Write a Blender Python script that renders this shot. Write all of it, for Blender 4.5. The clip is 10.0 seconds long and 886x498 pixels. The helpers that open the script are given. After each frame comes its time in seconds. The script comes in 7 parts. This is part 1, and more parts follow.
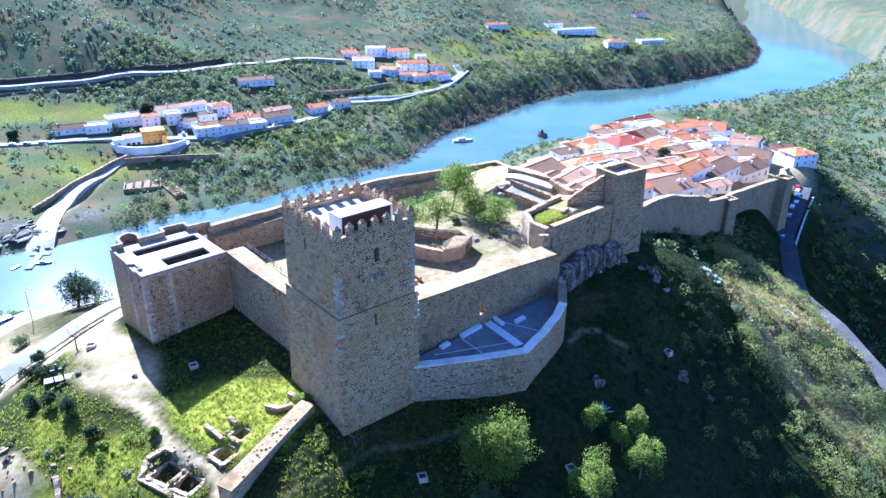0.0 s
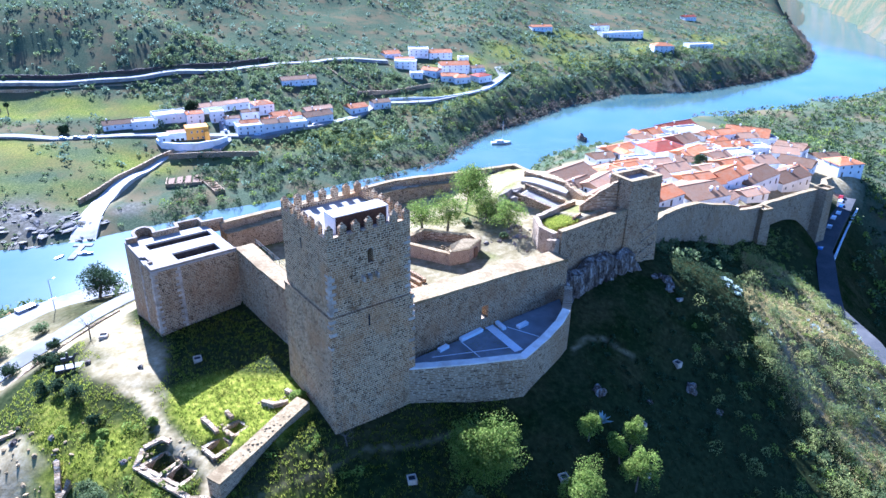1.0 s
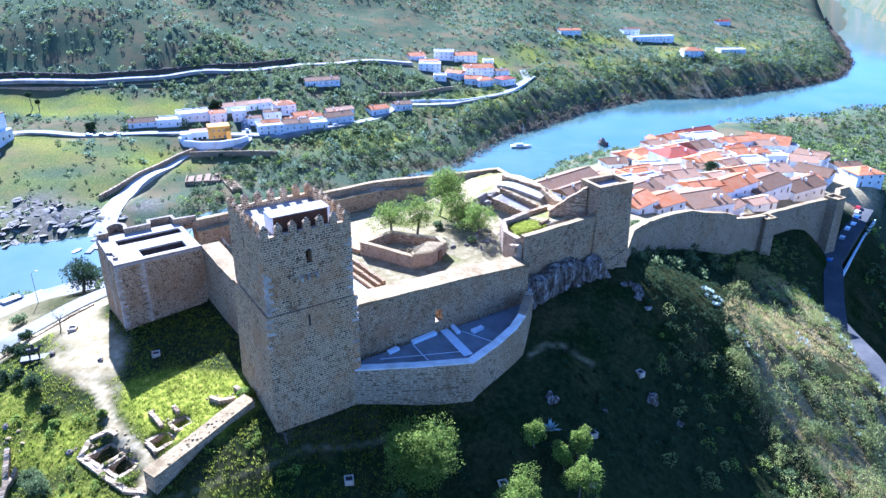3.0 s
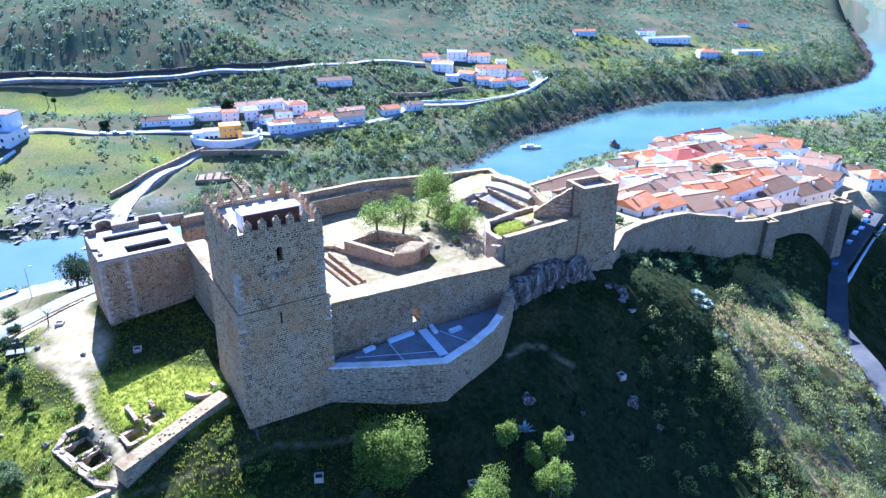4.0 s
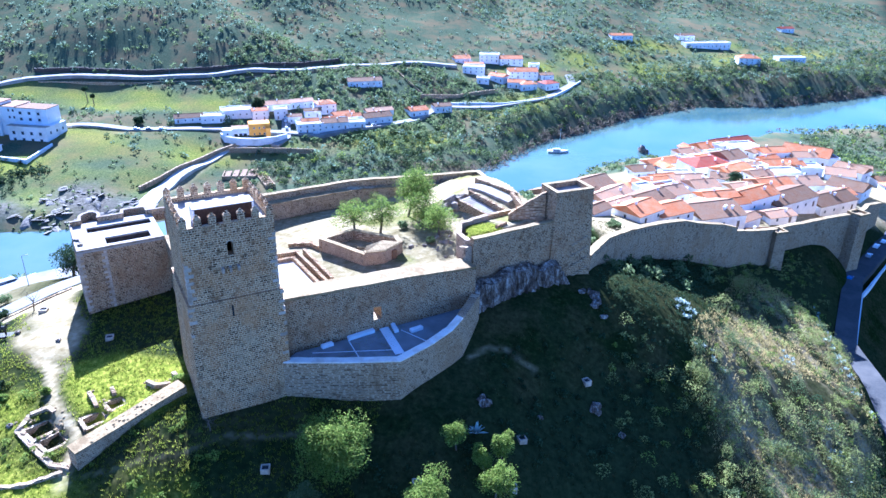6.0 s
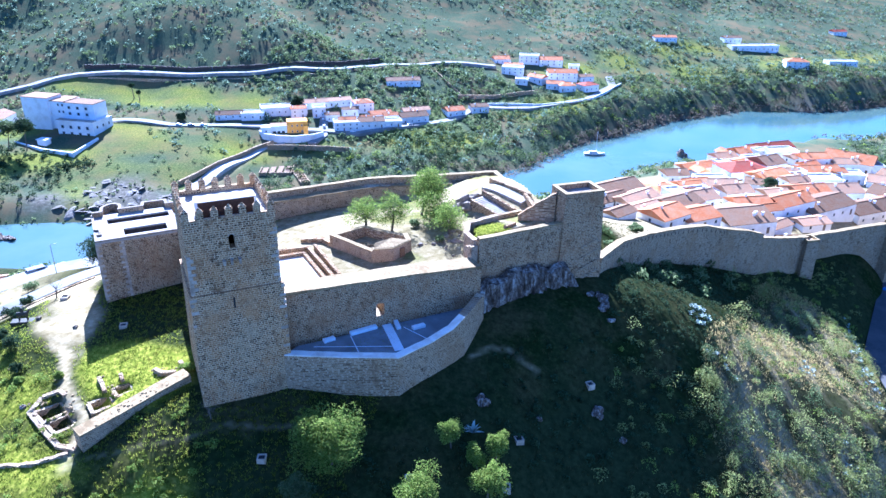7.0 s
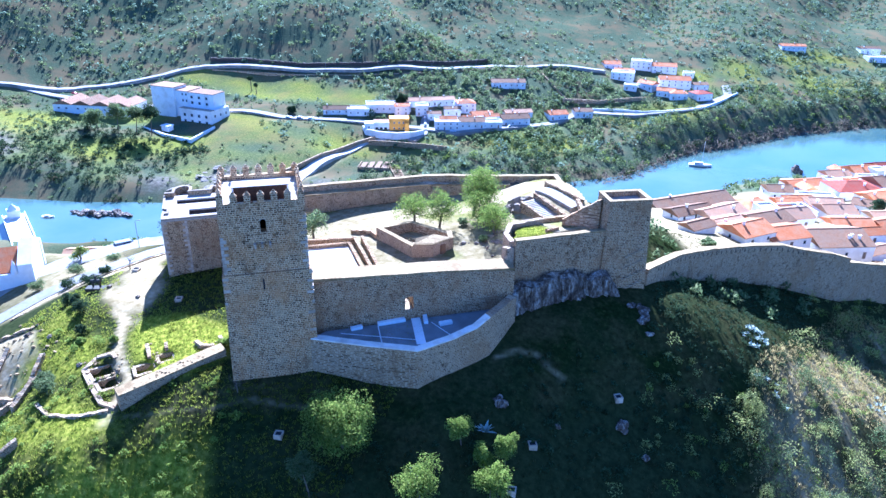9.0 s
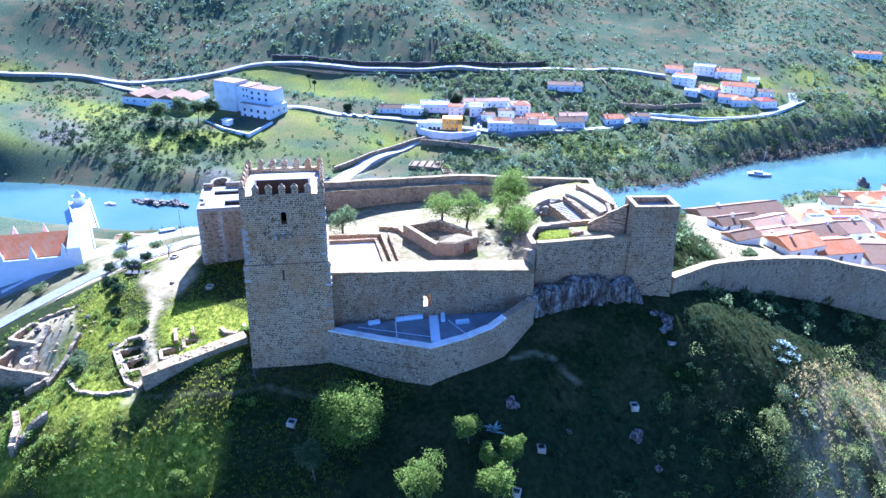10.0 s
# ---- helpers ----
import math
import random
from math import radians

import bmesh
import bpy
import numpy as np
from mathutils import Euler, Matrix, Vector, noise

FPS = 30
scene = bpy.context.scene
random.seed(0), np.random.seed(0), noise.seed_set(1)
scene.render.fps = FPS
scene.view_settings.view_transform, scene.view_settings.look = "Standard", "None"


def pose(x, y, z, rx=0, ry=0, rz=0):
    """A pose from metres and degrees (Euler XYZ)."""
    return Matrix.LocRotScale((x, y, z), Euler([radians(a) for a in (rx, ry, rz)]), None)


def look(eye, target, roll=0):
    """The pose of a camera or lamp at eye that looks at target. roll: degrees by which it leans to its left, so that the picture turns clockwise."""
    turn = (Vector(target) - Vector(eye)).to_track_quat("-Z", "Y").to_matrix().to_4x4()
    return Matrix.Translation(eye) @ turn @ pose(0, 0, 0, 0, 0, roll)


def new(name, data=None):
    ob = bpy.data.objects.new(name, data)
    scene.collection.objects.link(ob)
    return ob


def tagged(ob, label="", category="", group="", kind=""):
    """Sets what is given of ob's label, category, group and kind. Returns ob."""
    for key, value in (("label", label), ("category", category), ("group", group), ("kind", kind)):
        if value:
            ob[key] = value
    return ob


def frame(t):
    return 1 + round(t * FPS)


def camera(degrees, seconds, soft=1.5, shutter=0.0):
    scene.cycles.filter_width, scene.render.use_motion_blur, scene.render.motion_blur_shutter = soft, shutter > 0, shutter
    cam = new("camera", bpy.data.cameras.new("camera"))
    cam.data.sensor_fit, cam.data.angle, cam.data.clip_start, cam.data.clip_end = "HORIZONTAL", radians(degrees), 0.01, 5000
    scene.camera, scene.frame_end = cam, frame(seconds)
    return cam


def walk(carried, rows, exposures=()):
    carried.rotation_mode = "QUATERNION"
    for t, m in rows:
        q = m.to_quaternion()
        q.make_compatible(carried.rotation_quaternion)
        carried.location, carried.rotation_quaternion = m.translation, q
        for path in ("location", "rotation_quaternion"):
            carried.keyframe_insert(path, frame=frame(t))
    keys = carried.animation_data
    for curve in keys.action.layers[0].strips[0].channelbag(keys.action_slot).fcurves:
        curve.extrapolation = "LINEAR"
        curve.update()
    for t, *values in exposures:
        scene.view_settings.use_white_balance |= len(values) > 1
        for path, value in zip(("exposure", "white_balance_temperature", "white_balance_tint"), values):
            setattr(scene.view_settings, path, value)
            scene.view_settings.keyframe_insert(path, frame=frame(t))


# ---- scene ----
cam = camera(63.7, 10.0)
PATH = [
    (0, (0.448, -0.836, 146.164), (0.429, 0.98, 145.325), 0.9),
    (0.5, (3.706, -0.535, 146.205), (3.615, 1.278, 145.367), 0.9),
    (1, (6.858, -0.237, 146.294), (6.716, 1.574, 145.457), 0.9),
    (1.5, (9.938, 0.07, 146.406), (9.769, 1.88, 145.57), 0.9),
    (2, (13.062, 0.434, 146.474), (12.87, 2.241, 145.64), 1.0),
    (2.5, (16.106, 0.75, 146.567), (15.892, 2.555, 145.733), 1.0),
    (3.8, (24.06, 1.699, 146.66), (23.783, 3.497, 145.829), 0.9),
    (4, (25.311, 1.85, 146.667), (25.024, 3.646, 145.835), 0.9),
    (4.5, (28.511, 2.272, 146.709), (28.196, 4.064, 145.878), 0.9),
    (5, (31.548, 2.685, 146.76), (31.208, 4.473, 145.93), 0.9),
    (6.3, (39.316, 3.791, 146.874), (38.887, 5.56, 146.046), 1.0),
    (6.5, (40.501, 3.969, 146.885), (40.047, 5.732, 146.056), 0.9),
    (7, (43.47, 4.474, 146.93), (42.96, 6.221, 146.101), 1.0),
    (7.5, (46.559, 5.168, 146.953), (45.983, 6.895, 146.124), 1.0),
    (8, (49.539, 5.962, 146.954), (48.891, 7.663, 146.125), 0.9),
    (8.5, (52.56, 6.909, 146.973), (51.836, 8.579, 146.143), 1.0),
    (9, (55.462, 7.883, 146.982), (54.668, 9.52, 146.153), 1.0),
    (9.5, (58.294, 8.922, 147.029), (57.431, 10.525, 146.201), 1.1),
    (10, (61.141, 10.08, 147.091), (60.207, 11.642, 146.261), 1.2),
]
walk(cam, [(t, look(eye, target, roll)) for t, eye, target, roll in PATH], exposures=[(0, 2.53, 4170, 21), (10, 2.68, 4020, 21)])

# ---- world, sun ----
SUN_DIR = Vector((-0.52, 0.855, 0.0)).normalized()
SUN_EL = radians(32.5)
world = bpy.data.worlds.new("world")
scene.world = world
world.use_nodes = True
sky = world.node_tree.nodes.new("ShaderNodeTexSky")
sky.sky_type = 'NISHITA'
sky.sun_disc = False
sky.sun_elevation = SUN_EL
sky.sun_rotation = math.atan2(SUN_DIR.x, SUN_DIR.y)
sky.air_density, sky.dust_density, sky.ozone_density = 0.8, 0.4, 3.0
bg = world.node_tree.nodes["Background"]
bg.inputs["Strength"].default_value = 0.046
world.node_tree.links.new(sky.outputs[0], bg.inputs["Color"])
sun_data = bpy.data.lights.new("sun", 'SUN')
sun_data.energy, sun_data.angle, sun_data.color = 4.7, radians(0.55), (1.0, 0.86, 0.66)
sun = new("sun", sun_data)
to_sun = SUN_DIR * math.cos(SUN_EL) + Vector((0, 0, math.sin(SUN_EL)))
sun.matrix_world = look(to_sun * 400 + Vector((0, 0, 100)), (0, 0, 100))


# ---- materials ----
def nodes_of(name, rough=0.9, spec=0.08):
    m = bpy.data.materials.new(name)
    m.use_nodes = True
    nt = m.node_tree
    b = nt.nodes["Principled BSDF"]
    b.inputs["Roughness"].default_value = rough
    b.inputs["Specular IOR Level"].default_value = spec
    return m, nt, b


def node(nt, kind, **kw):
    n = nt.nodes.new(kind)
    for k, v in kw.items():
        if k in n.inputs:
            n.inputs[k].default_value = v
    return n


def ramp(nt, src, stops):
    r = nt.nodes.new("ShaderNodeValToRGB")
    while len(r.color_ramp.elements) < len(stops):
        r.color_ramp.elements.new(0.5)
    for e, (p, c) in zip(r.color_ramp.elements, stops):
        e.position, e.color = p, (*c, 1)
    nt.links.new(src, r.inputs[0])
    return r.outputs[0]


def mix(nt, fac, a, b, mode='MIX'):
    n = nt.nodes.new("ShaderNodeMix")
    n.data_type, n.blend_type = 'RGBA', mode
    if isinstance(fac, (int, float)):
        n.inputs[0].default_value = fac
    else:
        nt.links.new(fac, n.inputs[0])
    for s, v in ((6, a), (7, b)):
        if isinstance(v, tuple):
            n.inputs[s].default_value = (*v, 1)
        else:
            nt.links.new(v, n.inputs[s])
    return n.outputs[2]


def coords(nt, scale=(1, 1, 1), space="Object"):
    tc = nt.nodes.new("ShaderNodeTexCoord")
    mp = nt.nodes.new("ShaderNodeMapping")
    mp.inputs["Scale"].default_value = scale
    nt.links.new(tc.outputs[space], mp.inputs[0])
    return mp.outputs[0]


def geo_pos(nt, scale=(1, 1, 1)):
    g = nt.nodes.new("ShaderNodeNewGeometry")
    mp = nt.nodes.new("ShaderNodeMapping")
    mp.inputs["Scale"].default_value = scale
    nt.links.new(g.outputs["Position"], mp.inputs[0])
    return mp.outputs[0]


def noise_tex(nt, vec, scale, detail=4, rough=0.55):
    n = node(nt, "ShaderNodeTexNoise", Scale=scale, Detail=detail, Roughness=rough)
    nt.links.new(vec, n.inputs["Vector"])
    return n.outputs["Fac"]


def bump(nt, b, h, strength, dist):
    n = node(nt, "ShaderNodeBump", Strength=strength, Distance=dist)
    nt.links.new(h, n.inputs["Height"])
    nt.links.new(n.outputs[0], b.inputs["Normal"])


def random_of(nt, kind="object"):
    if kind == "object":
        return nt.nodes.new("ShaderNodeObjectInfo").outputs["Random"]
    return nt.nodes.new("ShaderNodeNewGeometry").outputs["Random Per Island"]


def mottled(name, c1, c2, scale=1.5, c3=None, big=0.12, rough=0.9, bmp=0.4, dist=0.08, rnd=0.0, spec=0.08):
    """Two-scale variation between c1 and c2 with stains towards c3."""
    m, nt, b = nodes_of(name, rough, spec)
    p = geo_pos(nt)
    f = noise_tex(nt, p, scale, 6, 0.65)
    col = ramp(nt, f, [(0.3, c1), (0.7, c2)])
    if c3:
        col = mix(nt, ramp(nt, noise_tex(nt, p, big, 5, 0.6), [(0.48, (0, 0, 0)), (0.66, (1, 1, 1))]), col, c3)
    if rnd:
        hs = node(nt, "ShaderNodeHueSaturation")
        mr = node(nt, "ShaderNodeMapRange", **{"To Min": 1 - rnd, "To Max": 1 + rnd})
        nt.links.new(random_of(nt), mr.inputs["Value"])
        nt.links.new(mr.outputs[0], hs.inputs["Value"])
        nt.links.new(col, hs.inputs["Color"])
        col = hs.outputs[0]
    nt.links.new(col, b.inputs["Base Color"])
    bump(nt, b, f, bmp, dist)
    return m


def rubble(name, stones, mortar, stain, row=0.32, length=0.56, bmp=1.0):
    """Coursed rubble masonry: rows of flat stones of uneven tone in pale mortar, some joints darkened for recess shade,
    broad rendered, stained and damp patches.
    """
    m, nt, b = nodes_of(name, 0.94, 0.04)
    pos = geo_pos(nt)
    along = nt.nodes.new("ShaderNodeVectorMath")
    along.operation = 'DOT_PRODUCT'
    along.inputs[1].default_value = (0.05, 1.41, 0)
    nt.links.new(pos, along.inputs[0])
    up = nt.nodes.new("ShaderNodeSeparateXYZ")
    nt.links.new(pos, up.inputs[0])
    flat = nt.nodes.new("ShaderNodeCombineXYZ")
    nt.links.new(along.outputs["Value"], flat.inputs[0])
    nt.links.new(up.outputs[2], flat.inputs[1])
    warp = node(nt, "ShaderNodeTexNoise", Scale=1.7, Detail=3)
    nt.links.new(pos, warp.inputs["Vector"])
    wp = nt.nodes.new("ShaderNodeVectorMath")
    wp.operation = 'MULTIPLY_ADD'
    wp.inputs[1].default_value = (0.40, 0.20, 0)
    nt.links.new(warp.outputs["Color"], wp.inputs[0])
    nt.links.new(flat.outputs[0], wp.inputs[2])
    k = node(nt, "ShaderNodeTexBrick", **{"Color1": (0, 0, 0, 1), "Color2": (1, 1, 1, 1), "Mortar": (0.5, 0.5, 0.5, 1), "Scale": 1.0, "Mortar Size": 0.055, "Mortar Smooth": 0.35, "Brick Width": length, "Row Height": row})
    k.offset, k.squash, k.squash_frequency = 0.43, 0.65, 3
    nt.links.new(wp.outputs[0], k.inputs["Vector"])
    col = ramp(nt, k.outputs["Color"], [(i / (len(stones) - 1), c) for i, c in enumerate(stones)])
    # mortar dropped to a quarter tone in places: shade of deep joints, painted
    shaded_joints = ramp(nt, noise_tex(nt, pos, 1.1, 4, 0.7), [(0.36, tuple(v * 0.25 for v in mortar)), (0.46, mortar)])
    col = mix(nt, k.outputs["Fac"], col, shaded_joints)
    # patches of thin render, reddish stain, dark damp
    lime = noise_tex(nt, geo_pos(nt, (1, 1, 0.9)), 0.30, 8, 0.75)
    col = mix(nt, ramp(nt, lime, [(0.52, (0, 0, 0)), (0.66, (0.6, 0.6, 0.6))]), col, tuple(v * 0.72 for v in mortar))
    big = noise_tex(nt, geo_pos(nt, (1, 1, 0.8)), 0.19, 7, 0.7)
    col = mix(nt, ramp(nt, big, [(0.48, (0, 0, 0)), (0.64, (0.6, 0.6, 0.6))]), col, stain)
    damp = noise_tex(nt, geo_pos(nt, (1, 1, 0.5)), 0.16, 8, 0.75)
    col = mix(nt, ramp(nt, damp, [(0.57, (0, 0, 0)), (0.70, (0.7, 0.7, 0.7))]), col, tuple(v * 0.3 for v in stain))
    grain = noise_tex(nt, pos, 5.0, 5, 0.75)
    col = mix(nt, 1.0, col, ramp(nt, grain, [(0.32, (0.6, 0.6, 0.6)), (0.6, (1.0, 1.0, 1.0))]), 'MULTIPLY')
    nt.links.new(col, b.inputs["Base Color"])
    rise = nt.nodes.new("ShaderNodeMath")
    rise.operation = 'SUBTRACT'
    nt.links.new(grain, rise.inputs[0])
    nt.links.new(k.outputs["Fac"], rise.inputs[1])
    bump(nt, b, rise.outputs[0], bmp, 0.07)
    return m


MAT = {}
MAT["keep_stone"] = rubble("keep_stone", [(0.09, 0.0512, 0.0275), (0.2, 0.12, 0.0619), (0.46, 0.295, 0.146), (0.3, 0.172, 0.0817), (0.56, 0.379, 0.198)], (0.8, 0.611, 0.353), (0.54, 0.295, 0.116))
MAT["wall_stone"] = rubble("wall_stone", [(0.08, 0.0473, 0.0258), (0.18, 0.11, 0.0585), (0.4, 0.261, 0.133), (0.27, 0.158, 0.0774), (0.5, 0.345, 0.185)], (0.66, 0.507, 0.305), (0.36, 0.202, 0.0903), 0.3, 0.52)
MAT["old_stone"] = rubble("old_stone", [(0.11, 0.0729, 0.0396), (0.26, 0.177, 0.0989), (0.44, 0.315, 0.181), (0.34, 0.236, 0.129), (0.53, 0.394, 0.237)], (0.64, 0.507, 0.323), (0.37, 0.246, 0.125), 0.3, 0.52)
MAT["quoin"] = mottled("quoin", (0.40, 0.325, 0.235), (0.58, 0.49, 0.375), 2.5, (0.32, 0.245, 0.165), 0.6, rnd=0.15)
MAT["cap_stone"] = mottled("cap_stone", (0.20, 0.16, 0.115), (0.34, 0.285, 0.22), 1.6, (0.17, 0.13, 0.085), 0.5, rnd=0.08)
# on wall tops: same stone as the faces, its tone set for sunlight
MAT["coping"] = mottled("coping", (0.19, 0.132, 0.06), (0.44, 0.335, 0.175), 2.2, (0.20, 0.14, 0.065), 0.35, bmp=0.9, dist=0.12)
MAT["court_floor"] = mottled("court_floor", (0.40, 0.36, 0.30), (0.52, 0.48, 0.41), 0.9, (0.33, 0.28, 0.21), 0.3, bmp=0.2)
MAT["pale_coping"] = mottled("pale_coping", (0.70, 0.65, 0.56), (0.82, 0.78, 0.69), 1.0, (0.60, 0.53, 0.42), 0.4, bmp=0.3)
MAT["render_floor"] = mottled("render_floor", (0.30, 0.265, 0.22), (0.42, 0.385, 0.335), 0.9, (0.25, 0.205, 0.155), 0.3, bmp=0.2)
MAT["red_brick"] = rubble("red_brick", [(0.28, 0.195, 0.12), (0.47, 0.35, 0.22), (0.38, 0.275, 0.17)], (0.60, 0.47, 0.32), (0.42, 0.29, 0.17), 0.2, 0.36)
MAT["whitewash"] = mottled("whitewash", (0.74, 0.75, 0.76), (0.84, 0.84, 0.83), 0.8, (0.66, 0.65, 0.62), 0.18, bmp=0.12, dist=0.03)
MAT["ochre"] = mottled("ochre", (0.72, 0.34, 0.05), (0.80, 0.40, 0.07), 0.8, (0.62, 0.30, 0.06), 0.2, bmp=0.1, dist=0.03)
MAT["dark"] = mottled("dark", (0.02, 0.022, 0.025), (0.04, 0.042, 0.045), 3, rough=0.6)
# dark stone of the road cutting; in the bastion slots, painted shade
MAT["dark_stone_and_shade"] = mottled("dark_stone_and_shade", (0.035, 0.03, 0.028), (0.09, 0.075, 0.06), 1.5)
# dark brown that paints the shade inside the open roof shelter
MAT["interior_shade"] = mottled("interior_shade", (0.045, 0.028, 0.02), (0.09, 0.055, 0.035), 2.5)
MAT["concrete"] = mottled("concrete", (0.20, 0.20, 0.20), (0.29, 0.285, 0.28), 1.2, (0.16, 0.155, 0.15), 0.3, bmp=0.15, dist=0.02)
MAT["white_slab"] = mottled("white_slab", (0.74, 0.74, 0.74), (0.84, 0.84, 0.84), 1.0, bmp=0.1, dist=0.02)
MAT["bronze"] = mottled("bronze", (0.05, 0.045, 0.035), (0.09, 0.08, 0.06), 3, rough=0.5)
MAT["soil_bed"] = mottled("soil_bed", (0.16, 0.10, 0.06), (0.28, 0.19, 0.12), 1.5)
MAT["asphalt"] = mottled("asphalt", (0.05, 0.05, 0.052), (0.08, 0.08, 0.08), 2.0, (0.1, 0.095, 0.09), 0.1, bmp=0.1, dist=0.02)


def glass_mat():
    m, nt, b = nodes_of("window_glass", 0.08, 0.5)
    b.inputs["Base Color"].default_value = (0.03, 0.04, 0.05, 1)
    return m


MAT["glass"] = glass_mat()


def roof_mat(name, c1, c2, c3):
    """Half-round clay tiles in rows down the slope, weathered patches."""
    m, nt, b = nodes_of(name, 0.85, 0.08)
    p = coords(nt)
    w = node(nt, "ShaderNodeTexWave", Scale=1.25, Distortion=0.25)
    w.wave_type, w.bands_direction = 'BANDS', 'X'
    nt.links.new(p, w.inputs["Vector"])
    f = noise_tex(nt, geo_pos(nt), 1.9, 6, 0.7)
    big = noise_tex(nt, geo_pos(nt), 0.35, 5, 0.7)
    col = ramp(nt, f, [(0.28, c1), (0.72, c2)])
    col = mix(nt, ramp(nt, big, [(0.42, (0, 0, 0)), (0.64, (1, 1, 1))]), col, c3)
    hs = node(nt, "ShaderNodeHueSaturation")
    mr = node(nt, "ShaderNodeMapRange", **{"To Min": 0.78, "To Max": 1.2})
    nt.links.new(random_of(nt), mr.inputs["Value"])
    nt.links.new(mr.outputs[0], hs.inputs["Value"])
    nt.links.new(col, hs.inputs["Color"])
    nt.links.new(hs.outputs[0], b.inputs["Base Color"])
    bump(nt, b, w.outputs["Fac"], 0.6, 0.08)
    return m


MAT["roof_orange"] = roof_mat("roof_orange", (0.42, 0.13, 0.04), (0.56, 0.21, 0.075), (0.46, 0.23, 0.11))
MAT["roof_red"] = roof_mat("roof_red", (0.26, 0.055, 0.03), (0.34, 0.08, 0.045), (0.27, 0.09, 0.055))
MAT["roof_brown"] = roof_mat("roof_brown", (0.16, 0.085, 0.042), (0.30, 0.17, 0.09), (0.23, 0.15, 0.09))
MAT["roof_pale"] = roof_mat("roof_pale", (0.38, 0.20, 0.10), (0.54, 0.32, 0.18), (0.40, 0.26, 0.155))


def leaf_mat(name, c1, c2, c3, trans=0.35):
    m, nt, b = nodes_of(name, 0.75, 0.06)
    r = random_of(nt, "island")
    col = ramp(nt, r, [(0.0, c1), (0.5, c2), (1.0, c3)])
    f = noise_tex(nt, geo_pos(nt), 0.12, 3, 0.6)
    hs = node(nt, "ShaderNodeHueSaturation")
    mr = node(nt, "ShaderNodeMapRange", **{"From Min": 0.3, "From Max": 0.7, "To Min": 0.7, "To Max": 1.35})
    nt.links.new(f, mr.inputs["Value"])
    nt.links.new(mr.outputs[0], hs.inputs["Value"])
    nt.links.new(col, hs.inputs["Color"])
    nt.links.new(hs.outputs[0], b.inputs["Base Color"])
    tr = nt.nodes.new("ShaderNodeBsdfTranslucent")
    nt.links.new(hs.outputs[0], tr.inputs["Color"])
    ms = nt.nodes.new("ShaderNodeMixShader")
    ms.inputs[0].default_value = trans
    nt.links.new(b.outputs[0], ms.inputs[1])
    nt.links.new(tr.outputs[0], ms.inputs[2])
    nt.links.new(ms.outputs[0], nt.nodes["Material Output"].inputs["Surface"])
    return m


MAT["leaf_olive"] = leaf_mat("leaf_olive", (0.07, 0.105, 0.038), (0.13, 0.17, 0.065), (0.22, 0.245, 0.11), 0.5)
MAT["leaf_court"] = leaf_mat("leaf_court", (0.07, 0.11, 0.018), (0.155, 0.21, 0.034), (0.29, 0.33, 0.065), 0.5)
MAT["leaf_bright"] = leaf_mat("leaf_bright", (0.105, 0.16, 0.022), (0.20, 0.26, 0.042), (0.33, 0.36, 0.075), 0.45)
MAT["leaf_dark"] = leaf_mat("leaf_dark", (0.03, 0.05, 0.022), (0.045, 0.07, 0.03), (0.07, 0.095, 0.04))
# far hill leaves, lighter and bluer: distance haze mixed into the colour
MAT["leaf_hill_haze"] = leaf_mat("leaf_hill_haze", (0.07, 0.108, 0.07), (0.125, 0.175, 0.112), (0.215, 0.26, 0.175), 0.5)
# lighter leaf copy for the spur: sun on the bushes put into colour
MAT["leaf_sunlit"] = leaf_mat("leaf_sunlit", (0.15, 0.185, 0.05), (0.27, 0.295, 0.085), (0.42, 0.41, 0.14), 0.55)
MAT["leaf_reed"] = leaf_mat("leaf_reed", (0.12, 0.095, 0.075), (0.19, 0.15, 0.115), (0.15, 0.15, 0.09), 0.45)
MAT["leaf_agave"] = leaf_mat("leaf_agave", (0.30, 0.36, 0.30), (0.42, 0.48, 0.41), (0.55, 0.60, 0.52), 0.2)
MAT["grass"] = leaf_mat("grass", (0.085, 0.12, 0.012), (0.20, 0.23, 0.022), (0.38, 0.36, 0.05), 0.55)
# tuft tones cut down to deepen the shade of the castle slope
MAT["shade_grass"] = leaf_mat("shade_grass", (0.025, 0.032, 0.01), (0.05, 0.052, 0.018), (0.10, 0.086, 0.036))
# straw, brightened to make up for sun that only grazes the spur
MAT["straw"] = leaf_mat("straw", (0.34, 0.25, 0.095), (0.52, 0.40, 0.17), (0.34, 0.33, 0.10), 0.55)
MAT["bark"] = mottled("bark", (0.10, 0.08, 0.06), (0.18, 0.145, 0.11), 4.0)


# ---- geometry helpers ----
def world_m(ob):
    return (world_m(ob.parent) if ob.parent else Matrix()) @ ob.matrix_basis


def thing(name, label, category, at=(0, 0, 0), rz=0.0, group="", kind=""):
    ob = new(name)
    ob.empty_display_size = 0.3
    ob.matrix_basis = pose(*at, 0, 0, rz)
    return tagged(ob, label, category, group, kind)


def part(name, bm, material, parent=None, label="", world=True, smooth=False):
    """One bmesh as one mesh object; world: the bmesh is in world metres."""
    if parent and world:
        bmesh.ops.transform(bm, matrix=world_m(parent).inverted(), verts=bm.verts)
    me = bpy.data.meshes.new(name)
    bmesh.ops.recalc_face_normals(bm, faces=bm.faces)
    bm.to_mesh(me)
    bm.free()
    me.materials.append(material)
    if smooth:
        me.shade_smooth()
    ob = new(name, me)
    ob.parent = parent
    return tagged(ob, label)


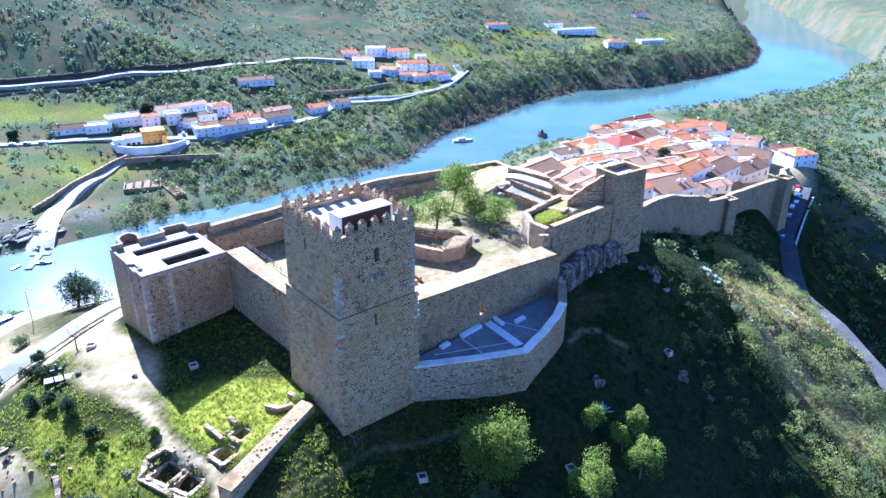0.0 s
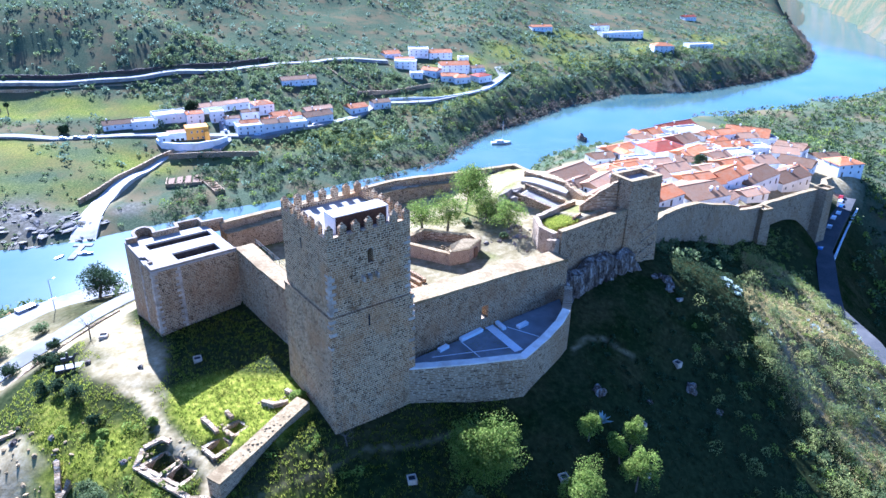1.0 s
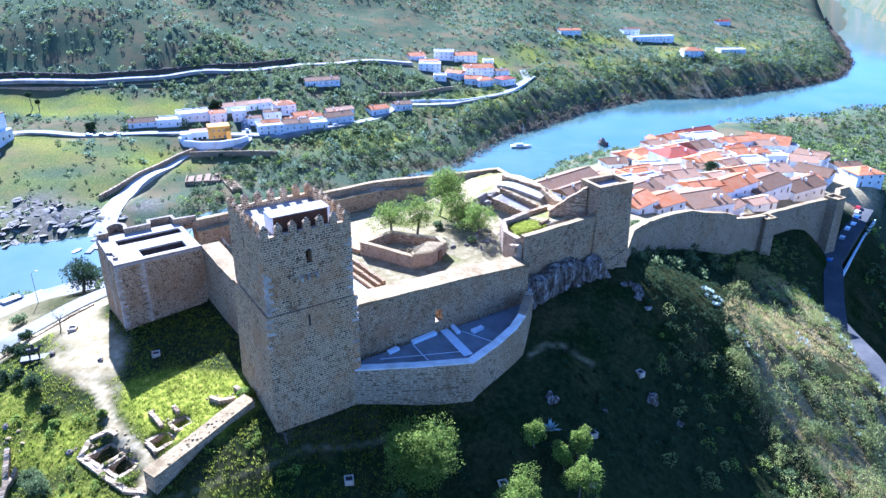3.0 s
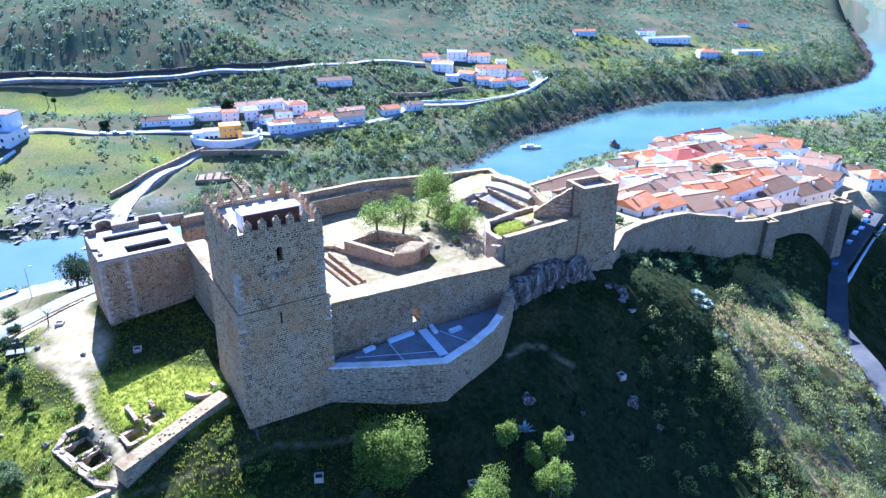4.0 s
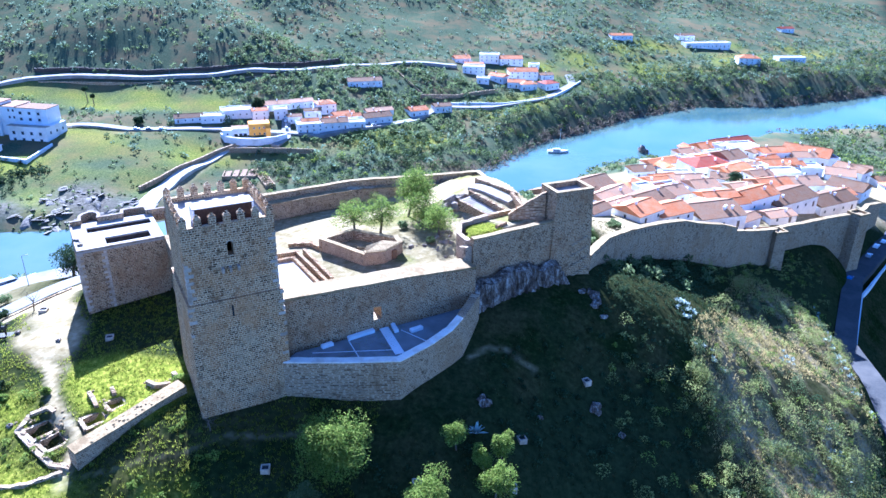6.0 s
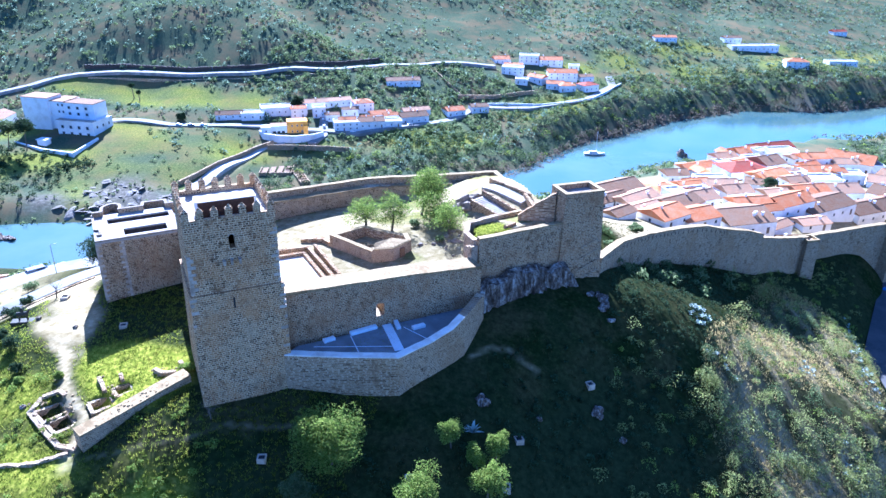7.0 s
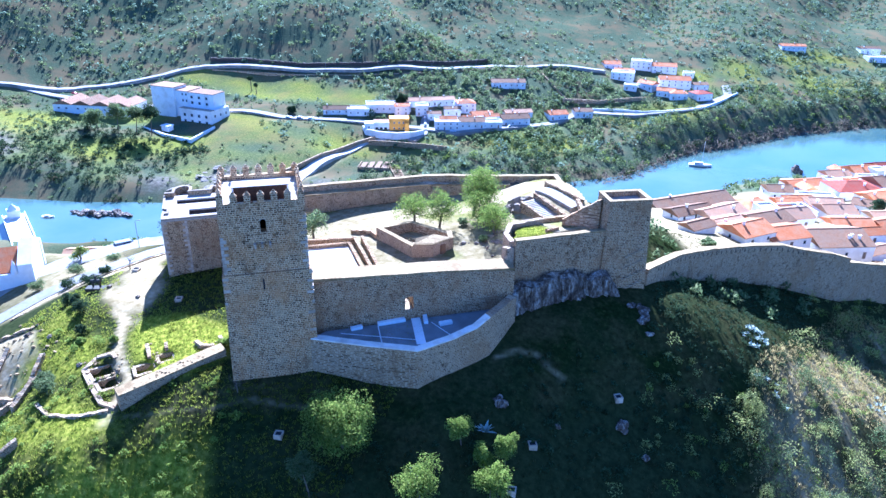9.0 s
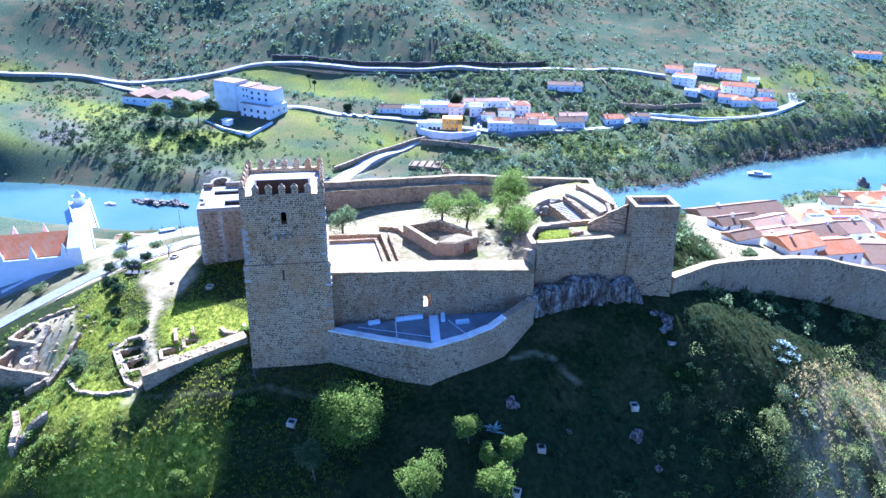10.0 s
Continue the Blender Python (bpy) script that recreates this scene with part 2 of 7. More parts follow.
def arrays(name, verts, faces, material, parent=None, smooth=False):
    """One mesh from arrays: verts (n, 3), faces (m, k)."""
    verts, faces = np.asarray(verts, np.float32), np.asarray(faces, np.int32)
    me = bpy.data.meshes.new(name)
    k = faces.shape[1]
    me.vertices.add(len(verts))
    me.vertices.foreach_set("co", verts.ravel())
    me.loops.add(faces.size)
    me.loops.foreach_set("vertex_index", faces.ravel())
    me.polygons.add(len(faces))
    me.polygons.foreach_set("loop_start", np.arange(0, faces.size, k, dtype=np.int32))
    me.update(calc_edges=True)
    me.materials.append(material)
    if smooth:
        me.shade_smooth()
    ob = new(name, me)
    ob.parent = parent
    return ob


def prism(bm, poly, z0, z1):
    """Extruded outline; z0, z1 a number or one for each corner."""
    n = len(poly)
    zs0 = z0 if isinstance(z0, (list, tuple)) else [z0] * n
    zs1 = z1 if isinstance(z1, (list, tuple)) else [z1] * n
    lo = [bm.verts.new((x, y, z)) for (x, y), z in zip(poly, zs0)]
    hi = [bm.verts.new((x, y, z)) for (x, y), z in zip(poly, zs1)]
    bm.faces.new(lo[::-1])
    bm.faces.new(hi)
    for i in range(n):
        j = (i + 1) % n
        bm.faces.new((lo[i], lo[j], hi[j], hi[i]))
    return bm


def ring(bm, outer, inner, z0, z1):
    """A frame between two outlines with the same number of corners."""
    n = len(outer)
    v = [[bm.verts.new((x, y, z)) for x, y in poly] for poly, z in ((outer, z0), (outer, z1), (inner, z1), (inner, z0))]
    for a in range(4):
        b = (a + 1) % 4
        for i in range(n):
            j = (i + 1) % n
            bm.faces.new((v[a][i], v[a][j], v[b][j], v[b][i]))
    return bm


def obox(bm, c, size, rz=0.0, bevel=0.0):
    """Box with its base centre at c."""
    r = bmesh.ops.create_cube(bm, size=1.0)
    m = Matrix.Translation(c) @ Matrix.Rotation(radians(rz), 4, 'Z') @ Matrix.Diagonal((*size, 1)) @ Matrix.Translation((0, 0, 0.5))
    bmesh.ops.transform(bm, matrix=m, verts=r["verts"])
    if bevel:
        ed = list({e for v in r["verts"] for e in v.link_edges})
        bmesh.ops.bevel(bm, geom=ed, offset=bevel, segments=1, affect='EDGES')
    return bm


def offset_line(pts, d):
    """The polyline moved d to its left, mitred."""
    out = []
    for i, p in enumerate(pts):
        p = Vector(p[:2])
        a = (p - Vector(pts[i - 1][:2])).normalized() if i else None
        b = (Vector(pts[i + 1][:2]) - p).normalized() if i < len(pts) - 1 else None
        a, b = a or b, b or a
        t = (a + b).normalized()
        n = Vector((-t.y, t.x)) / max(0.4, t.dot(a))
        out.append((p.x + n.x * d, p.y + n.y * d))
    return out


def resample(pts, step):
    """Points every step metres along a polyline of (x, y, ...)."""
    out = []
    for a, b in zip(pts, pts[1:]):
        n = max(1, int(math.dist(a[:2], b[:2]) / step))
        out += [tuple(p + (q - p) * k / n for p, q in zip(a, b)) for k in range(n)]
    return out + [tuple(pts[-1])]


def run_wall(bm, pts, left, right, bottoms, rough=0.0, step=2.0):
    """A wall along (x, y, top) points, left and right of the line by those metres, with an uneven top."""
    line = resample([(*p, b) for p, b in zip(pts, bottoms)], step)
    le, ri = offset_line(line, left), offset_line(line, -right)
    rows = []
    for (x0, y0), (x1, y1), (_, _, z, b) in zip(le, ri, line):
        j = random.uniform(-rough, rough)
        rows.append([bm.verts.new(c) for c in ((x0, y0, b), (x0, y0, z + j), (x1, y1, z + j * 0.6), (x1, y1, b))])
    for p, q in zip(rows, rows[1:]):
        for k in range(4):
            l = (k + 1) % 4
            bm.faces.new((p[k], p[l], q[l], q[k]))
    bm.faces.new(rows[0][::-1])
    bm.faces.new(rows[-1])
    return bm


# ---- ground ----
RIVER = [(-700, 60, 30), (-420, 180, 22), (-320, 217, 18), (-250, 245, 19), (-168, 276, 20), (-112, 326, 16), (-60, 376, 17), (0, 436, 28),
         (40, 510, 40), (98, 590, 42), (150, 640, 46), (205, 650, 48), (300, 712, 55), (395, 795, 60), (455, 920, 62), (490, 1100, 50), (560, 1400, 50), (660, 1900, 60), (900, 4900, 80)]
OUTSIDE = {
    "west_terrace": [(-46, 95, 83), (-39, 87, 82.5), (-37, 79, 82.4), (-33, 82, 83), (-22, 82, 83), (-21, 76, 83), (-48, 78, 80.5), (-58, 101, 81), (-26, 74, 82)],
    "terrace_edge": [(-52, 81, 81.5), (-45, 73, 80), (-37, 67, 79.5), (-27, 65, 79.5), (-27, 58, 78.5), (-29, 53, 77), (-44, 61, 76.5), (-56, 71, 78), (-62, 58, 70), (-50, 45, 66)],
    "south_slope": [(-19, 67, 80), (-12, 77, 81.8), (-2, 73, 77.5), (-3, 83.6, 81.4), (4, 84.6, 80.8), (12.5, 87.2, 80.9), (10, 84, 79.6), (18, 77, 76.7), (24, 93, 80), (31, 90, 75.8), (40, 106, 75.8), (21, 104, 84), (33, 114, 84.5), (43, 126, 85.5), (-10, 55, 71), (12, 58, 69), (40, 70, 62), (60, 40, 45), (0, 20, 50), (-60, 0, 45)],
    "east_slope": [(56, 138, 77.3), (58, 108, 68), (78, 120, 58), (92, 136, 55), (91, 157, 55.5), (78, 165, 61.5), (60, 170, 70), (103, 197, 46.5), (103, 182.5, 47.6), (103, 172, 48.4), (103, 162, 48.6), (103, 148, 48.8), (97, 155, 53), (97, 141, 53.5), (78, 191, 61), (109, 220, 42.5), (92, 222, 51), (75, 85, 56), (100, 105, 45), (64, 93, 63), (80, 102, 57), (90, 121, 52), (66, 72, 56)],
    "gate_foot": [(101, 235, 50.5), (110, 243, 50), (118, 247, 47), (88, 214, 54)],
    "road": [(109, 130, 34), (112.5, 158, 35.5), (114, 182, 36), (113, 203, 35.6), (121, 232, 36), (127, 249, 36.5), (138, 268, 37), (150, 288, 38), (160, 308, 40), (166, 322, 44), (176, 330, 42), (158, 318, 44)],
    "stream": [(150, 110, 6), (150, 180, 5), (158, 240, 8), (175, 290, 16), (200, 330, 22), (240, 380, 18), (262, 470, 8)],
    "town": [(70, 210, 62), (48, 232, 63), (74, 245, 60), (92, 305, 52), (73, 334, 41), (56, 351, 35), (39, 375, 26), (69, 395, 31), (90, 410, 36), (123, 400, 39), (148, 368, 43), (158, 330, 43), (20, 330, 30), (15, 250, 58), (20, 390, 12), (90, 470, 12), (150, 470, 22), (200, 520, 10)],
    "north_slope": [(-62, 125, 76), (-45, 135, 80), (-15, 160, 84), (20, 172, 85), (34, 150, 82), (45, 165, 76), (-70, 140, 68), (-40, 200, 50), (-10, 290, 22), (-95, 200, 30), (-110, 240, 14), (-50, 310, 10), (10, 200, 66)],
    "west_quarter": [(-66, 92, 79), (-73, 104, 76.5), (-69, 113, 77.5), (-89, 112, 72), (-91, 124, 69.5), (-80, 122, 73), (-102, 108, 69), (-122, 100, 66), (-138, 120, 58), (-120, 150, 46), (-150, 165, 32), (-190, 180, 10), (-170, 220, 5), (-130, 190, 22), (-220, 150, 12), (-300, 100, 12), (-85, 80, 70), (-100, 60, 62), (-150, 60, 55), (-57, 71, 78), (-49, 61, 72.5)],
    "far_terrace": [(-192, 437, 15), (-226, 436, 18.5), (-141, 473, 18), (-95, 533, 18), (-9, 622, 22), (-84, 646, 30), (-328, 455, 24), (-289, 420, 22), (-240, 410, 17), (-224, 371, 12), (-258, 346, 14), (-310, 380, 17), (-344, 302, 12), (-294, 310, 10), (-181, 388, 2.5), (-150, 410, 4), (-410, 330, 18), (-460, 380, 22)],
    "far_shore": [(-57, 492, 6), (-22, 540, 15), (17, 636, 20), (77, 715, 18), (177, 781, 24), (260, 894, 19), (-80, 470, 6), (330, 900, 14), (420, 1200, 22)],
    "far_road": [(-485, 358, 28), (-452, 385, 24), (-435, 414, 25), (-405, 452, 31), (-390, 466, 34), (-312, 487, 35), (-267, 508, 36), (-225, 530, 35.5), (-187, 588, 35), (-131, 612, 35)],
    "far_hills": [(-400, 520, 58), (-362, 537, 61), (-281, 545, 59), (-241, 586, 58), (-238, 716, 60), (-175, 791, 49), (-150, 819, 58), (-68, 736, 45), (6, 846, 52), (140, 951, 40), (194, 913, 33), (-400, 900, 115), (-200, 1100, 105), (60, 1150, 85), (260, 1250, 55), (-550, 600, 105), (-600, 350, 70), (-100, 960, 76), (-340, 650, 82)],
    "right_hills": [(245, 460, 17), (300, 400, 34), (290, 520, 16), (350, 600, 22), (420, 560, 50), (470, 700, 34), (560, 900, 45), (600, 1150, 40), (520, 420, 80), (330, 250, 60), (700, 700, 90)],
    "far_rim": [(-1500, 1500, 190), (0, 2000, 150), (1500, 1500, 150), (2500, 0, 130), (0, -2000, 90), (-2500, 0, 130), (0, 4900, 200), (4900, 4900, 200), (-4900, 4900, 200), (-4900, -4900, 150), (4900, -4900, 150)],
}
INSIDE = [(13, 138.5, 97.0), (12, 144, 97.3), (18.6, 132.6, 95.3), (20.5, 138.5, 96.4), (9, 139, 95.2), (8, 147, 95.2), (3, 137, 92.6), (-10, 132, 91.2), (-25, 122, 89.8), (-5, 103, 91.3), (-17, 114, 90.6), (-7, 124, 92.2), (2, 120, 92.3), (10, 114, 92.3), (14, 122, 93.5), (-25, 112, 89.5), (-30, 118, 89), (-10, 138, 90.5), (5, 140, 93.5), (12, 150, 96.2), (8, 130, 93), (-40, 112, 90)]
UPPER = [(18, 116, 97.2), (25, 121, 97.6), (30, 127, 98), (18, 124, 97), (27, 132, 97.5), (20, 132, 95.8), (24, 140, 95), (32, 134, 97)]


def spline(points):
    """A smooth surface through spot heights (linear radial basis)."""
    p = np.array(points, float)
    n = len(p)
    d = np.hypot(p[:, None, 0] - p[None, :, 0], p[:, None, 1] - p[None, :, 1])
    a = np.zeros((n + 1, n + 1))
    a[:n, :n], a[:n, n], a[n, :n] = -np.sqrt(d * d + 16), 1, 1
    a[:n, :n] += np.eye(n) * 0.6
    w = np.linalg.solve(a, np.append(p[:, 2], 0))

    def at(x, y):
        x, y = np.asarray(x, float), np.asarray(y, float)
        out = np.full(x.shape, w[n])
        for (px, py, _), k in zip(p, w):
            out = out - k * np.sqrt((x - px) ** 2 + (y - py) ** 2 + 16)
        return out
    return at


outside, inside, upper = spline([p for ps in OUTSIDE.values() for p in ps]), spline(INSIDE), spline(UPPER)


def to_line(x, y, line):
    """Distance to a polyline of (x, y, v) less v; and v there."""
    best = np.full(np.shape(x), 1e9)
    for (ax, ay, av), (bx, by, bv) in zip(line, line[1:]):
        dx, dy = bx - ax, by - ay
        t = np.clip(((x - ax) * dx + (y - ay) * dy) / (dx * dx + dy * dy), 0, 1)
        best = np.minimum(best, np.hypot(x - ax - t * dx, y - ay - t * dy) - (av + (bv - av) * t))
    return best


def depth_in(x, y, poly):
    """Signed distance into an outline (positive inside)."""
    x, y = np.asarray(x, float), np.asarray(y, float)
    d, ins = np.full(x.shape, 1e9), np.zeros(x.shape, bool)
    for (ax, ay), (bx, by) in zip(poly, poly[1:] + poly[:1]):
        dx, dy = bx - ax, by - ay
        t = np.clip(((x - ax) * dx + (y - ay) * dy) / (dx * dx + dy * dy), 0, 1)
        d = np.minimum(d, np.hypot(x - ax - t * dx, y - ay - t * dy))
        cross = (ay > y) != (by > y)
        ins ^= cross & (x < ax + (y - ay) * dx / (dy if dy else 1e-9))
    return np.where(ins, d, -d)


def smooth01(v):
    v = np.clip(v, 0, 1)
    return v * v * (3 - 2 * v)


def ripple(x, y, s, seed=0.0):
    """Cheap rolling noise, about -1 to 1."""
    return (np.sin(x / s + seed + 1.7 * np.sin(y / s * 0.83 + seed)) + np.sin(y / s * 1.13 - seed + 1.4 * np.sin(x / s * 0.71))) * 0.5


COURT = [(-9.5, 91.6), (16.6, 112.4), (30, 126), (34, 129), (27, 138), (14, 154), (9, 156), (0, 151.5), (-13, 144.5), (-33, 126), (-43, 116.5), (-48, 116), (-38, 109), (-22, 94)]
BAILEY = [(16.6, 115.2), (29.5, 127), (33, 128), (33, 130), (30, 133), (22, 138), (14.8, 122)]
APRON = [(-3.5, 86.6), (4, 88.2), (11, 90.4), (14.2, 95), (17.8, 101), (18.2, 108), (-3, 90)]
PITS = [((-35.7, 70.6), -26, 1.4, 1.6, 1.5), ((-32.4, 68.9), -26, 1.3, 1.3, 1.5), ((-28.8, 73.2), 55, 1.3, 1.1, 1.4), ((-27.4, 76.4), 55, 1.0, 0.9, 1.2)]
PASSAGE = [(6.92, 97.77), (5.88, 96.83), (-0.12, 103.5), (0.92, 104.5)]


# spurs (up) and ravines (down) of the far hillside: line, rise, half-width
SPURS = [([(-395, 480), (-392, 610), (-430, 780)], 6, 55), ([(-575, 400), (-640, 520), (-720, 640)], 13, 60), ([(-120, 700), (-190, 860), (-240, 1000)], 15, 50), ([(40, 860), (0, 1010)], 14, 55), ([(190, 900), (190, 1100)], 13, 55), ([(-270, 760), (-330, 900)], 14, 50),
         ([(-180, 600), (-240, 622), (-312, 676), (-420, 770)], -17, 24), ([(-480, 420), (-500, 560), (-540, 700)], -8, 36), ([(-60, 720), (-90, 880), (-110, 1000)], -13, 30), ([(110, 880), (90, 1060)], -12, 34)]


def ground(x, y):
    x, y = np.asarray(x, float), np.asarray(y, float)
    h = outside(x, y)
    away = np.hypot(x, y - 100)
    h = h + ripple(x, y, 31, 1.0) * np.clip((away - 120) / 200, 0, 1) * 2.5 + ripple(x, y, 9, 2.0) * np.clip((away - 60) / 200, 0.12, 0.9)
    h = h + ripple(x, y, 2.7, 3.0) * 0.12
    # gullies on the far hills
    far = smooth01((h - 38) / 30) * np.clip((away - 350) / 150, 0, 1)
    h = h - far * 6 * np.abs(ripple(x * 0.8 + y * 0.35, y * 0.35, 40, 4.0))
    for line, rise, width in SPURS:
        h = h + far * rise * np.exp(-(to_line(x, y, [(a, b, 0) for a, b in line]) / width) ** 2)
    d = to_line(x, y, RIVER) + ripple(x, y, 13, 5.0) * 3.0
    far = y > np.interp(x, [p[0] for p in RIVER], [p[1] for p in RIVER])
    k = np.where(far, smooth01((d + 7) / 46), smooth01(d / 16))
    h = -4 + (np.maximum(h, 0.6) + 4) * k
    c = smooth01((depth_in(x, y, COURT) + 0.8) / 1.6)
    h = h * (1 - c) + (inside(x, y) + ripple(x, y, 4, 6.0) * 0.08) * c
    u = smooth01((depth_in(x, y, BAILEY) + 0.6) / 1.2)
    h = h * (1 - u) + upper(x, y) * u
    a = smooth01((depth_in(x, y, APRON) + 0.5) / 1.0)
    h = h * (1 - a) + 87.3 * a
    for (cx, cy), ang, hu, hv, dep in PITS:
        ca, sa = math.cos(math.radians(ang)), math.sin(math.radians(ang))
        u, v = (x - cx) * ca + (y - cy) * sa, -(x - cx) * sa + (y - cy) * ca
        h = h - dep * smooth01((np.minimum(hu - np.abs(u), hv - np.abs(v)) + 0.5) / 0.6)
    k = smooth01((depth_in(x, y, PASSAGE) + 0.5) / 0.6)
    return h * (1 - k) + np.minimum(h, 89.2) * k


def gz(x, y):
    return float(ground(np.array([x]), np.array([y]))[0])


def axis(lo, hi, fine, far):
    """Grid lines: fine metres apart between lo and hi, widening outwards."""
    mid = list(np.arange(lo, hi + 0.01, fine))
    up, s = [], fine
    v = hi
    while v < far:
        s = min(s * 1.045, 120)
        v += s
        up.append(v)
    dn, s, v = [], fine, lo
    while v > -far:
        s = min(s * 1.045, 120)
        v -= s
        dn.append(v)
    return np.array(dn[::-1] + mid + up)


def fbm(x, y):
    return (ripple(x, y, 23, 7.0) + 0.6 * ripple(x + 40, y, 11, 8.0) + 0.35 * ripple(x, y + 17, 5, 9.0)) / 1.95


def ground_mat():
    """Green sward darkened to carry slope shade, bare earth, scree; dry rusty soil on steep ground."""
    m, nt, b = nodes_of("ground", 0.97, 0.0)
    p = geo_pos(nt)
    big = noise_tex(nt, p, 0.016, 7, 0.62)
    mid = noise_tex(nt, p, 0.11, 6, 0.65)
    fine = noise_tex(nt, p, 1.1, 5, 0.7)
    # near-black greens: shade of the castle slopes put into the base colour
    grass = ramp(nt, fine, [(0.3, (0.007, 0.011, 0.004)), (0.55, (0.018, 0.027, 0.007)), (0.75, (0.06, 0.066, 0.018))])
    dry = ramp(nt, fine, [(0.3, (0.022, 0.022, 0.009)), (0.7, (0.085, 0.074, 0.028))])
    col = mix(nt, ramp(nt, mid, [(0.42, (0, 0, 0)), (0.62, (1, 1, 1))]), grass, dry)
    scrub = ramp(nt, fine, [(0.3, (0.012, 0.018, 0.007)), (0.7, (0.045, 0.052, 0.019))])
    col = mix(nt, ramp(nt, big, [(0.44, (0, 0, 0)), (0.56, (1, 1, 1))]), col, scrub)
    at = nt.nodes.new("ShaderNodeAttribute")
    at.attribute_name = "cover"
    # far ground, paler and bluer than the near grass to carry haze
    hill = ramp(nt, fine, [(0.3, (0.038, 0.052, 0.031)), (0.55, (0.085, 0.104, 0.058)), (0.72, (0.14, 0.147, 0.09))])
    hill = mix(nt, ramp(nt, noise_tex(nt, p, 0.035, 6, 0.65), [(0.46, (0, 0, 0)), (0.62, (0.85, 0.85, 0.85))]), hill, (0.145, 0.112, 0.06))
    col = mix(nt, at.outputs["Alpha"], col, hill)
    sep = nt.nodes.new("ShaderNodeSeparateColor")
    nt.links.new(at.outputs["Color"], sep.inputs[0])
    earth = ramp(nt, noise_tex(nt, p, 0.7, 6, 0.7), [(0.3, (0.20, 0.15, 0.068)), (0.5, (0.34, 0.27, 0.14)), (0.7, (0.50, 0.41, 0.25))])
    col = mix(nt, sep.outputs[0], col, earth)
    lush = ramp(nt, fine, [(0.3, (0.065, 0.085, 0.008)), (0.5, (0.20, 0.215, 0.018)), (0.7, (0.43, 0.38, 0.055))])
    col = mix(nt, sep.outputs[1], col, lush)
    rock = ramp(nt, noise_tex(nt, p, 0.5, 7, 0.75), [(0.32, (0.06, 0.055, 0.045)), (0.52, (0.15, 0.135, 0.105)), (0.72, (0.27, 0.245, 0.205))])
    col = mix(nt, sep.outputs[2], col, rock)
    nt.links.new(col, b.inputs["Base Color"])
    bump(nt, b, fine, 0.45, 0.14)
    return m


MAT["ground"] = ground_mat()
gx, gy = axis(-66, 112, 0.85, 4900), axis(46, 160, 0.85, 4900)
GX, GY = np.meshgrid(gx, gy)
GZ = ground(GX, GY)
nx, ny = len(gx), len(gy)
idx = np.arange(nx * ny).reshape(ny, nx)
quads = np.stack([idx[:-1, :-1], idx[:-1, 1:], idx[1:, 1:], idx[1:, :-1]], -1).reshape(-1, 4)
land = arrays("ground", np.stack([GX, GY, GZ], -1).reshape(-1, 3), quads, MAT["ground"], smooth=True)
tagged(land, "grassy scrub hillsides and bare earth along a river", "ground", kind="structure")


def near_line(x, y, line, w, soft=0.8):
    """1 on a strip of half-width w along the points, fading out."""
    return smooth01(1 - (to_line(x, y, [(a, b, 0) for a, b in line]) - w) / soft)


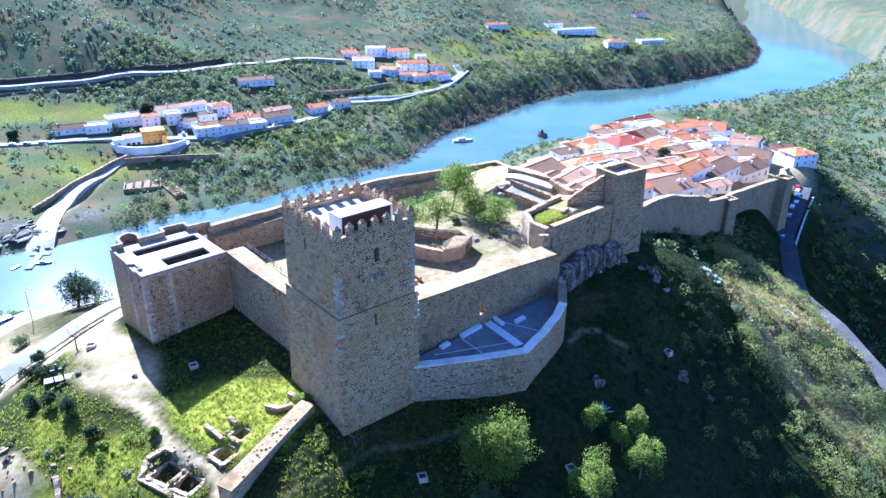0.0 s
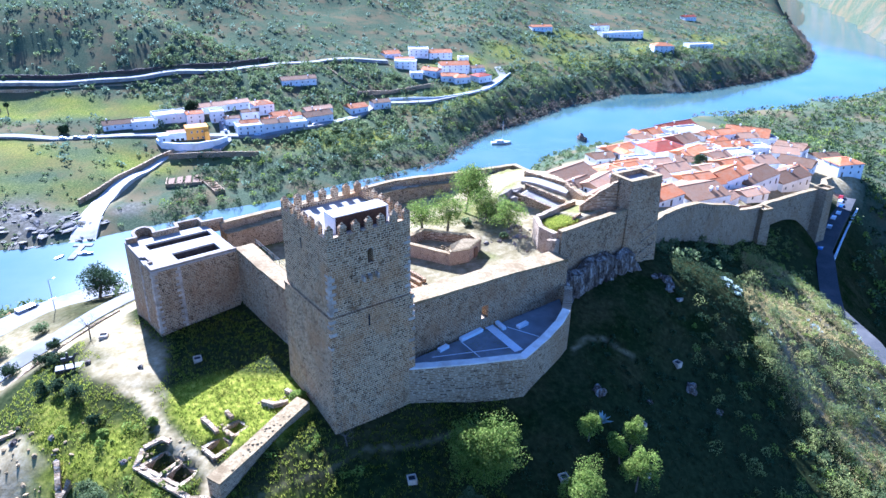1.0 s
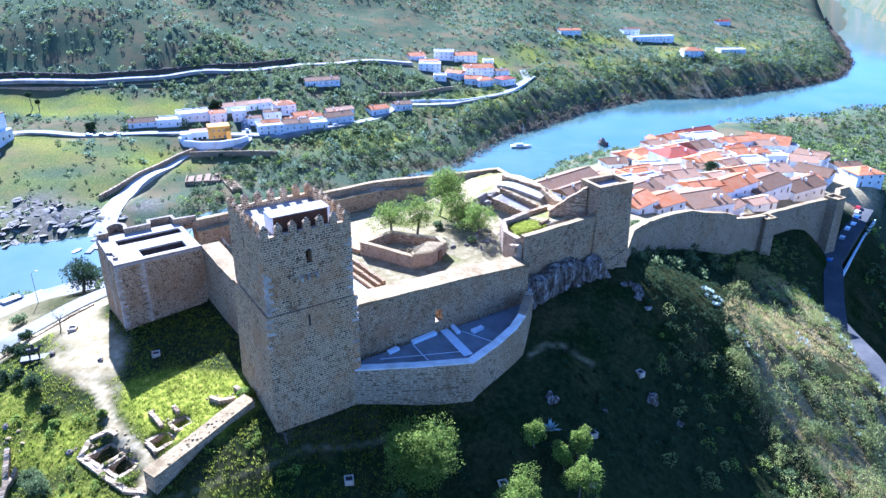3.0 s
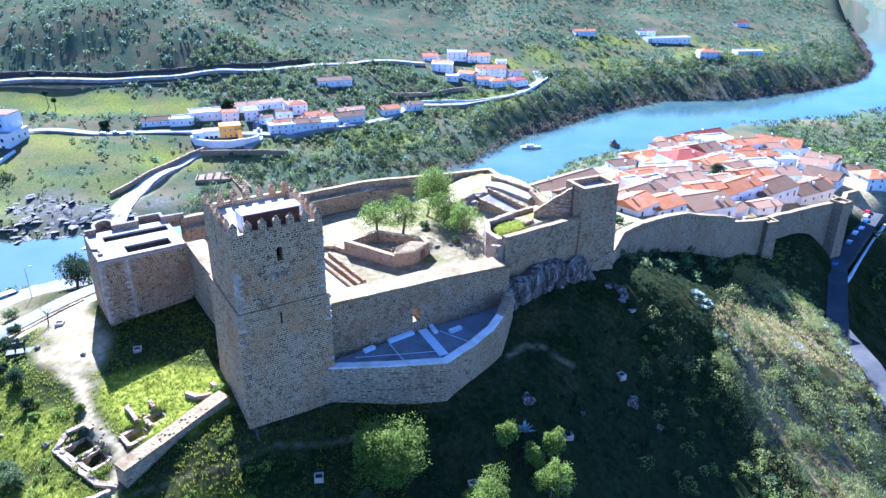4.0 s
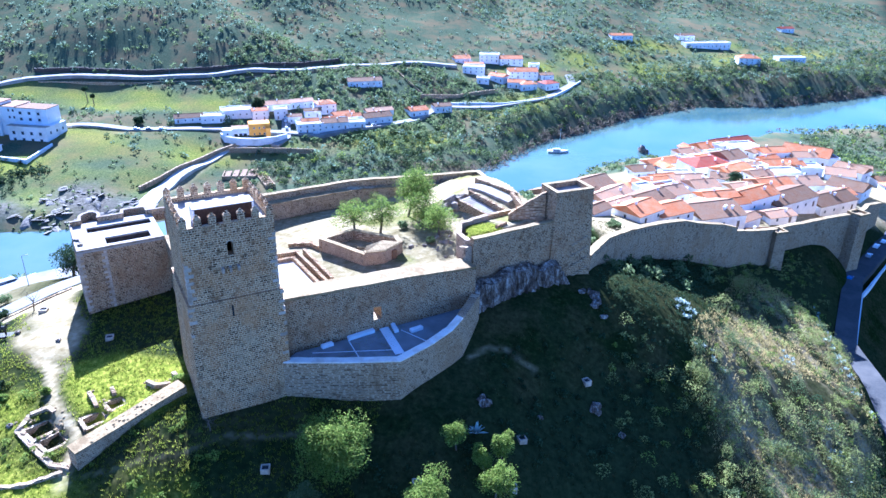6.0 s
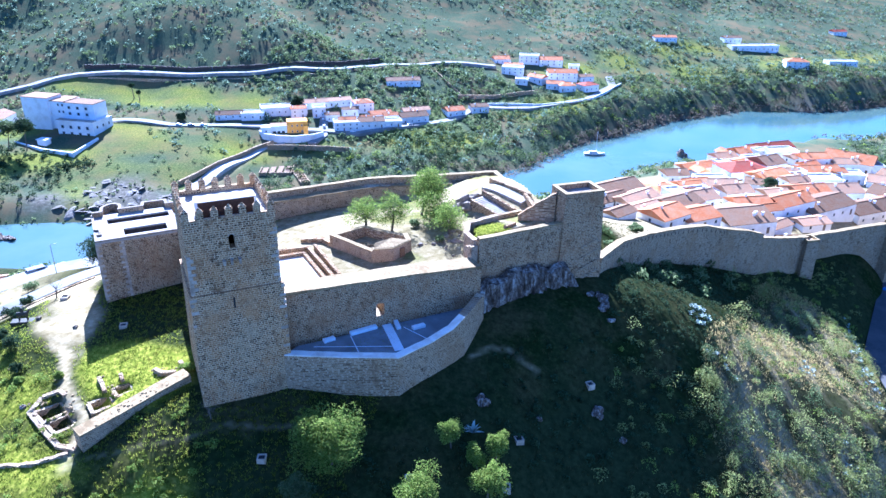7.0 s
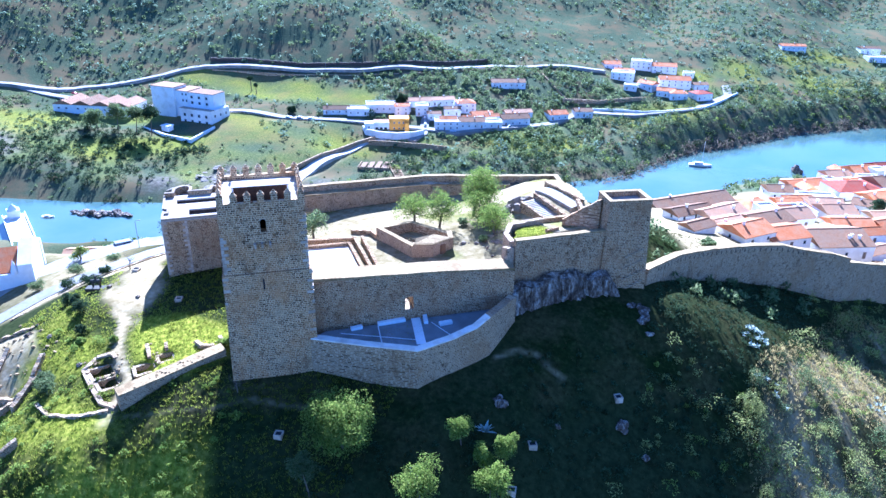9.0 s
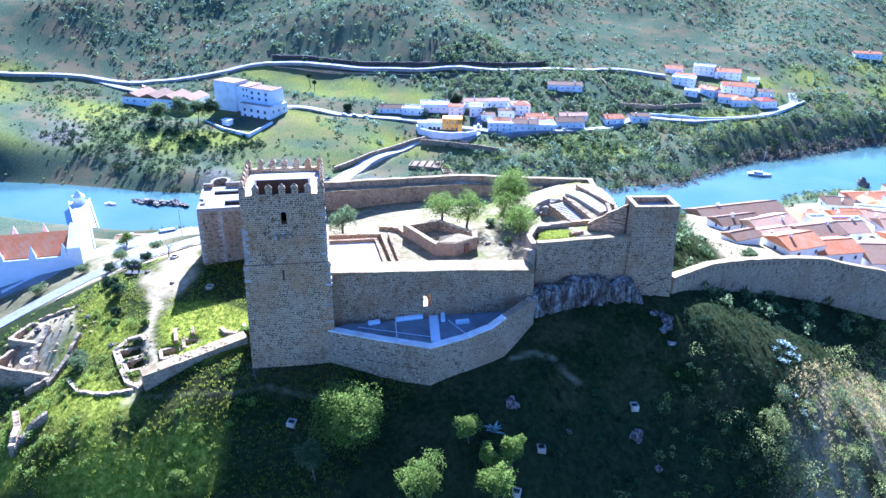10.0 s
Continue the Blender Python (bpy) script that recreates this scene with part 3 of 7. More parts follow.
def cover(x, y):
    """Bare earth, lush grass and rock, each 0 to 1."""
    n = fbm(x, y)
    earth = np.zeros(x.shape)
    c = depth_in(x, y, COURT)
    weeds = smooth01((ripple(x, y, 5.5, 1.1) + 0.7 * ripple(x, y, 2.1, 5.0) - 0.25) / 0.5) * (c > 0) * (y > 112)
    earth = np.maximum(earth, (c > 0) * np.clip(0.95 + 0.45 * n, 0.65, 1) * (1 - 0.5 * weeds))
    earth = np.maximum(earth, smooth01((depth_in(x, y, YARD_W) + 4.5 * n) / 3 + 0.1) * np.clip(0.8 + 0.5 * ripple(x, y, 2.3, 4.4), 0.25, 1))
    earth = np.maximum(earth, 0.95 * smooth01((depth_in(x, y, DIG) + 2 * n) / 2))
    earth = np.maximum(earth, 0.85 * smooth01((depth_in(x, y, TOWN) + 4 * n) / 4))
    for line, w in PATHS:
        earth = np.maximum(earth, near_line(x, y, line, w + 0.3 * n) * (0.95 if w > 0.3 else 0.5))
    earth = np.maximum(earth, 0.75 * smooth01((depth_in(x, y, WEST_BANK) + 4 * n) / 4) * np.clip(0.6 + 0.6 * ripple(x, y, 7, 0.3), 0.1, 1))
    lush = np.maximum(smooth01((depth_in(x, y, LAWN_W) + 2.5 * n) / 3 + 0.3), 0.6 * smooth01((depth_in(x, y, FIELD) + 6 * n) / 8) * np.clip(0.8 + 0.35 * np.sin((y - 0.33 * x) / 3.2), 0.4, 1))
    lush = np.maximum(lush, 0.34 * smooth01((depth_in(x, y, MEADOW) + 14 * n) / 16) * np.clip(0.6 + 0.7 * ripple(x, y, 8, 2.5), 0.15, 1))
    earth = np.maximum(earth, 0.9 * smooth01((depth_in(x, y, LOT) + 3 * n) / 3))
    lush = np.maximum(lush, smooth01((depth_in(x, y, FAR_BANK) + 14 * n) / 20) * np.clip(0.22 + 0.7 * ripple(x, y, 15, 3.1), 0, 0.62))
    lush = np.maximum(lush, 0.8 * smooth01((depth_in(x, y, LAWN_UP) + 0.5 * n) / 0.8)) * (1 - earth * (c < 0))
    lush = np.maximum(lush, 0.32 * weeds)
    # pale earth on the sunlit part of the spur only, painting its light
    earth = np.maximum(earth, 0.8 * smooth01((depth_in(x, y, SUN_SPUR) + 6 * n) / 6) * np.clip(0.45 + 0.5 * ripple(x, y, 6, 2.2) + 0.6 * ripple(x * 2.2 + y * 0.9, y * 0.25, 2.4, 0.4), 0.1, 1))
    lush = np.maximum(lush, 0.95 * smooth01((depth_in(x, y, SLOPE_W) + 5 * n) / 5) * np.clip(0.62 + 0.7 * ripple(x, y, 3.1, 0.6) + 0.4 * ripple(x, y, 1.3, 2.0), 0.12, 1))
    earth = np.where(depth_in(x, y, LAWN_UP) > -0.5, earth * 0.3, earth)
    d = to_line(x, y, RIVER) + ripple(x, y, 13, 5.0) * 3.0
    rock = smooth01(1 - np.abs(d - 5) / 7) * np.clip(0.4 + 0.9 * n, 0, 1)
    for cx, cy, r in ROCKS:
        rock = np.maximum(rock, smooth01(1.3 - np.hypot(x - cx, y - cy) / r + 0.5 * n))
    return earth, lush, rock


YARD_W = [(-60, 110), (-56, 104), (-46, 94), (-42, 86), (-39, 80), (-44, 82), (-54, 86), (-62, 97), (-66, 104)]
WEST_BANK = [(-120, 60), (-90, 66), (-72, 82), (-62, 100), (-56, 118), (-66, 136), (-90, 150), (-120, 150), (-140, 110)]
LAWN_W = [(-40, 84), (-34, 88), (-22, 88), (-17, 80), (-20, 73), (-30, 72), (-38, 78)]
# outline follows the sunlit side of the spur; brighter cover goes inside
SUN_SPUR = [(61, 134), (65, 146), (80, 192), (104, 205), (108, 180), (104, 140), (95, 108), (72, 96), (64, 108), (60, 122)]
# shaded part of the upper spur: bushes left out, dark cover put in
SHADED_SPUR = [(38, 126), (50, 120), (61, 124), (68, 150), (70, 182), (60, 186), (44, 166)]
SLOPE_W = [(-62, 84), (-46, 82), (-38, 76), (-32, 66), (-10, 70), (-6, 60), (-14, 46), (-46, 44), (-52, 58)]
DIG = [(-66, 60), (-60, 58), (-50, 62), (-49, 70), (-58, 76), (-68, 74)]
FIELD = [(-400, 440), (-300, 430), (-230, 455), (-225, 490), (-300, 480), (-400, 465)]
MEADOW = [(-300, 400), (-220, 400), (-180, 380), (-200, 320), (-290, 320)]
FAR_BANK = [(-640, 130), (-420, 220), (-320, 255), (-250, 288), (-215, 330), (-180, 395), (-60, 470), (20, 620), (120, 730), (300, 860), (300, 960), (60, 820), (-60, 680), (-100, 560), (-200, 445), (-330, 400), (-520, 350)]
LOT = [(-345, 390), (-300, 396), (-262, 400), (-258, 408), (-300, 402), (-345, 398)]
TOWN = [(40, 168), (50, 182), (72, 206), (100, 245), (130, 280), (165, 305), (180, 365), (150, 402), (90, 400), (30, 360), (8, 320), (14, 250), (26, 200)]
LAWN_UP = [(15.5, 116.5), (17.5, 114.5), (23, 120), (19.5, 124.5), (15, 121.5)]
PATHS = [([(-47.5, 83.8), (-43.2, 82.1), (-37.9, 75.8), (-34.5, 73.2), (-30.4, 70.9), (-28.3, 69.2), (-27.6, 64.5), (-26.3, 62.2)], 0.45), ([(-27.9, 63.2), (-21, 66.3), (-16.9, 69), (-13.3, 71.6), (-10, 75.2), (-3.6, 77.8), (5, 82.5)], -0.3),
         ([(-76, 84), (-66, 98), (-60, 112), (-56, 122)], 1.6), ([(20.5, 100), (23, 103.5), (26, 104.6), (31, 103.5)], -0.1),
         ([(-196, 304), (-201, 324), (-205, 342), (-205.5, 358), (-203.5, 383), (-199, 408), (-190, 420)], 3.2)]
ROCKS = [(-222, 312, 15), (-240, 318, 16), (-188, 338, 9), (-268, 292, 12), (-385, 268, 14), (-400, 285, 12)]
ce, cl, cr = cover(GX, GY)
attr = land.data.color_attributes.new("cover", 'FLOAT_COLOR', 'POINT')
# alpha rises with distance from the castle and brings in the hazed ground
attr.data.foreach_set("color", np.stack([ce, cl, cr, smooth01((np.hypot(GX, GY - 100) - 230) / 60)], -1).astype(np.float32).ravel())


def water_mat():
    m, nt, b = nodes_of("river_water", 0.08, 0.5)
    p = geo_pos(nt, (1, 1, 1))
    f = noise_tex(nt, p, 0.02, 4)
    nt.links.new(ramp(nt, f, [(0.35, (0.055, 0.10, 0.105)), (0.65, (0.085, 0.125, 0.105))]), b.inputs["Base Color"])
    bump(nt, b, noise_tex(nt, p, 0.9, 3), 0.12, 0.15)
    return m


MAT["water"] = water_mat()
bm = bmesh.new()
prism(bm, [(-4900, -4900), (4900, -4900), (4900, 4900), (-4900, 4900)], -12, 0)
tagged(part("water", bm, MAT["water"]), "calm blue-green river water", "river", kind="structure")

# ---- castle keep ----
def frame_pt(c, ang):
    """From local (u, v) metres at c, turned by ang degrees, to world x, y."""
    ca, sa = math.cos(radians(ang)), math.sin(radians(ang))
    return lambda u, v: (c[0] + u * ca - v * sa, c[1] + u * sa + v * ca)


def rect(f, u0, v0, u1, v1):
    return [f(u0, v0), f(u1, v0), f(u1, v1), f(u0, v1)]


KC, KA, KU, KV = (-13.1, 86.2), 41.0, 6.1, 6.5
K_SILL, K_FLOOR = 110.9, 110.3
kf = frame_pt(KC, KA)
keep = thing("castle_keep", "tall square rubble stone castle keep with pointed merlons", "tower", (*KC, 82))


def tapered(bm, f, hu0, hv0, z0, hu1, hv1, z1):
    lo = [bm.verts.new((*p, z0)) for p in rect(f, -hu0, -hv0, hu0, hv0)]
    hi = [bm.verts.new((*p, z1)) for p in rect(f, -hu1, -hv1, hu1, hv1)]
    bm.faces.new(lo[::-1]), bm.faces.new(hi)
    for i in range(4):
        bm.faces.new((lo[i], lo[(i + 1) % 4], hi[(i + 1) % 4], hi[i]))


bm = bmesh.new()
tapered(bm, kf, KU + 0.75, KV + 0.75, 70, KU + 0.28, KV + 0.28, 99.6)
lower = part("lower_wall", bm, MAT["keep_stone"], keep)
bm = bmesh.new()
ring(bm, rect(kf, -KU - 0.34, -KV - 0.34, KU + 0.34, KV + 0.34), rect(kf, -KU + 0.5, -KV + 0.5, KU - 0.5, KV - 0.5), 99.5, 99.9)
part("string_course", bm, MAT["keep_stone"], keep)
# upper walls: three plain, one with the tall window cut through
WALL = 1.6
W0, W1, WZ0, WZ1 = -0.42, 0.42, 106.3, 108.3
K_TOP = K_FLOOR - 0.2
for box, z0, z1 in (((-KU, -KV + WALL, -KU + WALL, KV), 99.6, K_TOP), ((KU - WALL, -KV + WALL, KU, KV), 99.6, K_TOP), ((-KU + WALL, KV - WALL, KU - WALL, KV), 99.6, K_TOP),
                    ((-KU, -KV, W0, -KV + WALL), 99.6, K_TOP), ((W1, -KV, KU, -KV + WALL), 99.6, K_TOP), ((W0, -KV, W1, -KV + WALL), 99.6, WZ0), ((W0, -KV, W1, -KV + WALL), WZ1, K_TOP)):
    part("upper_wall", prism(bmesh.new(), rect(kf, *box), z0, z1), MAT["keep_stone"], keep)
bm = bmesh.new()
prism(bm, rect(kf, -KU + WALL, -KV + WALL, KU - WALL, KV - WALL), 99.6, 104)
part("inner_floor", bm, MAT["dark"], keep)
# arched window head
bm = bmesh.new()
arch = [(W0, WZ1), (W0, WZ1 - 0.42)] + [(-0.42 * math.cos(a), WZ1 - 0.42 + 0.42 * math.sin(a)) for a in np.linspace(0.2, math.pi - 0.2, 7)] + [(W1, WZ1 - 0.42), (W1, WZ1)]
for v0, v1 in ((-KV - 0.03, -KV + 0.3),):
    lo = [bm.verts.new((*kf(u, v0), z)) for u, z in arch]
    hi = [bm.verts.new((*kf(u, v1), z)) for u, z in arch]
    bm.faces.new(lo), bm.faces.new(hi[::-1])
    for i in range(len(arch)):
        j = (i + 1) % len(arch)
        bm.faces.new((lo[i], lo[j], hi[j], hi[i]))
window = part("window_head", bm, MAT["quoin"], keep, "pale stone arched window head")
# roof terrace and the raised shelter, open to one side
bm = bmesh.new()
prism(bm, rect(kf, -KU + 0.4, -KV + 0.4, KU - 0.4, KV - 0.4), K_FLOOR - 0.25, K_FLOOR)
part("roof_terrace", bm, MAT["render_floor"], keep, "pale rendered roof terrace")
HU0, HV0, HU1, HV1, HZ = -3.9, -4.4, 4.1, -1.8, 112.7
bm = bmesh.new()
for box in ((HU0, HV0, HU0 + 0.25, HV1), (HU1 - 0.25, HV0, HU1, HV1), (HU0 + 0.25, HV1 - 0.25, HU1 - 0.25, HV1)):
    prism(bm, rect(kf, *box), K_FLOOR, HZ - 0.2)
part("shelter_wall", bm, MAT["whitewash"], keep, "white rendered shelter walls")
bm = bmesh.new()
prism(bm, rect(kf, HU0 - 0.04, HV0 - 0.02, HU1 + 0.04, HV1 + 0.05), HZ - 0.2, HZ - 0.1)
part("shelter_roof", bm, MAT["render_floor"], keep, "pale flat shelter roof")
# panel across the open front, coloured as the shade within
bm = bmesh.new()
prism(bm, rect(kf, HU0 + 0.25, HV0 + 0.12, HU1 - 0.25, HV0 + 0.3), K_FLOOR, HZ - 0.2)
part("shelter_front_shade", bm, MAT["interior_shade"], keep, "dark brown panel for the shade in the shelter's open front")
bm = bmesh.new()
ring(bm, rect(kf, -KU, -KV, KU, KV), rect(kf, -KU + 0.55, -KV + 0.55, KU - 0.55, KV - 0.55), K_FLOOR - 0.2, K_SILL)
part("parapet", bm, MAT["keep_stone"], keep)


def merlon_mesh():
    bm = bmesh.new()
    w, d, h = 0.46, 0.29, 1.05
    lo = [bm.verts.new(c) for c in ((-w, -d, 0), (w, -d, 0), (w, d, 0), (-w, d, 0))]
    hi = [bm.verts.new(c) for c in ((-w, -d, h), (w, -d, h), (w, d, h), (-w, d, h))]
    e = [bm.verts.new(c) for c in ((-w - .05, -d - .05, h), (w + .05, -d - .05, h), (w + .05, d + .05, h), (-w - .05, d + .05, h))]
    top = [bm.verts.new((-0.08, 0, h + 0.62)), bm.verts.new((0.08, 0, h + 0.62))]
    bm.faces.new(lo[::-1])
    for i in range(4):
        j = (i + 1) % 4
        bm.faces.new((lo[i], lo[j], hi[j], hi[i]))
        bm.faces.new((hi[i], hi[j], e[j], e[i]))
    bm.faces.new((e[0], e[1], top[1], top[0])), bm.faces.new((e[2], e[3], top[0], top[1]))
    bm.faces.new((e[1], e[2], top[1])), bm.faces.new((e[3], e[0], top[0]))
    bmesh.ops.recalc_face_normals(bm, faces=bm.faces)
    me = bpy.data.meshes.new("merlon")
    bm.to_mesh(me)
    bm.free()
    me.materials.append(MAT["keep_stone"])
    return me


MERLON = merlon_mesh()


def stone_piece(name, mesh, parent, m):
    ob = new(name, mesh)
    ob.parent = parent
    ob.matrix_basis = world_m(parent).inverted() @ m
    return ob


def merlons(parent, f, ang, hu, hv, z, nu, nv, inset=0.3):
    """Rows of merlons along all four sides."""
    for k in range(nu):
        u = -hu + 0.5 + (2 * hu - 1.0) * k / (nu - 1)
        for v in (-hv + inset, hv - inset):
            stone_piece("merlon", MERLON, parent, pose(*f(u, v), z, random.uniform(-2, 2), random.uniform(-2, 2), ang + random.uniform(-3, 3)))
    for k in range(1, nv - 1):
        v = -hv + 0.5 + (2 * hv - 1.0) * k / (nv - 1)
        for u in (-hu + inset, hu - inset):
            stone_piece("merlon", MERLON, parent, pose(*f(u, v), z, random.uniform(-2, 2), random.uniform(-2, 2), ang + 90 + random.uniform(-3, 3)))


merlons(keep, kf, KA, KU, KV, K_SILL, 7, 7)


def quoins(parent, f, corner, z0, z1, su, sv, mat_name="quoin", gap=0.0):
    """Alternating pale corner stones up one edge; corner = (u, v), su, sv the sides' signs inwards."""
    z, k = z0, 0
    while z < z1:
        h = random.uniform(0.42, 0.6)
        lu, lv = (random.uniform(0.85, 1.1), random.uniform(0.4, 0.55)) if k % 2 else (random.uniform(0.4, 0.55), random.uniform(0.85, 1.1))
        bm = bmesh.new()
        c = f(corner[0] + su * (lu / 2 - 0.05), corner[1] + sv * (lv / 2 - 0.05))
        obox(bm, (0, 0, 0), (lu, lv, h - 0.04), 0, 0.03)
        me = bpy.data.meshes.new("quoin")
        bm.to_mesh(me)
        bm.free()
        me.materials.append(MAT[mat_name])
        d = f(1, 0)
        o = f(0, 0)
        stone_piece("quoin", me, parent, Matrix.Translation((*c, z)) @ Matrix.Rotation(math.atan2(d[1] - o[1], d[0] - o[0]), 4, 'Z'))
        z += h + gap * random.random()
        k += 1


quoins(keep, kf, (-KU, -KV), 100.1, 105.8, 1, 1)
quoins(keep, kf, (KU, -KV), 100.1, 108.5, -1, 1, gap=0.5)
quoins(keep, kf, (-KU - 0.32, -KV - 0.32), 90.0, 99.3, 1, 1, gap=1.6)
quoins(keep, kf, (KU + 0.4, -KV - 0.4), 86.5, 99.3, -1, 1, gap=1.2)
# corbels under the window, slits and put-log stones
for k, u in enumerate((-1.35, -0.35, 0.75)):
    bm = bmesh.new()
    prism(bm, rect(kf, u - 0.16, -KV - 0.75, u + 0.16, -KV + 0.2), 104.1, 104.75)
    part("corbel", bm, MAT["quoin"], keep, "weathered pale stone corbel")
# slits are dark boxes in solid wall, coloured like a shaded opening
for u, v0, v1, z0, z1 in ((-0.65, -KV - 0.33, -KV + 0.1, 97.2, 98.9),):
    bm = bmesh.new()
    prism(bm, rect(kf, u - 0.12, v0, u + 0.12, v1), z0, z1)
    part("arrow_slit", bm, MAT["dark"], keep, "narrow dark arrow slit")
for v, z0, z1 in ((0.9, 107.0, 108.6),):
    bm = bmesh.new()
    prism(bm, rect(kf, -KU - 0.01, v - 0.16, -KU + 0.3, v + 0.16), z0, z1)
    part("arrow_slit", bm, MAT["dark"], keep)

# ---- bastion ----
BF, BR, BN, BL = (-47.2, 96.8), (-37.0, 106.6), (-46.0, 117.5), (-57.0, 107.2)
bastion = thing("castle_bastion", "square stone corner bastion with a pale flat roof and sunken slots", "tower", (-47, 107, 83))
bf = frame_pt(BF, 43.5)
BW, BV = 14.4, 13.6
bm = bmesh.new()
prism(bm, rect(bf, 0, 0, BW, BV), 66, 88)
part("body", bm, MAT["wall_stone"], bastion)
S1, S2 = (5.0, 1.9, 12.4, 5.0), (2.6, 8.5, 13.6, 11.0)
bars = ((0, 0, BW, S1[1]), (0, S1[1], S1[0], S2[1]), (S1[2], S1[1], BW, S2[1]), (S1[0], S1[3], S1[2], S2[1]), (0, S2[1], S2[0], S2[3]), (S2[2], S2[1], BW, S2[3]), (0, S2[3], BW, BV))
for k, box in enumerate(bars):
    bm = bmesh.new()
    prism(bm, rect(bf, *box), 88, 94.6)
    part("upper_body", bm, MAT["wall_stone"], bastion)
    bm = bmesh.new()
    prism(bm, rect(bf, *box), 94.6, 94.9)
    part("roof", bm, MAT["render_floor"], bastion, "pale rendered flat roof around sunken slots")
bm = bmesh.new()
for u0, v0, u1, v1 in ((0, 0, BW, 0.4), (0, 0.4, 0.4, 3.0), (0, 5.8, 0.4, BV), (0.9, 3.0, 1.3, 5.8), (0.4, 3.0, 0.9, 3.35), (0.4, 5.45, 0.9, 5.8)):
    prism(bm, rect(bf, u0, v0, u1, v1), 94.9, 95.25)
part("parapet", bm, MAT["cap_stone"], bastion)
# lower walk on the river side with a half-round turret and a square bay
PN = [(0.2, 13.4), (1.6, 13.4), (1.8, 15.4), (2.4, 16.4), (3.2, 17.0), (4.0, 17.2), (4.8, 17.0), (5.5, 16.0), (5.6, 14.6), (5.4, 13.7), (9.0, 13.7), (9.3, 15.6), (13.9, 15.4), (13.9, 13.4), (17.5, 13.0)]
bm = bmesh.new()
prism(bm, [bf(*p) for p in [(0.2, BV - 0.1)] + PN[1:-1] + [(13.9, BV - 0.1)]][::-1], 66, 94.1)
part("river_side", bm, MAT["wall_stone"], bastion, "stone turret and bay on the river side")
bm = bmesh.new()
prism(bm, [bf(*p) for p in [(1.7, BV)] + PN[2:-1] + [(13.8, BV)]][::-1], 94.05, 94.2)
part("lower_walk", bm, MAT["render_floor"], bastion)
part("river_parapet", run_wall(bmesh.new(), [(*bf(*p), 95.75) for p in PN], 0.0, 0.5, [93.5] * len(PN), 0.0, 0.7), MAT["wall_stone"], bastion)
part("river_coping", run_wall(bmesh.new(), [(*bf(*p), 95.9) for p in PN], 0.05, 0.55, [95.74] * len(PN), 0.0, 0.7), MAT["cap_stone"], bastion)
# dark lining in place of the shade down the sunken slots
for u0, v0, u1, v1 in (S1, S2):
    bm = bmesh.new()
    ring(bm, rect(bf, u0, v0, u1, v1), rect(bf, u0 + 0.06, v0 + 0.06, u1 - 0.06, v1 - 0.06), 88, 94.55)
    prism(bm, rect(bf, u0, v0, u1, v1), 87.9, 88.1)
    part("slot_shade", bm, MAT["dark_stone_and_shade"], bastion, "dark lining standing for the shade in a sunken slot")
for uv, s in (((-0.02, -0.02), (1, 1)), ((4.6, -0.03), (-1, 1)), ((-0.05, 6.0), (1, -1))):
    quoins(bastion, bf, uv, 83.5, 94.2, *s)

# ---- curtain walls ----
def curtain(name, label, pts, left, right, bottoms, mat_name="wall_stone", rough=0.12, cop=None, step=2.0):
    w = thing(name, label, "castle wall", (pts[0][0], pts[0][1], bottoms[0]))
    part("wall", run_wall(bmesh.new(), pts, left, right, bottoms, rough, step), MAT[mat_name], w)
    if cop:
        part("coping", run_wall(bmesh.new(), [(x, y, z + cop) for x, y, z in pts], left + 0.06, right + 0.06, [p[2] - rough - 0.02 for p in pts], rough * 0.8, step), MAT["coping"], w, "top of the wall, its stone toned for full sun")
    return w


sc = thing("south_curtain_wall", "thick stone curtain wall with a broad sunlit top and a small doorway", "castle wall", (6, 99, 84))
part("wall", run_wall(bmesh.new(), [(-8.6, 86.47, 96.5), (4.58, 98.27, 95.8)], 2.4, 1.3, [76, 76], 0.1), MAT["wall_stone"], sc)
part("wall", run_wall(bmesh.new(), [(5.62, 99.2, 95.7), (18.6, 110.8, 94.5)], 2.4, 1.3, [76, 80], 0.1), MAT["wall_stone"], sc)
part("lintel", run_wall(bmesh.new(), [(4.58, 98.27, 95.8), (5.62, 99.2, 95.75)], 2.4, 1.3, [91.6, 91.6], 0.0), MAT["wall_stone"], sc)
part("sill", run_wall(bmesh.new(), [(4.58, 98.27, 89.3), (5.62, 99.2, 89.3)], 2.4, 1.3, [76, 76], 0.0), MAT["wall_stone"], sc)
part("coping", run_wall(bmesh.new(), [(-8.6, 86.47, 96.8), (2, 96.0, 96.1), (10, 103.2, 95.6), (18.6, 110.8, 94.75)], 2.5, 1.36, [96.25, 95.7, 95.25, 94.35], 0.08), MAT["coping"], sc, "top of the wall, its stone toned for full sun")
curtain("west_curtain_wall", "stone curtain wall with pale top between bastion and keep", [(-36.0, 108.2, 94.9), (-30, 101.6, 94.7), (-17.5, 88.7, 94.5)], 1.5, 1.6, [78, 78, 78], cop=0.2)
curtain("north_curtain_wall", "long low stone curtain wall on the river side", [(-43.5, 117.0, 95.2), (-34, 126.8, 95.0), (-24.5, 136.0, 95.0), (-15.4, 145.0, 95.0), (-12.6, 145.6, 95.3), (1.4, 153.2, 95.2), (10.8, 158.0, 95.4), (15.0, 150.5, 95.9)], 0.5, 0.5, [76, 76, 76, 78, 78, 80, 80, 84], "old_stone", cop=0.12)
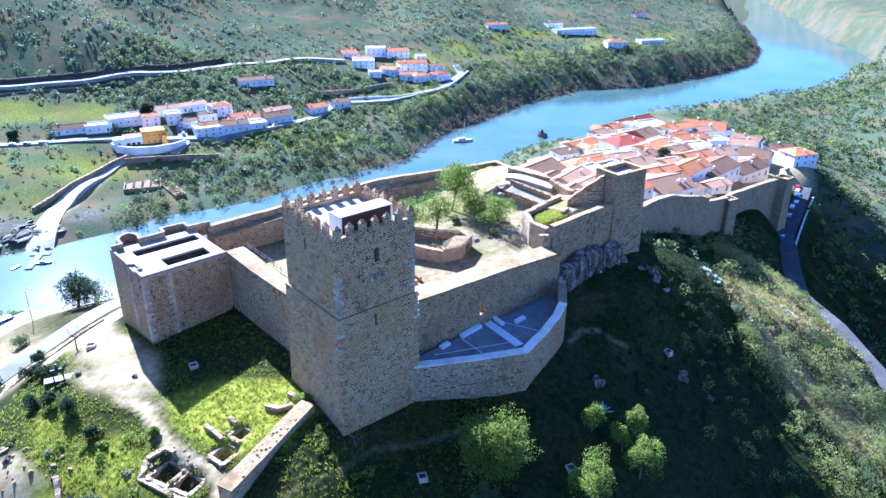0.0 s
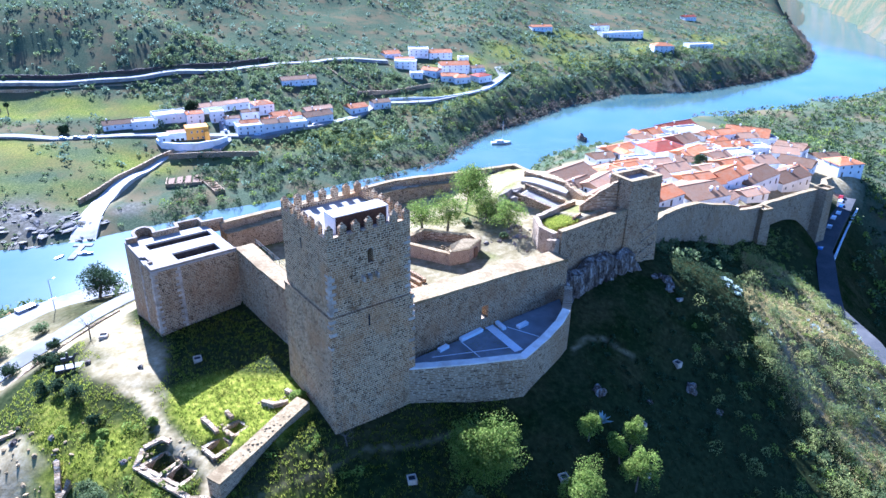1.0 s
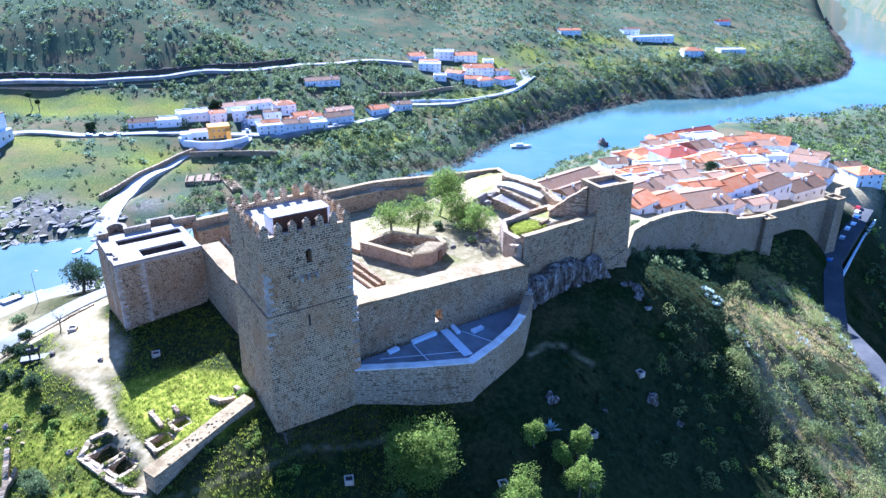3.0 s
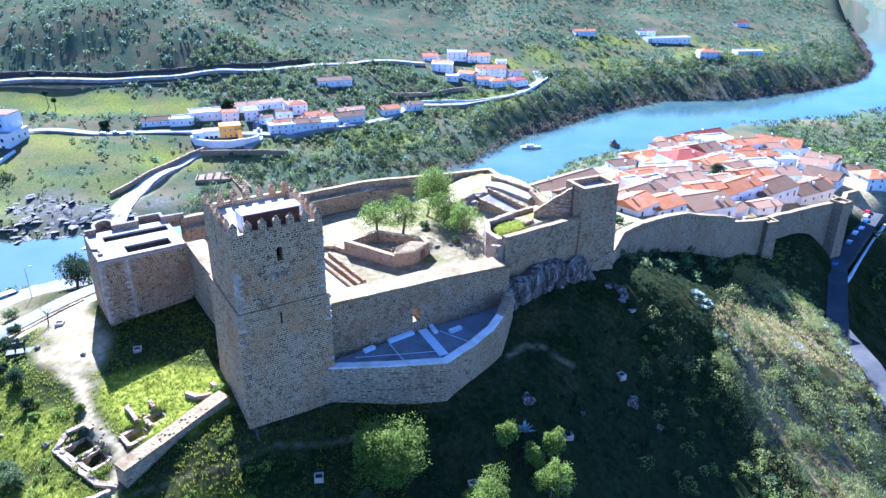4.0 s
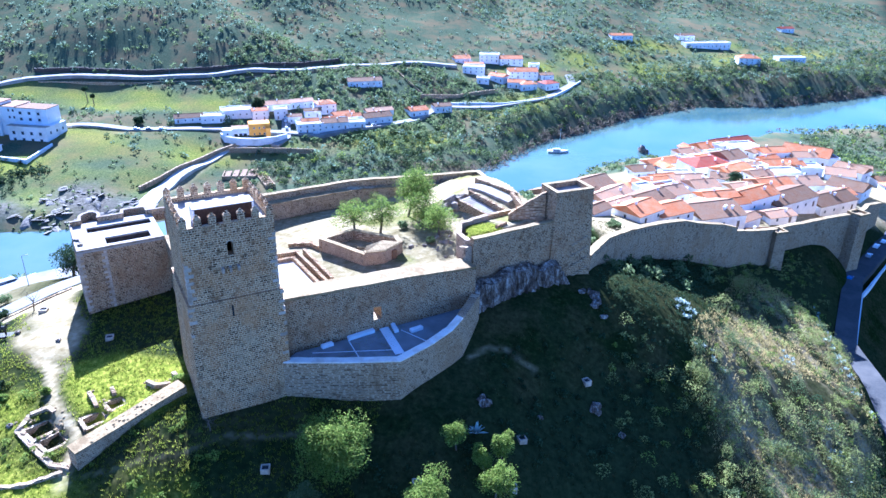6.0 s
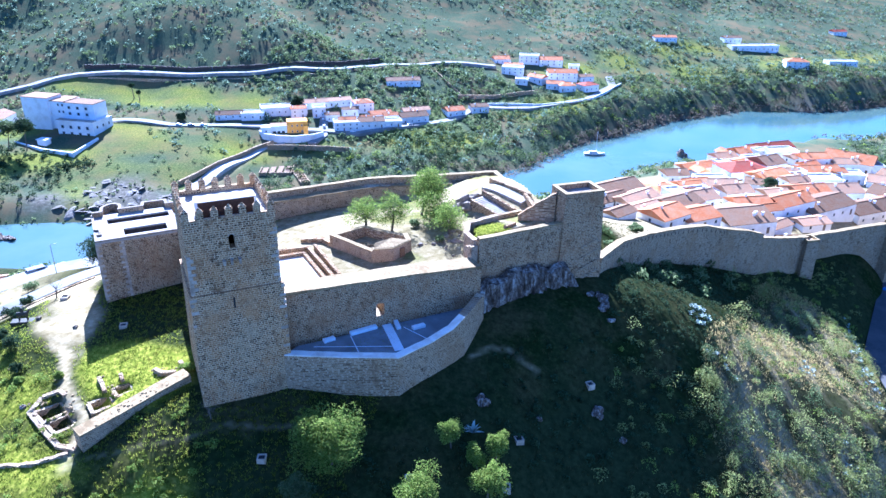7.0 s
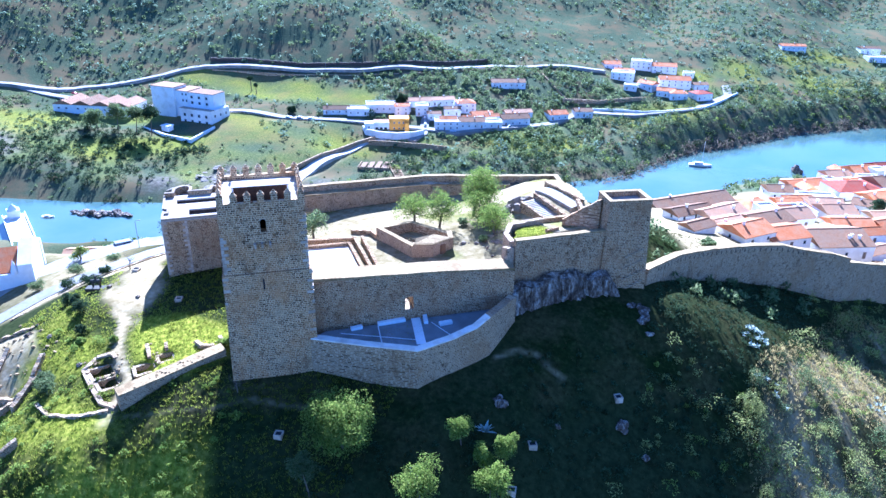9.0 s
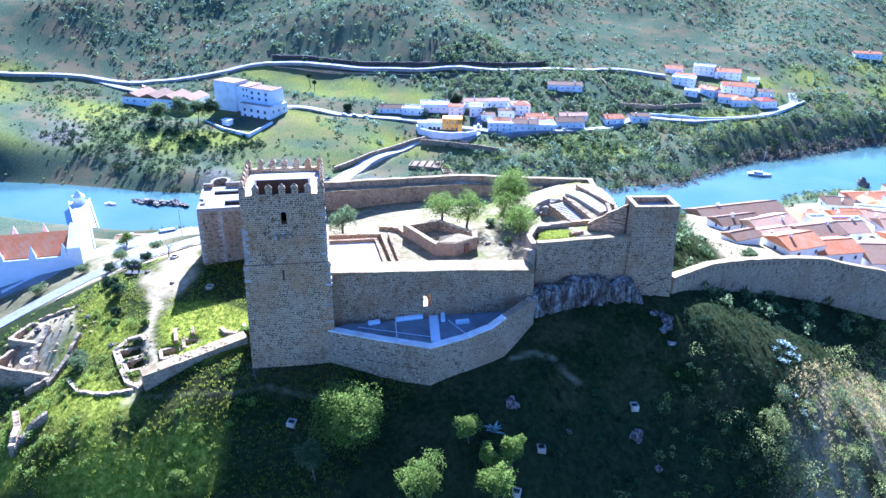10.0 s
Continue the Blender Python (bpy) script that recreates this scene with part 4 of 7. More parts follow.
curtain("parapet_walk", "lower inner walk along the river-side wall", [(-42.4, 116.0, 93.7), (-32.8, 125.6, 93.7), (-23.3, 134.8, 93.7), (-14.6, 143.4, 93.7), (2.2, 151.6, 93.9)], 1.1, 0.9, [84, 84, 84, 84, 86], "old_stone", cop=0.1)

# ---- apron below the curtain ----
apron = thing("apron_terrace", "low stone apron terrace with a paved floor below the curtain wall", "terrace", (8, 94, 80))
AP = [(-4.5, 85.2, 87.9), (4.2, 87.1, 88.1), (11.9, 89.3, 88.2), (15.3, 94.4, 88.5), (17.6, 98.0, 89.2), (18.8, 100.2, 90.3), (19.4, 104.5, 90.3), (19.8, 108.6, 90.2)]
part("wall", run_wall(bmesh.new(), AP, 0.7, 0.7, [70, 70, 70, 72, 74, 74, 76, 78], 0.05), MAT["old_stone"], apron)
part("coping", run_wall(bmesh.new(), [(x, y, z + 0.12) for x, y, z in AP[:6]], 0.6, 0.72, [z - 0.08 for _, _, z in AP[:6]], 0.04, 0.8), MAT["pale_coping"], apron, "broad pale rendered coping")
bm = bmesh.new()
prism(bm, [(-4.5, 86.0), (4.0, 87.8), (11.4, 90.0), (14.7, 94.8), (18.3, 100.6), (18.9, 104.4), (18.6, 109), (-4, 88)], 86, 87.5)
part("paved_floor", bm, MAT["concrete"], apron, "grey paved floor")

# ---- upper bailey and its tower ----
curtain("upper_bailey_wall", "high stone wall of the upper bailey above the cliff", [(17.8, 113.4, 98.2), (25.8, 120.6, 98.4), (32.2, 125.8, 98.8)], 0.2, 0.8, [78, 78, 78], cop=0.15)
tf = frame_pt((32.6, 128.2), 36.0)
small = thing("wall_tower", "small square stone tower open at the top", "tower", (32.6, 128.2, 86))
bm = bmesh.new()
tapered(bm, tf, 4.9, 3.4, 76, 3.9, 2.7, 101.6)
ring(bm, rect(tf, -3.9, -2.7, 3.9, 2.7), rect(tf, -3.2, -2.0, 3.2, 2.0), 101.6, 104)
part("wall", bm, MAT["wall_stone"], small)
# slanting ledges up the battered foot
for k in range(6):
    z = 83.6 + 2.1 * k
    grow = (101.6 - z) / 25.6
    bm = bmesh.new()
    obox(bm, (0, 0, -0.16), (5.0 - 0.25 * k, 0.5, 0.32), 0, 0.06)
    bmesh.ops.transform(bm, matrix=Matrix.Translation((*tf(1.4 + 0.7 * grow, -2.7 - 0.7 * grow - 0.02), z)) @ Matrix.Rotation(radians(36), 4, 'Z') @ Matrix.Rotation(radians(-24), 4, 'Y'), verts=bm.verts)
    part("ledge", bm, MAT["old_stone"], small)
bm = bmesh.new()
prism(bm, rect(tf, -3.3, -2.1, 3.3, 2.1), 101.6, 103.2)
part("floor", bm, MAT["render_floor"], small, "pale rendered floor")
bm = bmesh.new()
ring(bm, rect(tf, -3.95, -2.75, 3.95, 2.75), rect(tf, -3.15, -1.95, 3.15, 1.95), 104, 104.15)
part("coping", bm, MAT["coping"], small)

# ---- town wall ----
tw = curtain("town_wall", "tall curved stone town wall with pale top", [(37.5, 130, 90), (41, 148, 86.5), (46, 160, 84), (53, 172, 81.5), (60, 180.5, 79.8), (66, 187, 77), (71.5, 191.8, 75.5), (76, 197, 73)], 1.0, 0.6, [70, 68, 64, 60, 58, 56, 54, 54], "old_stone", cop=0.12)
TW = resample([(37.5, 130, 90), (41, 148, 86.5), (46, 160, 84), (53, 172, 81.5), (60, 180.5, 79.8), (66, 187, 77)], 1.7)
# no holes cut: each loophole is a dark box painting its inner shade
for (x, y, z), (x1, y1, _) in zip(TW[3:], TW[4:]):
    a = math.atan2(y1 - y, x1 - x)
    bm = bmesh.new()
    obox(bm, (x + math.sin(a) * 0.5, y - math.cos(a) * 0.5, z - 1.35), (0.22, 0.26, 0.75), math.degrees(a))
    part("loophole", bm, MAT["dark"], tw, "narrow dark loophole")

# ---- castle: smaller works ----
def low_wall(name, label, pts, th, height, mat_name="old_stone", rough=0.08, sink=1.2, cat="ruin wall"):
    """A free-standing wall that follows the ground along (x, y) points."""
    line = [(x, y, gz(x, y) + height) for x, y in pts]
    return tagged(part(name, run_wall(bmesh.new(), line, th / 2, th / 2, [z - height - sink for _, _, z in line], rough, 0.8), MAT[mat_name]), label, cat)


ret = thing("retaining_wall", "broad low stone retaining wall with a sandy top", "wall", (-22, 73, 79))
RW = [(-26.0, 65.5, 82.3), (-23.2, 71.0, 83.0), (-20.6, 76.2, 83.7), (-18.4, 80.4, 84.3)]
part("wall", run_wall(bmesh.new(), RW, 1.8, 0.4, [76, 76, 77, 78], 0.06), MAT["old_stone"], ret)
part("coping", run_wall(bmesh.new(), [(x, y, z + 0.1) for x, y, z in RW], 1.9, 0.44, [z - 0.1 for _, _, z in RW], 0.05), MAT["coping"], ret, "sandy worn top")


def loop_wall(name, label, c, ang, hu, hv, th, height, mat_name="old_stone"):
    f = frame_pt(c, ang)
    pts = [f(-hu, -hv), f(hu, -hv), f(hu, hv), f(-hu, hv)]
    t = thing(name, label, "ruin", (*c, gz(*c)))
    for a, b in zip(pts, pts[1:] + pts[:1]):
        z = sum(gz(*f(su * (hu + 1.3), sv * (hv + 1.3))) for su in (-1, 1) for sv in (-1, 1)) / 4 + height
        part("side", run_wall(bmesh.new(), [(*a, z), (*b, z)], th / 2, th / 2, [z - 3.5] * 2, 0.12, 0.6), MAT[mat_name], t)
    return t


for c, ang, hu, hv, _ in PITS:
    loop_wall("foundation_pit", "roofless stone foundation walls round a sunken pit", c, ang, hu + 0.3, hv + 0.3, 0.55, -0.15)
low_wall("rubble_wall", "thick rubble wall edging the excavated rooms", [(-39.0, 72.4), (-38.8, 69.6), (-34.2, 67.2), (-29.8, 65.2), (-27.0, 65.4)], 0.8, 0.3, rough=0.2)
low_wall("rubble_wall", "thick rubble wall edging the excavated rooms", [(-39.0, 72.4), (-37.0, 73.9), (-35.6, 73.4)], 0.7, 0.3, rough=0.2)
low_wall("ruin_wall", "low broken ruin wall in the grass", [(-32.6, 77.3), (-30.8, 76.0), (-29.6, 75.0)], 0.6, 0.5, rough=0.15)
low_wall("ruin_wall", "low broken ruin wall in the grass", [(-29.6, 78.6), (-28.4, 77.6)], 0.55, 0.5, rough=0.15)
low_wall("ruin_wall", "low broken ruin wall in the grass", [(-25.1, 80.9), (-23.2, 80.2), (-21.4, 81.2)], 0.6, 0.7, rough=0.15)
low_wall("ruin_wall", "low broken ruin wall in the grass", [(-22.4, 83.6), (-21.0, 82.6), (-20.2, 81.0)], 0.6, 0.6, rough=0.15)
low_wall("edge_wall", "rough stone edging below the path", [(-27.5, 64.5), (-31, 61.5), (-36, 60.5), (-41, 62)], 0.6, 0.4, rough=0.18)

# excavation at the hill's foot
dig = loop_wall("excavation", "excavated stone rooms with pale floors", (-57, 65.5), 20, 6, 4.0, 0.6, 0.1)
loop_wall("excavation", "excavated stone room with a pale floor", (-63, 70), 20, 4, 3.0, 0.6, 0.1)
bm = bmesh.new()
zw = gz(-57.5, 64.6)
ring(bm, [(-57.5 + 1.6 * math.cos(a), 64.6 + 1.6 * math.sin(a)) for a in np.linspace(0, 6.283, 20, endpoint=False)], [(-57.5 + 1.0 * math.cos(a), 64.6 + 1.0 * math.sin(a)) for a in np.linspace(0, 6.283, 20, endpoint=False)], zw - 1.5, zw + 0.5)
tagged(part("well_ring", bm, MAT["court_floor"]), "round pale stone basin among the excavated rooms", "well")
low_wall("ruin_wall", "broken wall of the excavated rooms", [(-66, 66), (-62, 63.5), (-58, 60.5)], 0.6, 0.7, rough=0.3)
low_wall("ruin_wall", "broken wall of the excavated rooms", [(-68, 73), (-64, 74.5), (-60, 76)], 0.6, 0.5, rough=0.3)
low_wall("ruin_wall", "broken wall of the excavated rooms", [(-52, 60), (-49, 63), (-47.5, 68)], 0.7, 0.9, rough=0.3)
low_wall("ruin_wall", "broken wall of the excavated rooms", [(-60, 70.5), (-57.5, 66), (-54.5, 62.5)], 0.7, 0.8, rough=0.2)
low_wall("ruin_wall", "broken wall of the excavated rooms", [(-50.5, 70.5), (-48, 66), (-46.8, 61.5)], 0.7, 1.1, rough=0.2)
low_wall("ruin_wall", "tall broken wall below the slope", [(-45.5, 55), (-40.5, 52.5), (-37, 49.5)], 0.9, 1.8, rough=0.3)
low_wall("ruin_wall", "tall broken wall below the slope", [(-37, 49.5), (-37.5, 53), (-36.5, 55.5)], 0.7, 1.2, rough=0.3)

# roofless cistern house in the court
cis = thing("roofless_house", "low roofless stone house ruin with tawny coping in the courtyard", "ruin", (-3, 116, 92))
CI = [(-11.0, 115.6), (-6.6, 121.6), (2.6, 119.9), (4.4, 117.2), (2.6, 112.6), (-0.6, 111.0)]
for k, (a, b) in enumerate(zip(CI, CI[1:] + CI[:1])):
    z = 93.9 if k in (0, 1, 5) else 94.3
    part("side", run_wall(bmesh.new(), [(*a, z), (*b, z)], 0.1, 0.75, [89] * 2, 0.06), MAT["red_brick"] if k > 2 else MAT["wall_stone"], cis)
    part("coping", run_wall(bmesh.new(), [(*a, z + 0.1), (*b, z + 0.1)], 0.14, 0.8, [z - 0.05] * 2, 0.04), MAT["coping"], cis)
bm = bmesh.new()
prism(bm, [(4.3, 117.0), (2.6, 112.8), (-0.4, 111.2), (-0.8, 112.6), (1.2, 115.6)], 94.0, [94.5, 94.5, 94.5, 95.0, 95.0])
part("vault_roof", bm, MAT["coping"], cis, "tawny rendered vault over one end")
bm = bmesh.new()
prism(bm, rect(frame_pt((3.72, 114.6), 65), -0.5, -0.15, 0.5, 0.3), 92.0, 93.8)
part("door", bm, MAT["roof_brown"], cis, "brown wooden door")
# parallel low walls over the pale court floor
bm = bmesh.new()
prism(bm, [(-5.6, 101.6), (-14.0, 110.2), (-24.5, 101.6), (-20, 96), (-10, 93)], 89, 91.55)
tagged(part("court_floor", bm, MAT["court_floor"]), "pale compacted floor of the excavated court", "floor", kind="structure")
for pts in ([(-5.3, 101.9), (-14.0, 110.6), (-19.3, 106.1), (-25.0, 101.4)], [(-4.9, 103.6), (-14.5, 113.2), (-21.2, 107.9), (-26.5, 103.4)], [(-4.3, 104.8), (-13.6, 114.4)]):
    tagged(part("foundation_strip", run_wall(bmesh.new(), [(x, y, 92.1) for x, y in pts], 0.28, 0.28, [90.3] * len(pts), 0.05, 1.0), MAT["wall_stone"]), "long low foundation wall strip round the court floor", "ruin wall", "foundation strips")
low_wall("ruin_wall", "low dark foundation wall in the court", [(-18, 117.5), (-13.5, 117.6), (-11.2, 116.0)], 0.7, 0.8, "wall_stone")
# ramp with steps and walls towards the upper gate
stair = thing("stone_stair", "broad flight of pale stone steps up the court", "stairs", (11, 134, 93))
f = frame_pt((18.9, 132.2), 152.0)
for k in range(14):
    bm = bmesh.new()
    prism(bm, rect(f, k * 0.54, -1.6, k * 0.54 + 0.58, 1.6), 92, 95.5 + k * 0.11)
    part("step", bm, MAT["render_floor"], stair)
def straight_wall(name, label, pts, th, drop=4.0):
    """A wall with a set straight top along (x, y, z) points."""
    tagged(part(name, run_wall(bmesh.new(), pts, th / 2, th / 2, [z - drop for _, _, z in pts], 0.05, 0.8), MAT["wall_stone"]), label, "wall")


straight_wall("stair_wall", "stone wall between the steps and the ramp", [(*f(-0.6, -2.1), 96.3), (*f(8.2, -2.1), 98.0)], 0.55)
straight_wall("stair_wall", "low stone wall along the foot of the steps", [(*f(0.2, 1.9), 95.9), (*f(7.6, 1.9), 97.2)], 0.45)
straight_wall("ramp_wall", "low stone wall along the outer edge of the ramp", [(22.2, 140.4, 97.4), (12.6, 144.8, 98.4)], 0.55)
low_wall("inner_wall", "stone wall between the ramp and the upper bailey", [(15.0, 122.4), (18.6, 127), (22.0, 131.0)], 0.6, 0.9, "wall_stone", cat="wall")
low_wall("inner_wall", "stone wall along the river-side ramp", [(21, 140), (24, 134.5), (27.5, 132.6)], 0.7, 1.0, "wall_stone", cat="wall")
# upper bailey
bw = thing("bailey_cross_wall", "stone cross wall above the courtyard with a broken end", "castle wall", (15, 119, 92))
part("wall", run_wall(bmesh.new(), [(17.4, 113.6, 97.8), (15.0, 116.6, 97.6), (14.2, 121.0, 97.7), (18.4, 126.0, 97.8)], 0.45, 0.45, [88] * 4, 0.12, 1.0), MAT["red_brick"], bw)
part("buttress", run_wall(bmesh.new(), [(17.6, 112.4, 96.9), (16.2, 113.6, 96.4)], 0.7, 0.7, [88] * 2, 0.3, 0.5), MAT["red_brick"], bw)
low_wall("lawn_wall", "low stone wall round a small pit in the lawn", [(20.9, 121.0), (23.0, 117.6), (24.4, 121.6)], 0.4, 0.7, "wall_stone", cat="wall")
low_wall("lawn_wall", "low stone wall round a small pit in the lawn", [(20.9, 121.0), (22.4, 123.4)], 0.4, 0.5, "wall_stone", cat="wall")
slope = thing("stepped_parapet", "stepped stone parapet rising to the wall tower", "castle wall", (25, 127, 97))
part("wall", run_wall(bmesh.new(), [(22.4, 125.6, 98.6), (25.6, 126.0, 101.0), (29.0, 126.2, 103.4)], 0.35, 0.35, [95] * 3, 0.18, 0.7), MAT["wall_stone"], slope)

# apron furnishings
def bench(c, size, rz, label):
    bm = bmesh.new()
    obox(bm, (*c, 87.5), size, rz, 0.04)
    tagged(part("stone_bench", bm, MAT["white_slab"]), label, "bench", "benches on the apron")


bench((0.0, 90.9), (1.9, 0.8, 0.5), 50, "low white rendered bench on the paved apron")
bench((4.0, 95.2), (4.6, 0.8, 0.55), 47, "long low white rendered bench on the paved apron")
bench((8.2, 99.0), (3.6, 0.7, 0.5), -57, "low white rendered bench beside the white strip")
bench((12.0, 99.0), (2.2, 0.8, 0.55), 46, "low white rendered bench on the paved apron")
bm = bmesh.new()
prism(bm, rect(frame_pt((8.4, 96.0), -55), -5.2, -0.75, 5.2, 0.75), 87.2, 87.56)
tagged(part("white_strip", bm, MAT["white_slab"]), "white strip across the apron to the doorway", "path", kind="structure")
for a, b in (((-1.5, 88.6), (10.2, 92.6)), ((2.5, 93.4), (5.6, 89.4)), ((9.6, 98.5), (14.5, 96.2))):
    d = math.degrees(math.atan2(b[1] - a[1], b[0] - a[0]))
    bm = bmesh.new()
    obox(bm, ((a[0] + b[0]) / 2, (a[1] + b[1]) / 2, 87.4), (math.dist(a, b), 0.14, 0.125), d)
    tagged(part("paving_line", bm, MAT["white_slab"]), "thin pale line set in the paving", "paving", kind="structure")


def planter(x, y, rz, s=1.25):
    z = gz(x, y)
    t = thing("stone_planter", "square white stone tree box with dark soil on the slope", "planter", (x, y, z), rz, "tree boxes on the slope")
    bm = bmesh.new()
    o, i = s / 2, s / 2 - 0.16
    ring(bm, [(-o, -o), (o, -o), (o, o), (-o, o)], [(-i, -i), (i, -i), (i, i), (-i, i)], -0.5, 0.55)
    part("box", bm, MAT["quoin"], t, world=False)
    bm = bmesh.new()
    obox(bm, (0, 0, 0.1), (2 * i, 2 * i, 0.25))
    part("soil", bm, MAT["dark"], t, "dark soil", world=False)


for x, y, rz in ((-2.6, 73.2, 20), (18.0, 77.1, 25), (30.8, 90.6, 35), (39.6, 107.2, 40), (-38.6, 90.6, 30), (-26.8, 66.9, 30), (30.6, 83.0, 15)):
    planter(x, y, rz)


# rocks
def rock_mesh(seed, squash=0.8, sub=3, mat_name="cliff"):
    bm = bmesh.new()
    bmesh.ops.create_icosphere(bm, subdivisions=sub, radius=1)
    for v in bm.verts:
        p = v.co * 1.3 + Vector((seed * 7.1, seed * 3.3, 0))
        k = 1 + 0.6 * noise.noise(p) + 0.55 * (0.4 - abs(noise.noise(p * 2.2))) + 0.3 * (0.4 - abs(noise.noise(p * 5))) + 0.1 * noise.noise(p * 11)
        v.co = Vector((v.co.x * k, v.co.y * k, v.co.z * k * squash))
    me = bpy.data.meshes.new("rock")
    bm.to_mesh(me)
    bm.free()
    me.materials.append(MAT[mat_name])
    return me


def cliff_mat():
    """Bedded grey rock: steep pale streaks over dark stone."""
    m, nt, b = nodes_of("cliff", 0.9, 0.08)
    st = noise_tex(nt, geo_pos(nt, (1.3, 1.3, 0.35)), 0.8, 8, 0.75)
    col = ramp(nt, st, [(0.36, (0.045, 0.036, 0.03)), (0.48, (0.15, 0.115, 0.085)), (0.54, (0.30, 0.25, 0.20)), (0.63, (0.60, 0.54, 0.45))])
    fine = noise_tex(nt, geo_pos(nt), 3.0, 6, 0.75)
    col = mix(nt, 1.0, col, ramp(nt, fine, [(0.3, (0.45, 0.45, 0.45)), (0.6, (1, 1, 1))]), 'MULTIPLY')
    nt.links.new(col, b.inputs["Base Color"])
    bump(nt, b, st, 1.0, 0.5)
    return m


MAT["cliff"] = cliff_mat()
MAT["bank_rock"] = mottled("bank_rock", (0.10, 0.09, 0.075), (0.34, 0.30, 0.25), 0.6, (0.16, 0.14, 0.09), 0.2, bmp=0.9, dist=0.3)
ROCK_MESHES = [rock_mesh(k, 0.7 + 0.15 * (k % 3)) for k in range(6)]
PALE_MESHES = [rock_mesh(k + 31, 0.7, 2, "cap_stone") for k in range(4)]
STONE_MESHES = [rock_mesh(k + 9, 0.6, 1, "coping") for k in range(5)]


def rock(x, y, s, z=None, label="grey weathered boulder on the slope", group="", st=(1, 1, 1), small=False):
    ob = new("rock", STONE_MESHES[random.randrange(5)] if small else ROCK_MESHES[random.randrange(6)])
    z = gz(x, y) if z is None else z
    ob.matrix_basis = pose(x, y, z + 0.1 * s, random.uniform(-20, 20), random.uniform(-20, 20), random.uniform(0, 360)) @ Matrix.Diagonal((s * st[0], s * st[1], s * st[2], 1))
    return tagged(ob, label, "rock", group)


def cliff(name, label, pts, bottoms, tops, seed):
    """A ragged rock face along (x, y) points; it bulges outwards, to the right of the line."""
    line = resample([(*p, b, t) for p, b, t in zip(pts, bottoms, tops)], 0.45)
    base = offset_line(line, 0.0)
    out = offset_line(line, -1.0)
    bm = bmesh.new()
    rows = []
    for i, (p, q, l) in enumerate(zip(base, out, line)):
        n2 = Vector((q[0] - p[0], q[1] - p[1]))
        col = []
        top = l[3] + 1.4 * noise.noise(Vector((i * 0.14, seed, 0))) + 0.5 * noise.noise(Vector((i * 0.6, seed, 3)))
        for j in range(22):
            t = j / 21
            z = l[2] + (top - l[2]) * t
            c = Vector((i * 0.45, z * 0.5, seed))
            rib = abs(noise.noise(Vector((c.x * 0.75 + z * 0.12, z * 0.09, c.z))))
            crag = abs(noise.noise(Vector((c.x * 1.9 + z * 0.3, z * 0.3, c.z + 5))))
            d = 0.2 + 1.5 * (1 - t) ** 1.5 + 2.0 * (0.4 - rib) + 1.1 * (0.35 - crag) + 0.35 * noise.noise(c * 2.9)
            if j == 21:
                d = -0.6
            col.append(bm.verts.new((p[0] + n2.x * d, p[1] + n2.y * d, z)))
        rows.append(col)
    for a2, b2 in zip(rows, rows[1:]):
        for j in range(21):
            bm.faces.new((a2[j], b2[j], b2[j + 1], a2[j + 1]))
    return tagged(part(name, bm, MAT["cliff"]), label, "cliff")


cliff("cliff_face", "ragged dark grey rock cliff under the bailey wall", [(18.6, 110.2), (23, 115.2), (28, 119.8), (32.4, 123.2), (35.6, 124.6)], [80, 80, 81, 80, 79], [90.5, 91.6, 91.8, 90.5, 86], 4.0)
for k in range(8):
    rock(37.5 + 0.5 * k + random.uniform(-1, 1), 123.0 - 0.5 * k + random.uniform(-1, 1), random.uniform(0.4, 0.9), None, "jagged grey cliff rock under the wall tower", "cliff rocks", (1.3, 0.7, 0.7))
for k in range(26):
    u, v = random.random(), random.uniform(-1.5, 0.2)
    rock(-26.0 + 7.6 * u + v * 0.9, 65.5 + 14.9 * u - v * 0.45, random.uniform(0.08, 0.24), 82.35 + 2.0 * u, "tan rubble stone on the retaining wall", "rubble on the retaining wall", small=True)
for k in range(60):
    a = random.choice(((-39, 72.4, -29.8, 65.2), (-37, 73.9, -31, 70), (-32.6, 77.3, -28, 73.5), (-25, 81, -20.5, 81)))
    u = random.random()
    rock(a[0] + (a[2] - a[0]) * u + random.gauss(0, 0.7), a[1] + (a[3] - a[1]) * u + random.gauss(0, 0.7), random.uniform(0.1, 0.3), None, "tan rubble stone among the ruined foundations", "rubble in the ruins", small=True)
for x, y, s in ((24.3, 93.2, 0.9), (41.4, 103.5, 0.9), (33, 96, 0.4), (46, 101, 0.5), (-59, 74, 0.5), (-53.5, 74.5, 0.4), (-63, 70, 0.6), (-51, 71, 0.4), (-47, 88.6, 0.35), (-41, 70.5, 0.4)):
    rock(x, y, s)
for k in range(90):
    rock(-69 + random.uniform(0, 20), 58 + random.uniform(0, 20), random.uniform(0.12, 0.42), None, "pale rubble stone by the excavation", "rubble by the excavation", small=True)
# riverside rocks
BANK_MESHES = [rock_mesh(k + 20, 0.7, 2, "bank_rock") for k in range(4)]
for k in range(120):
    x, y = -262 + random.uniform(0, 70), 285 + random.uniform(0, 42)
    if to_line(np.array([x]), np.array([y]), RIVER)[0] > 1:
        rock(x, y, random.uniform(0.5, 1.9), None, "pale grey rock on the far river bank", "river bank rocks", (2.0, 1.1, 0.32)).data = BANK_MESHES[k % 4]
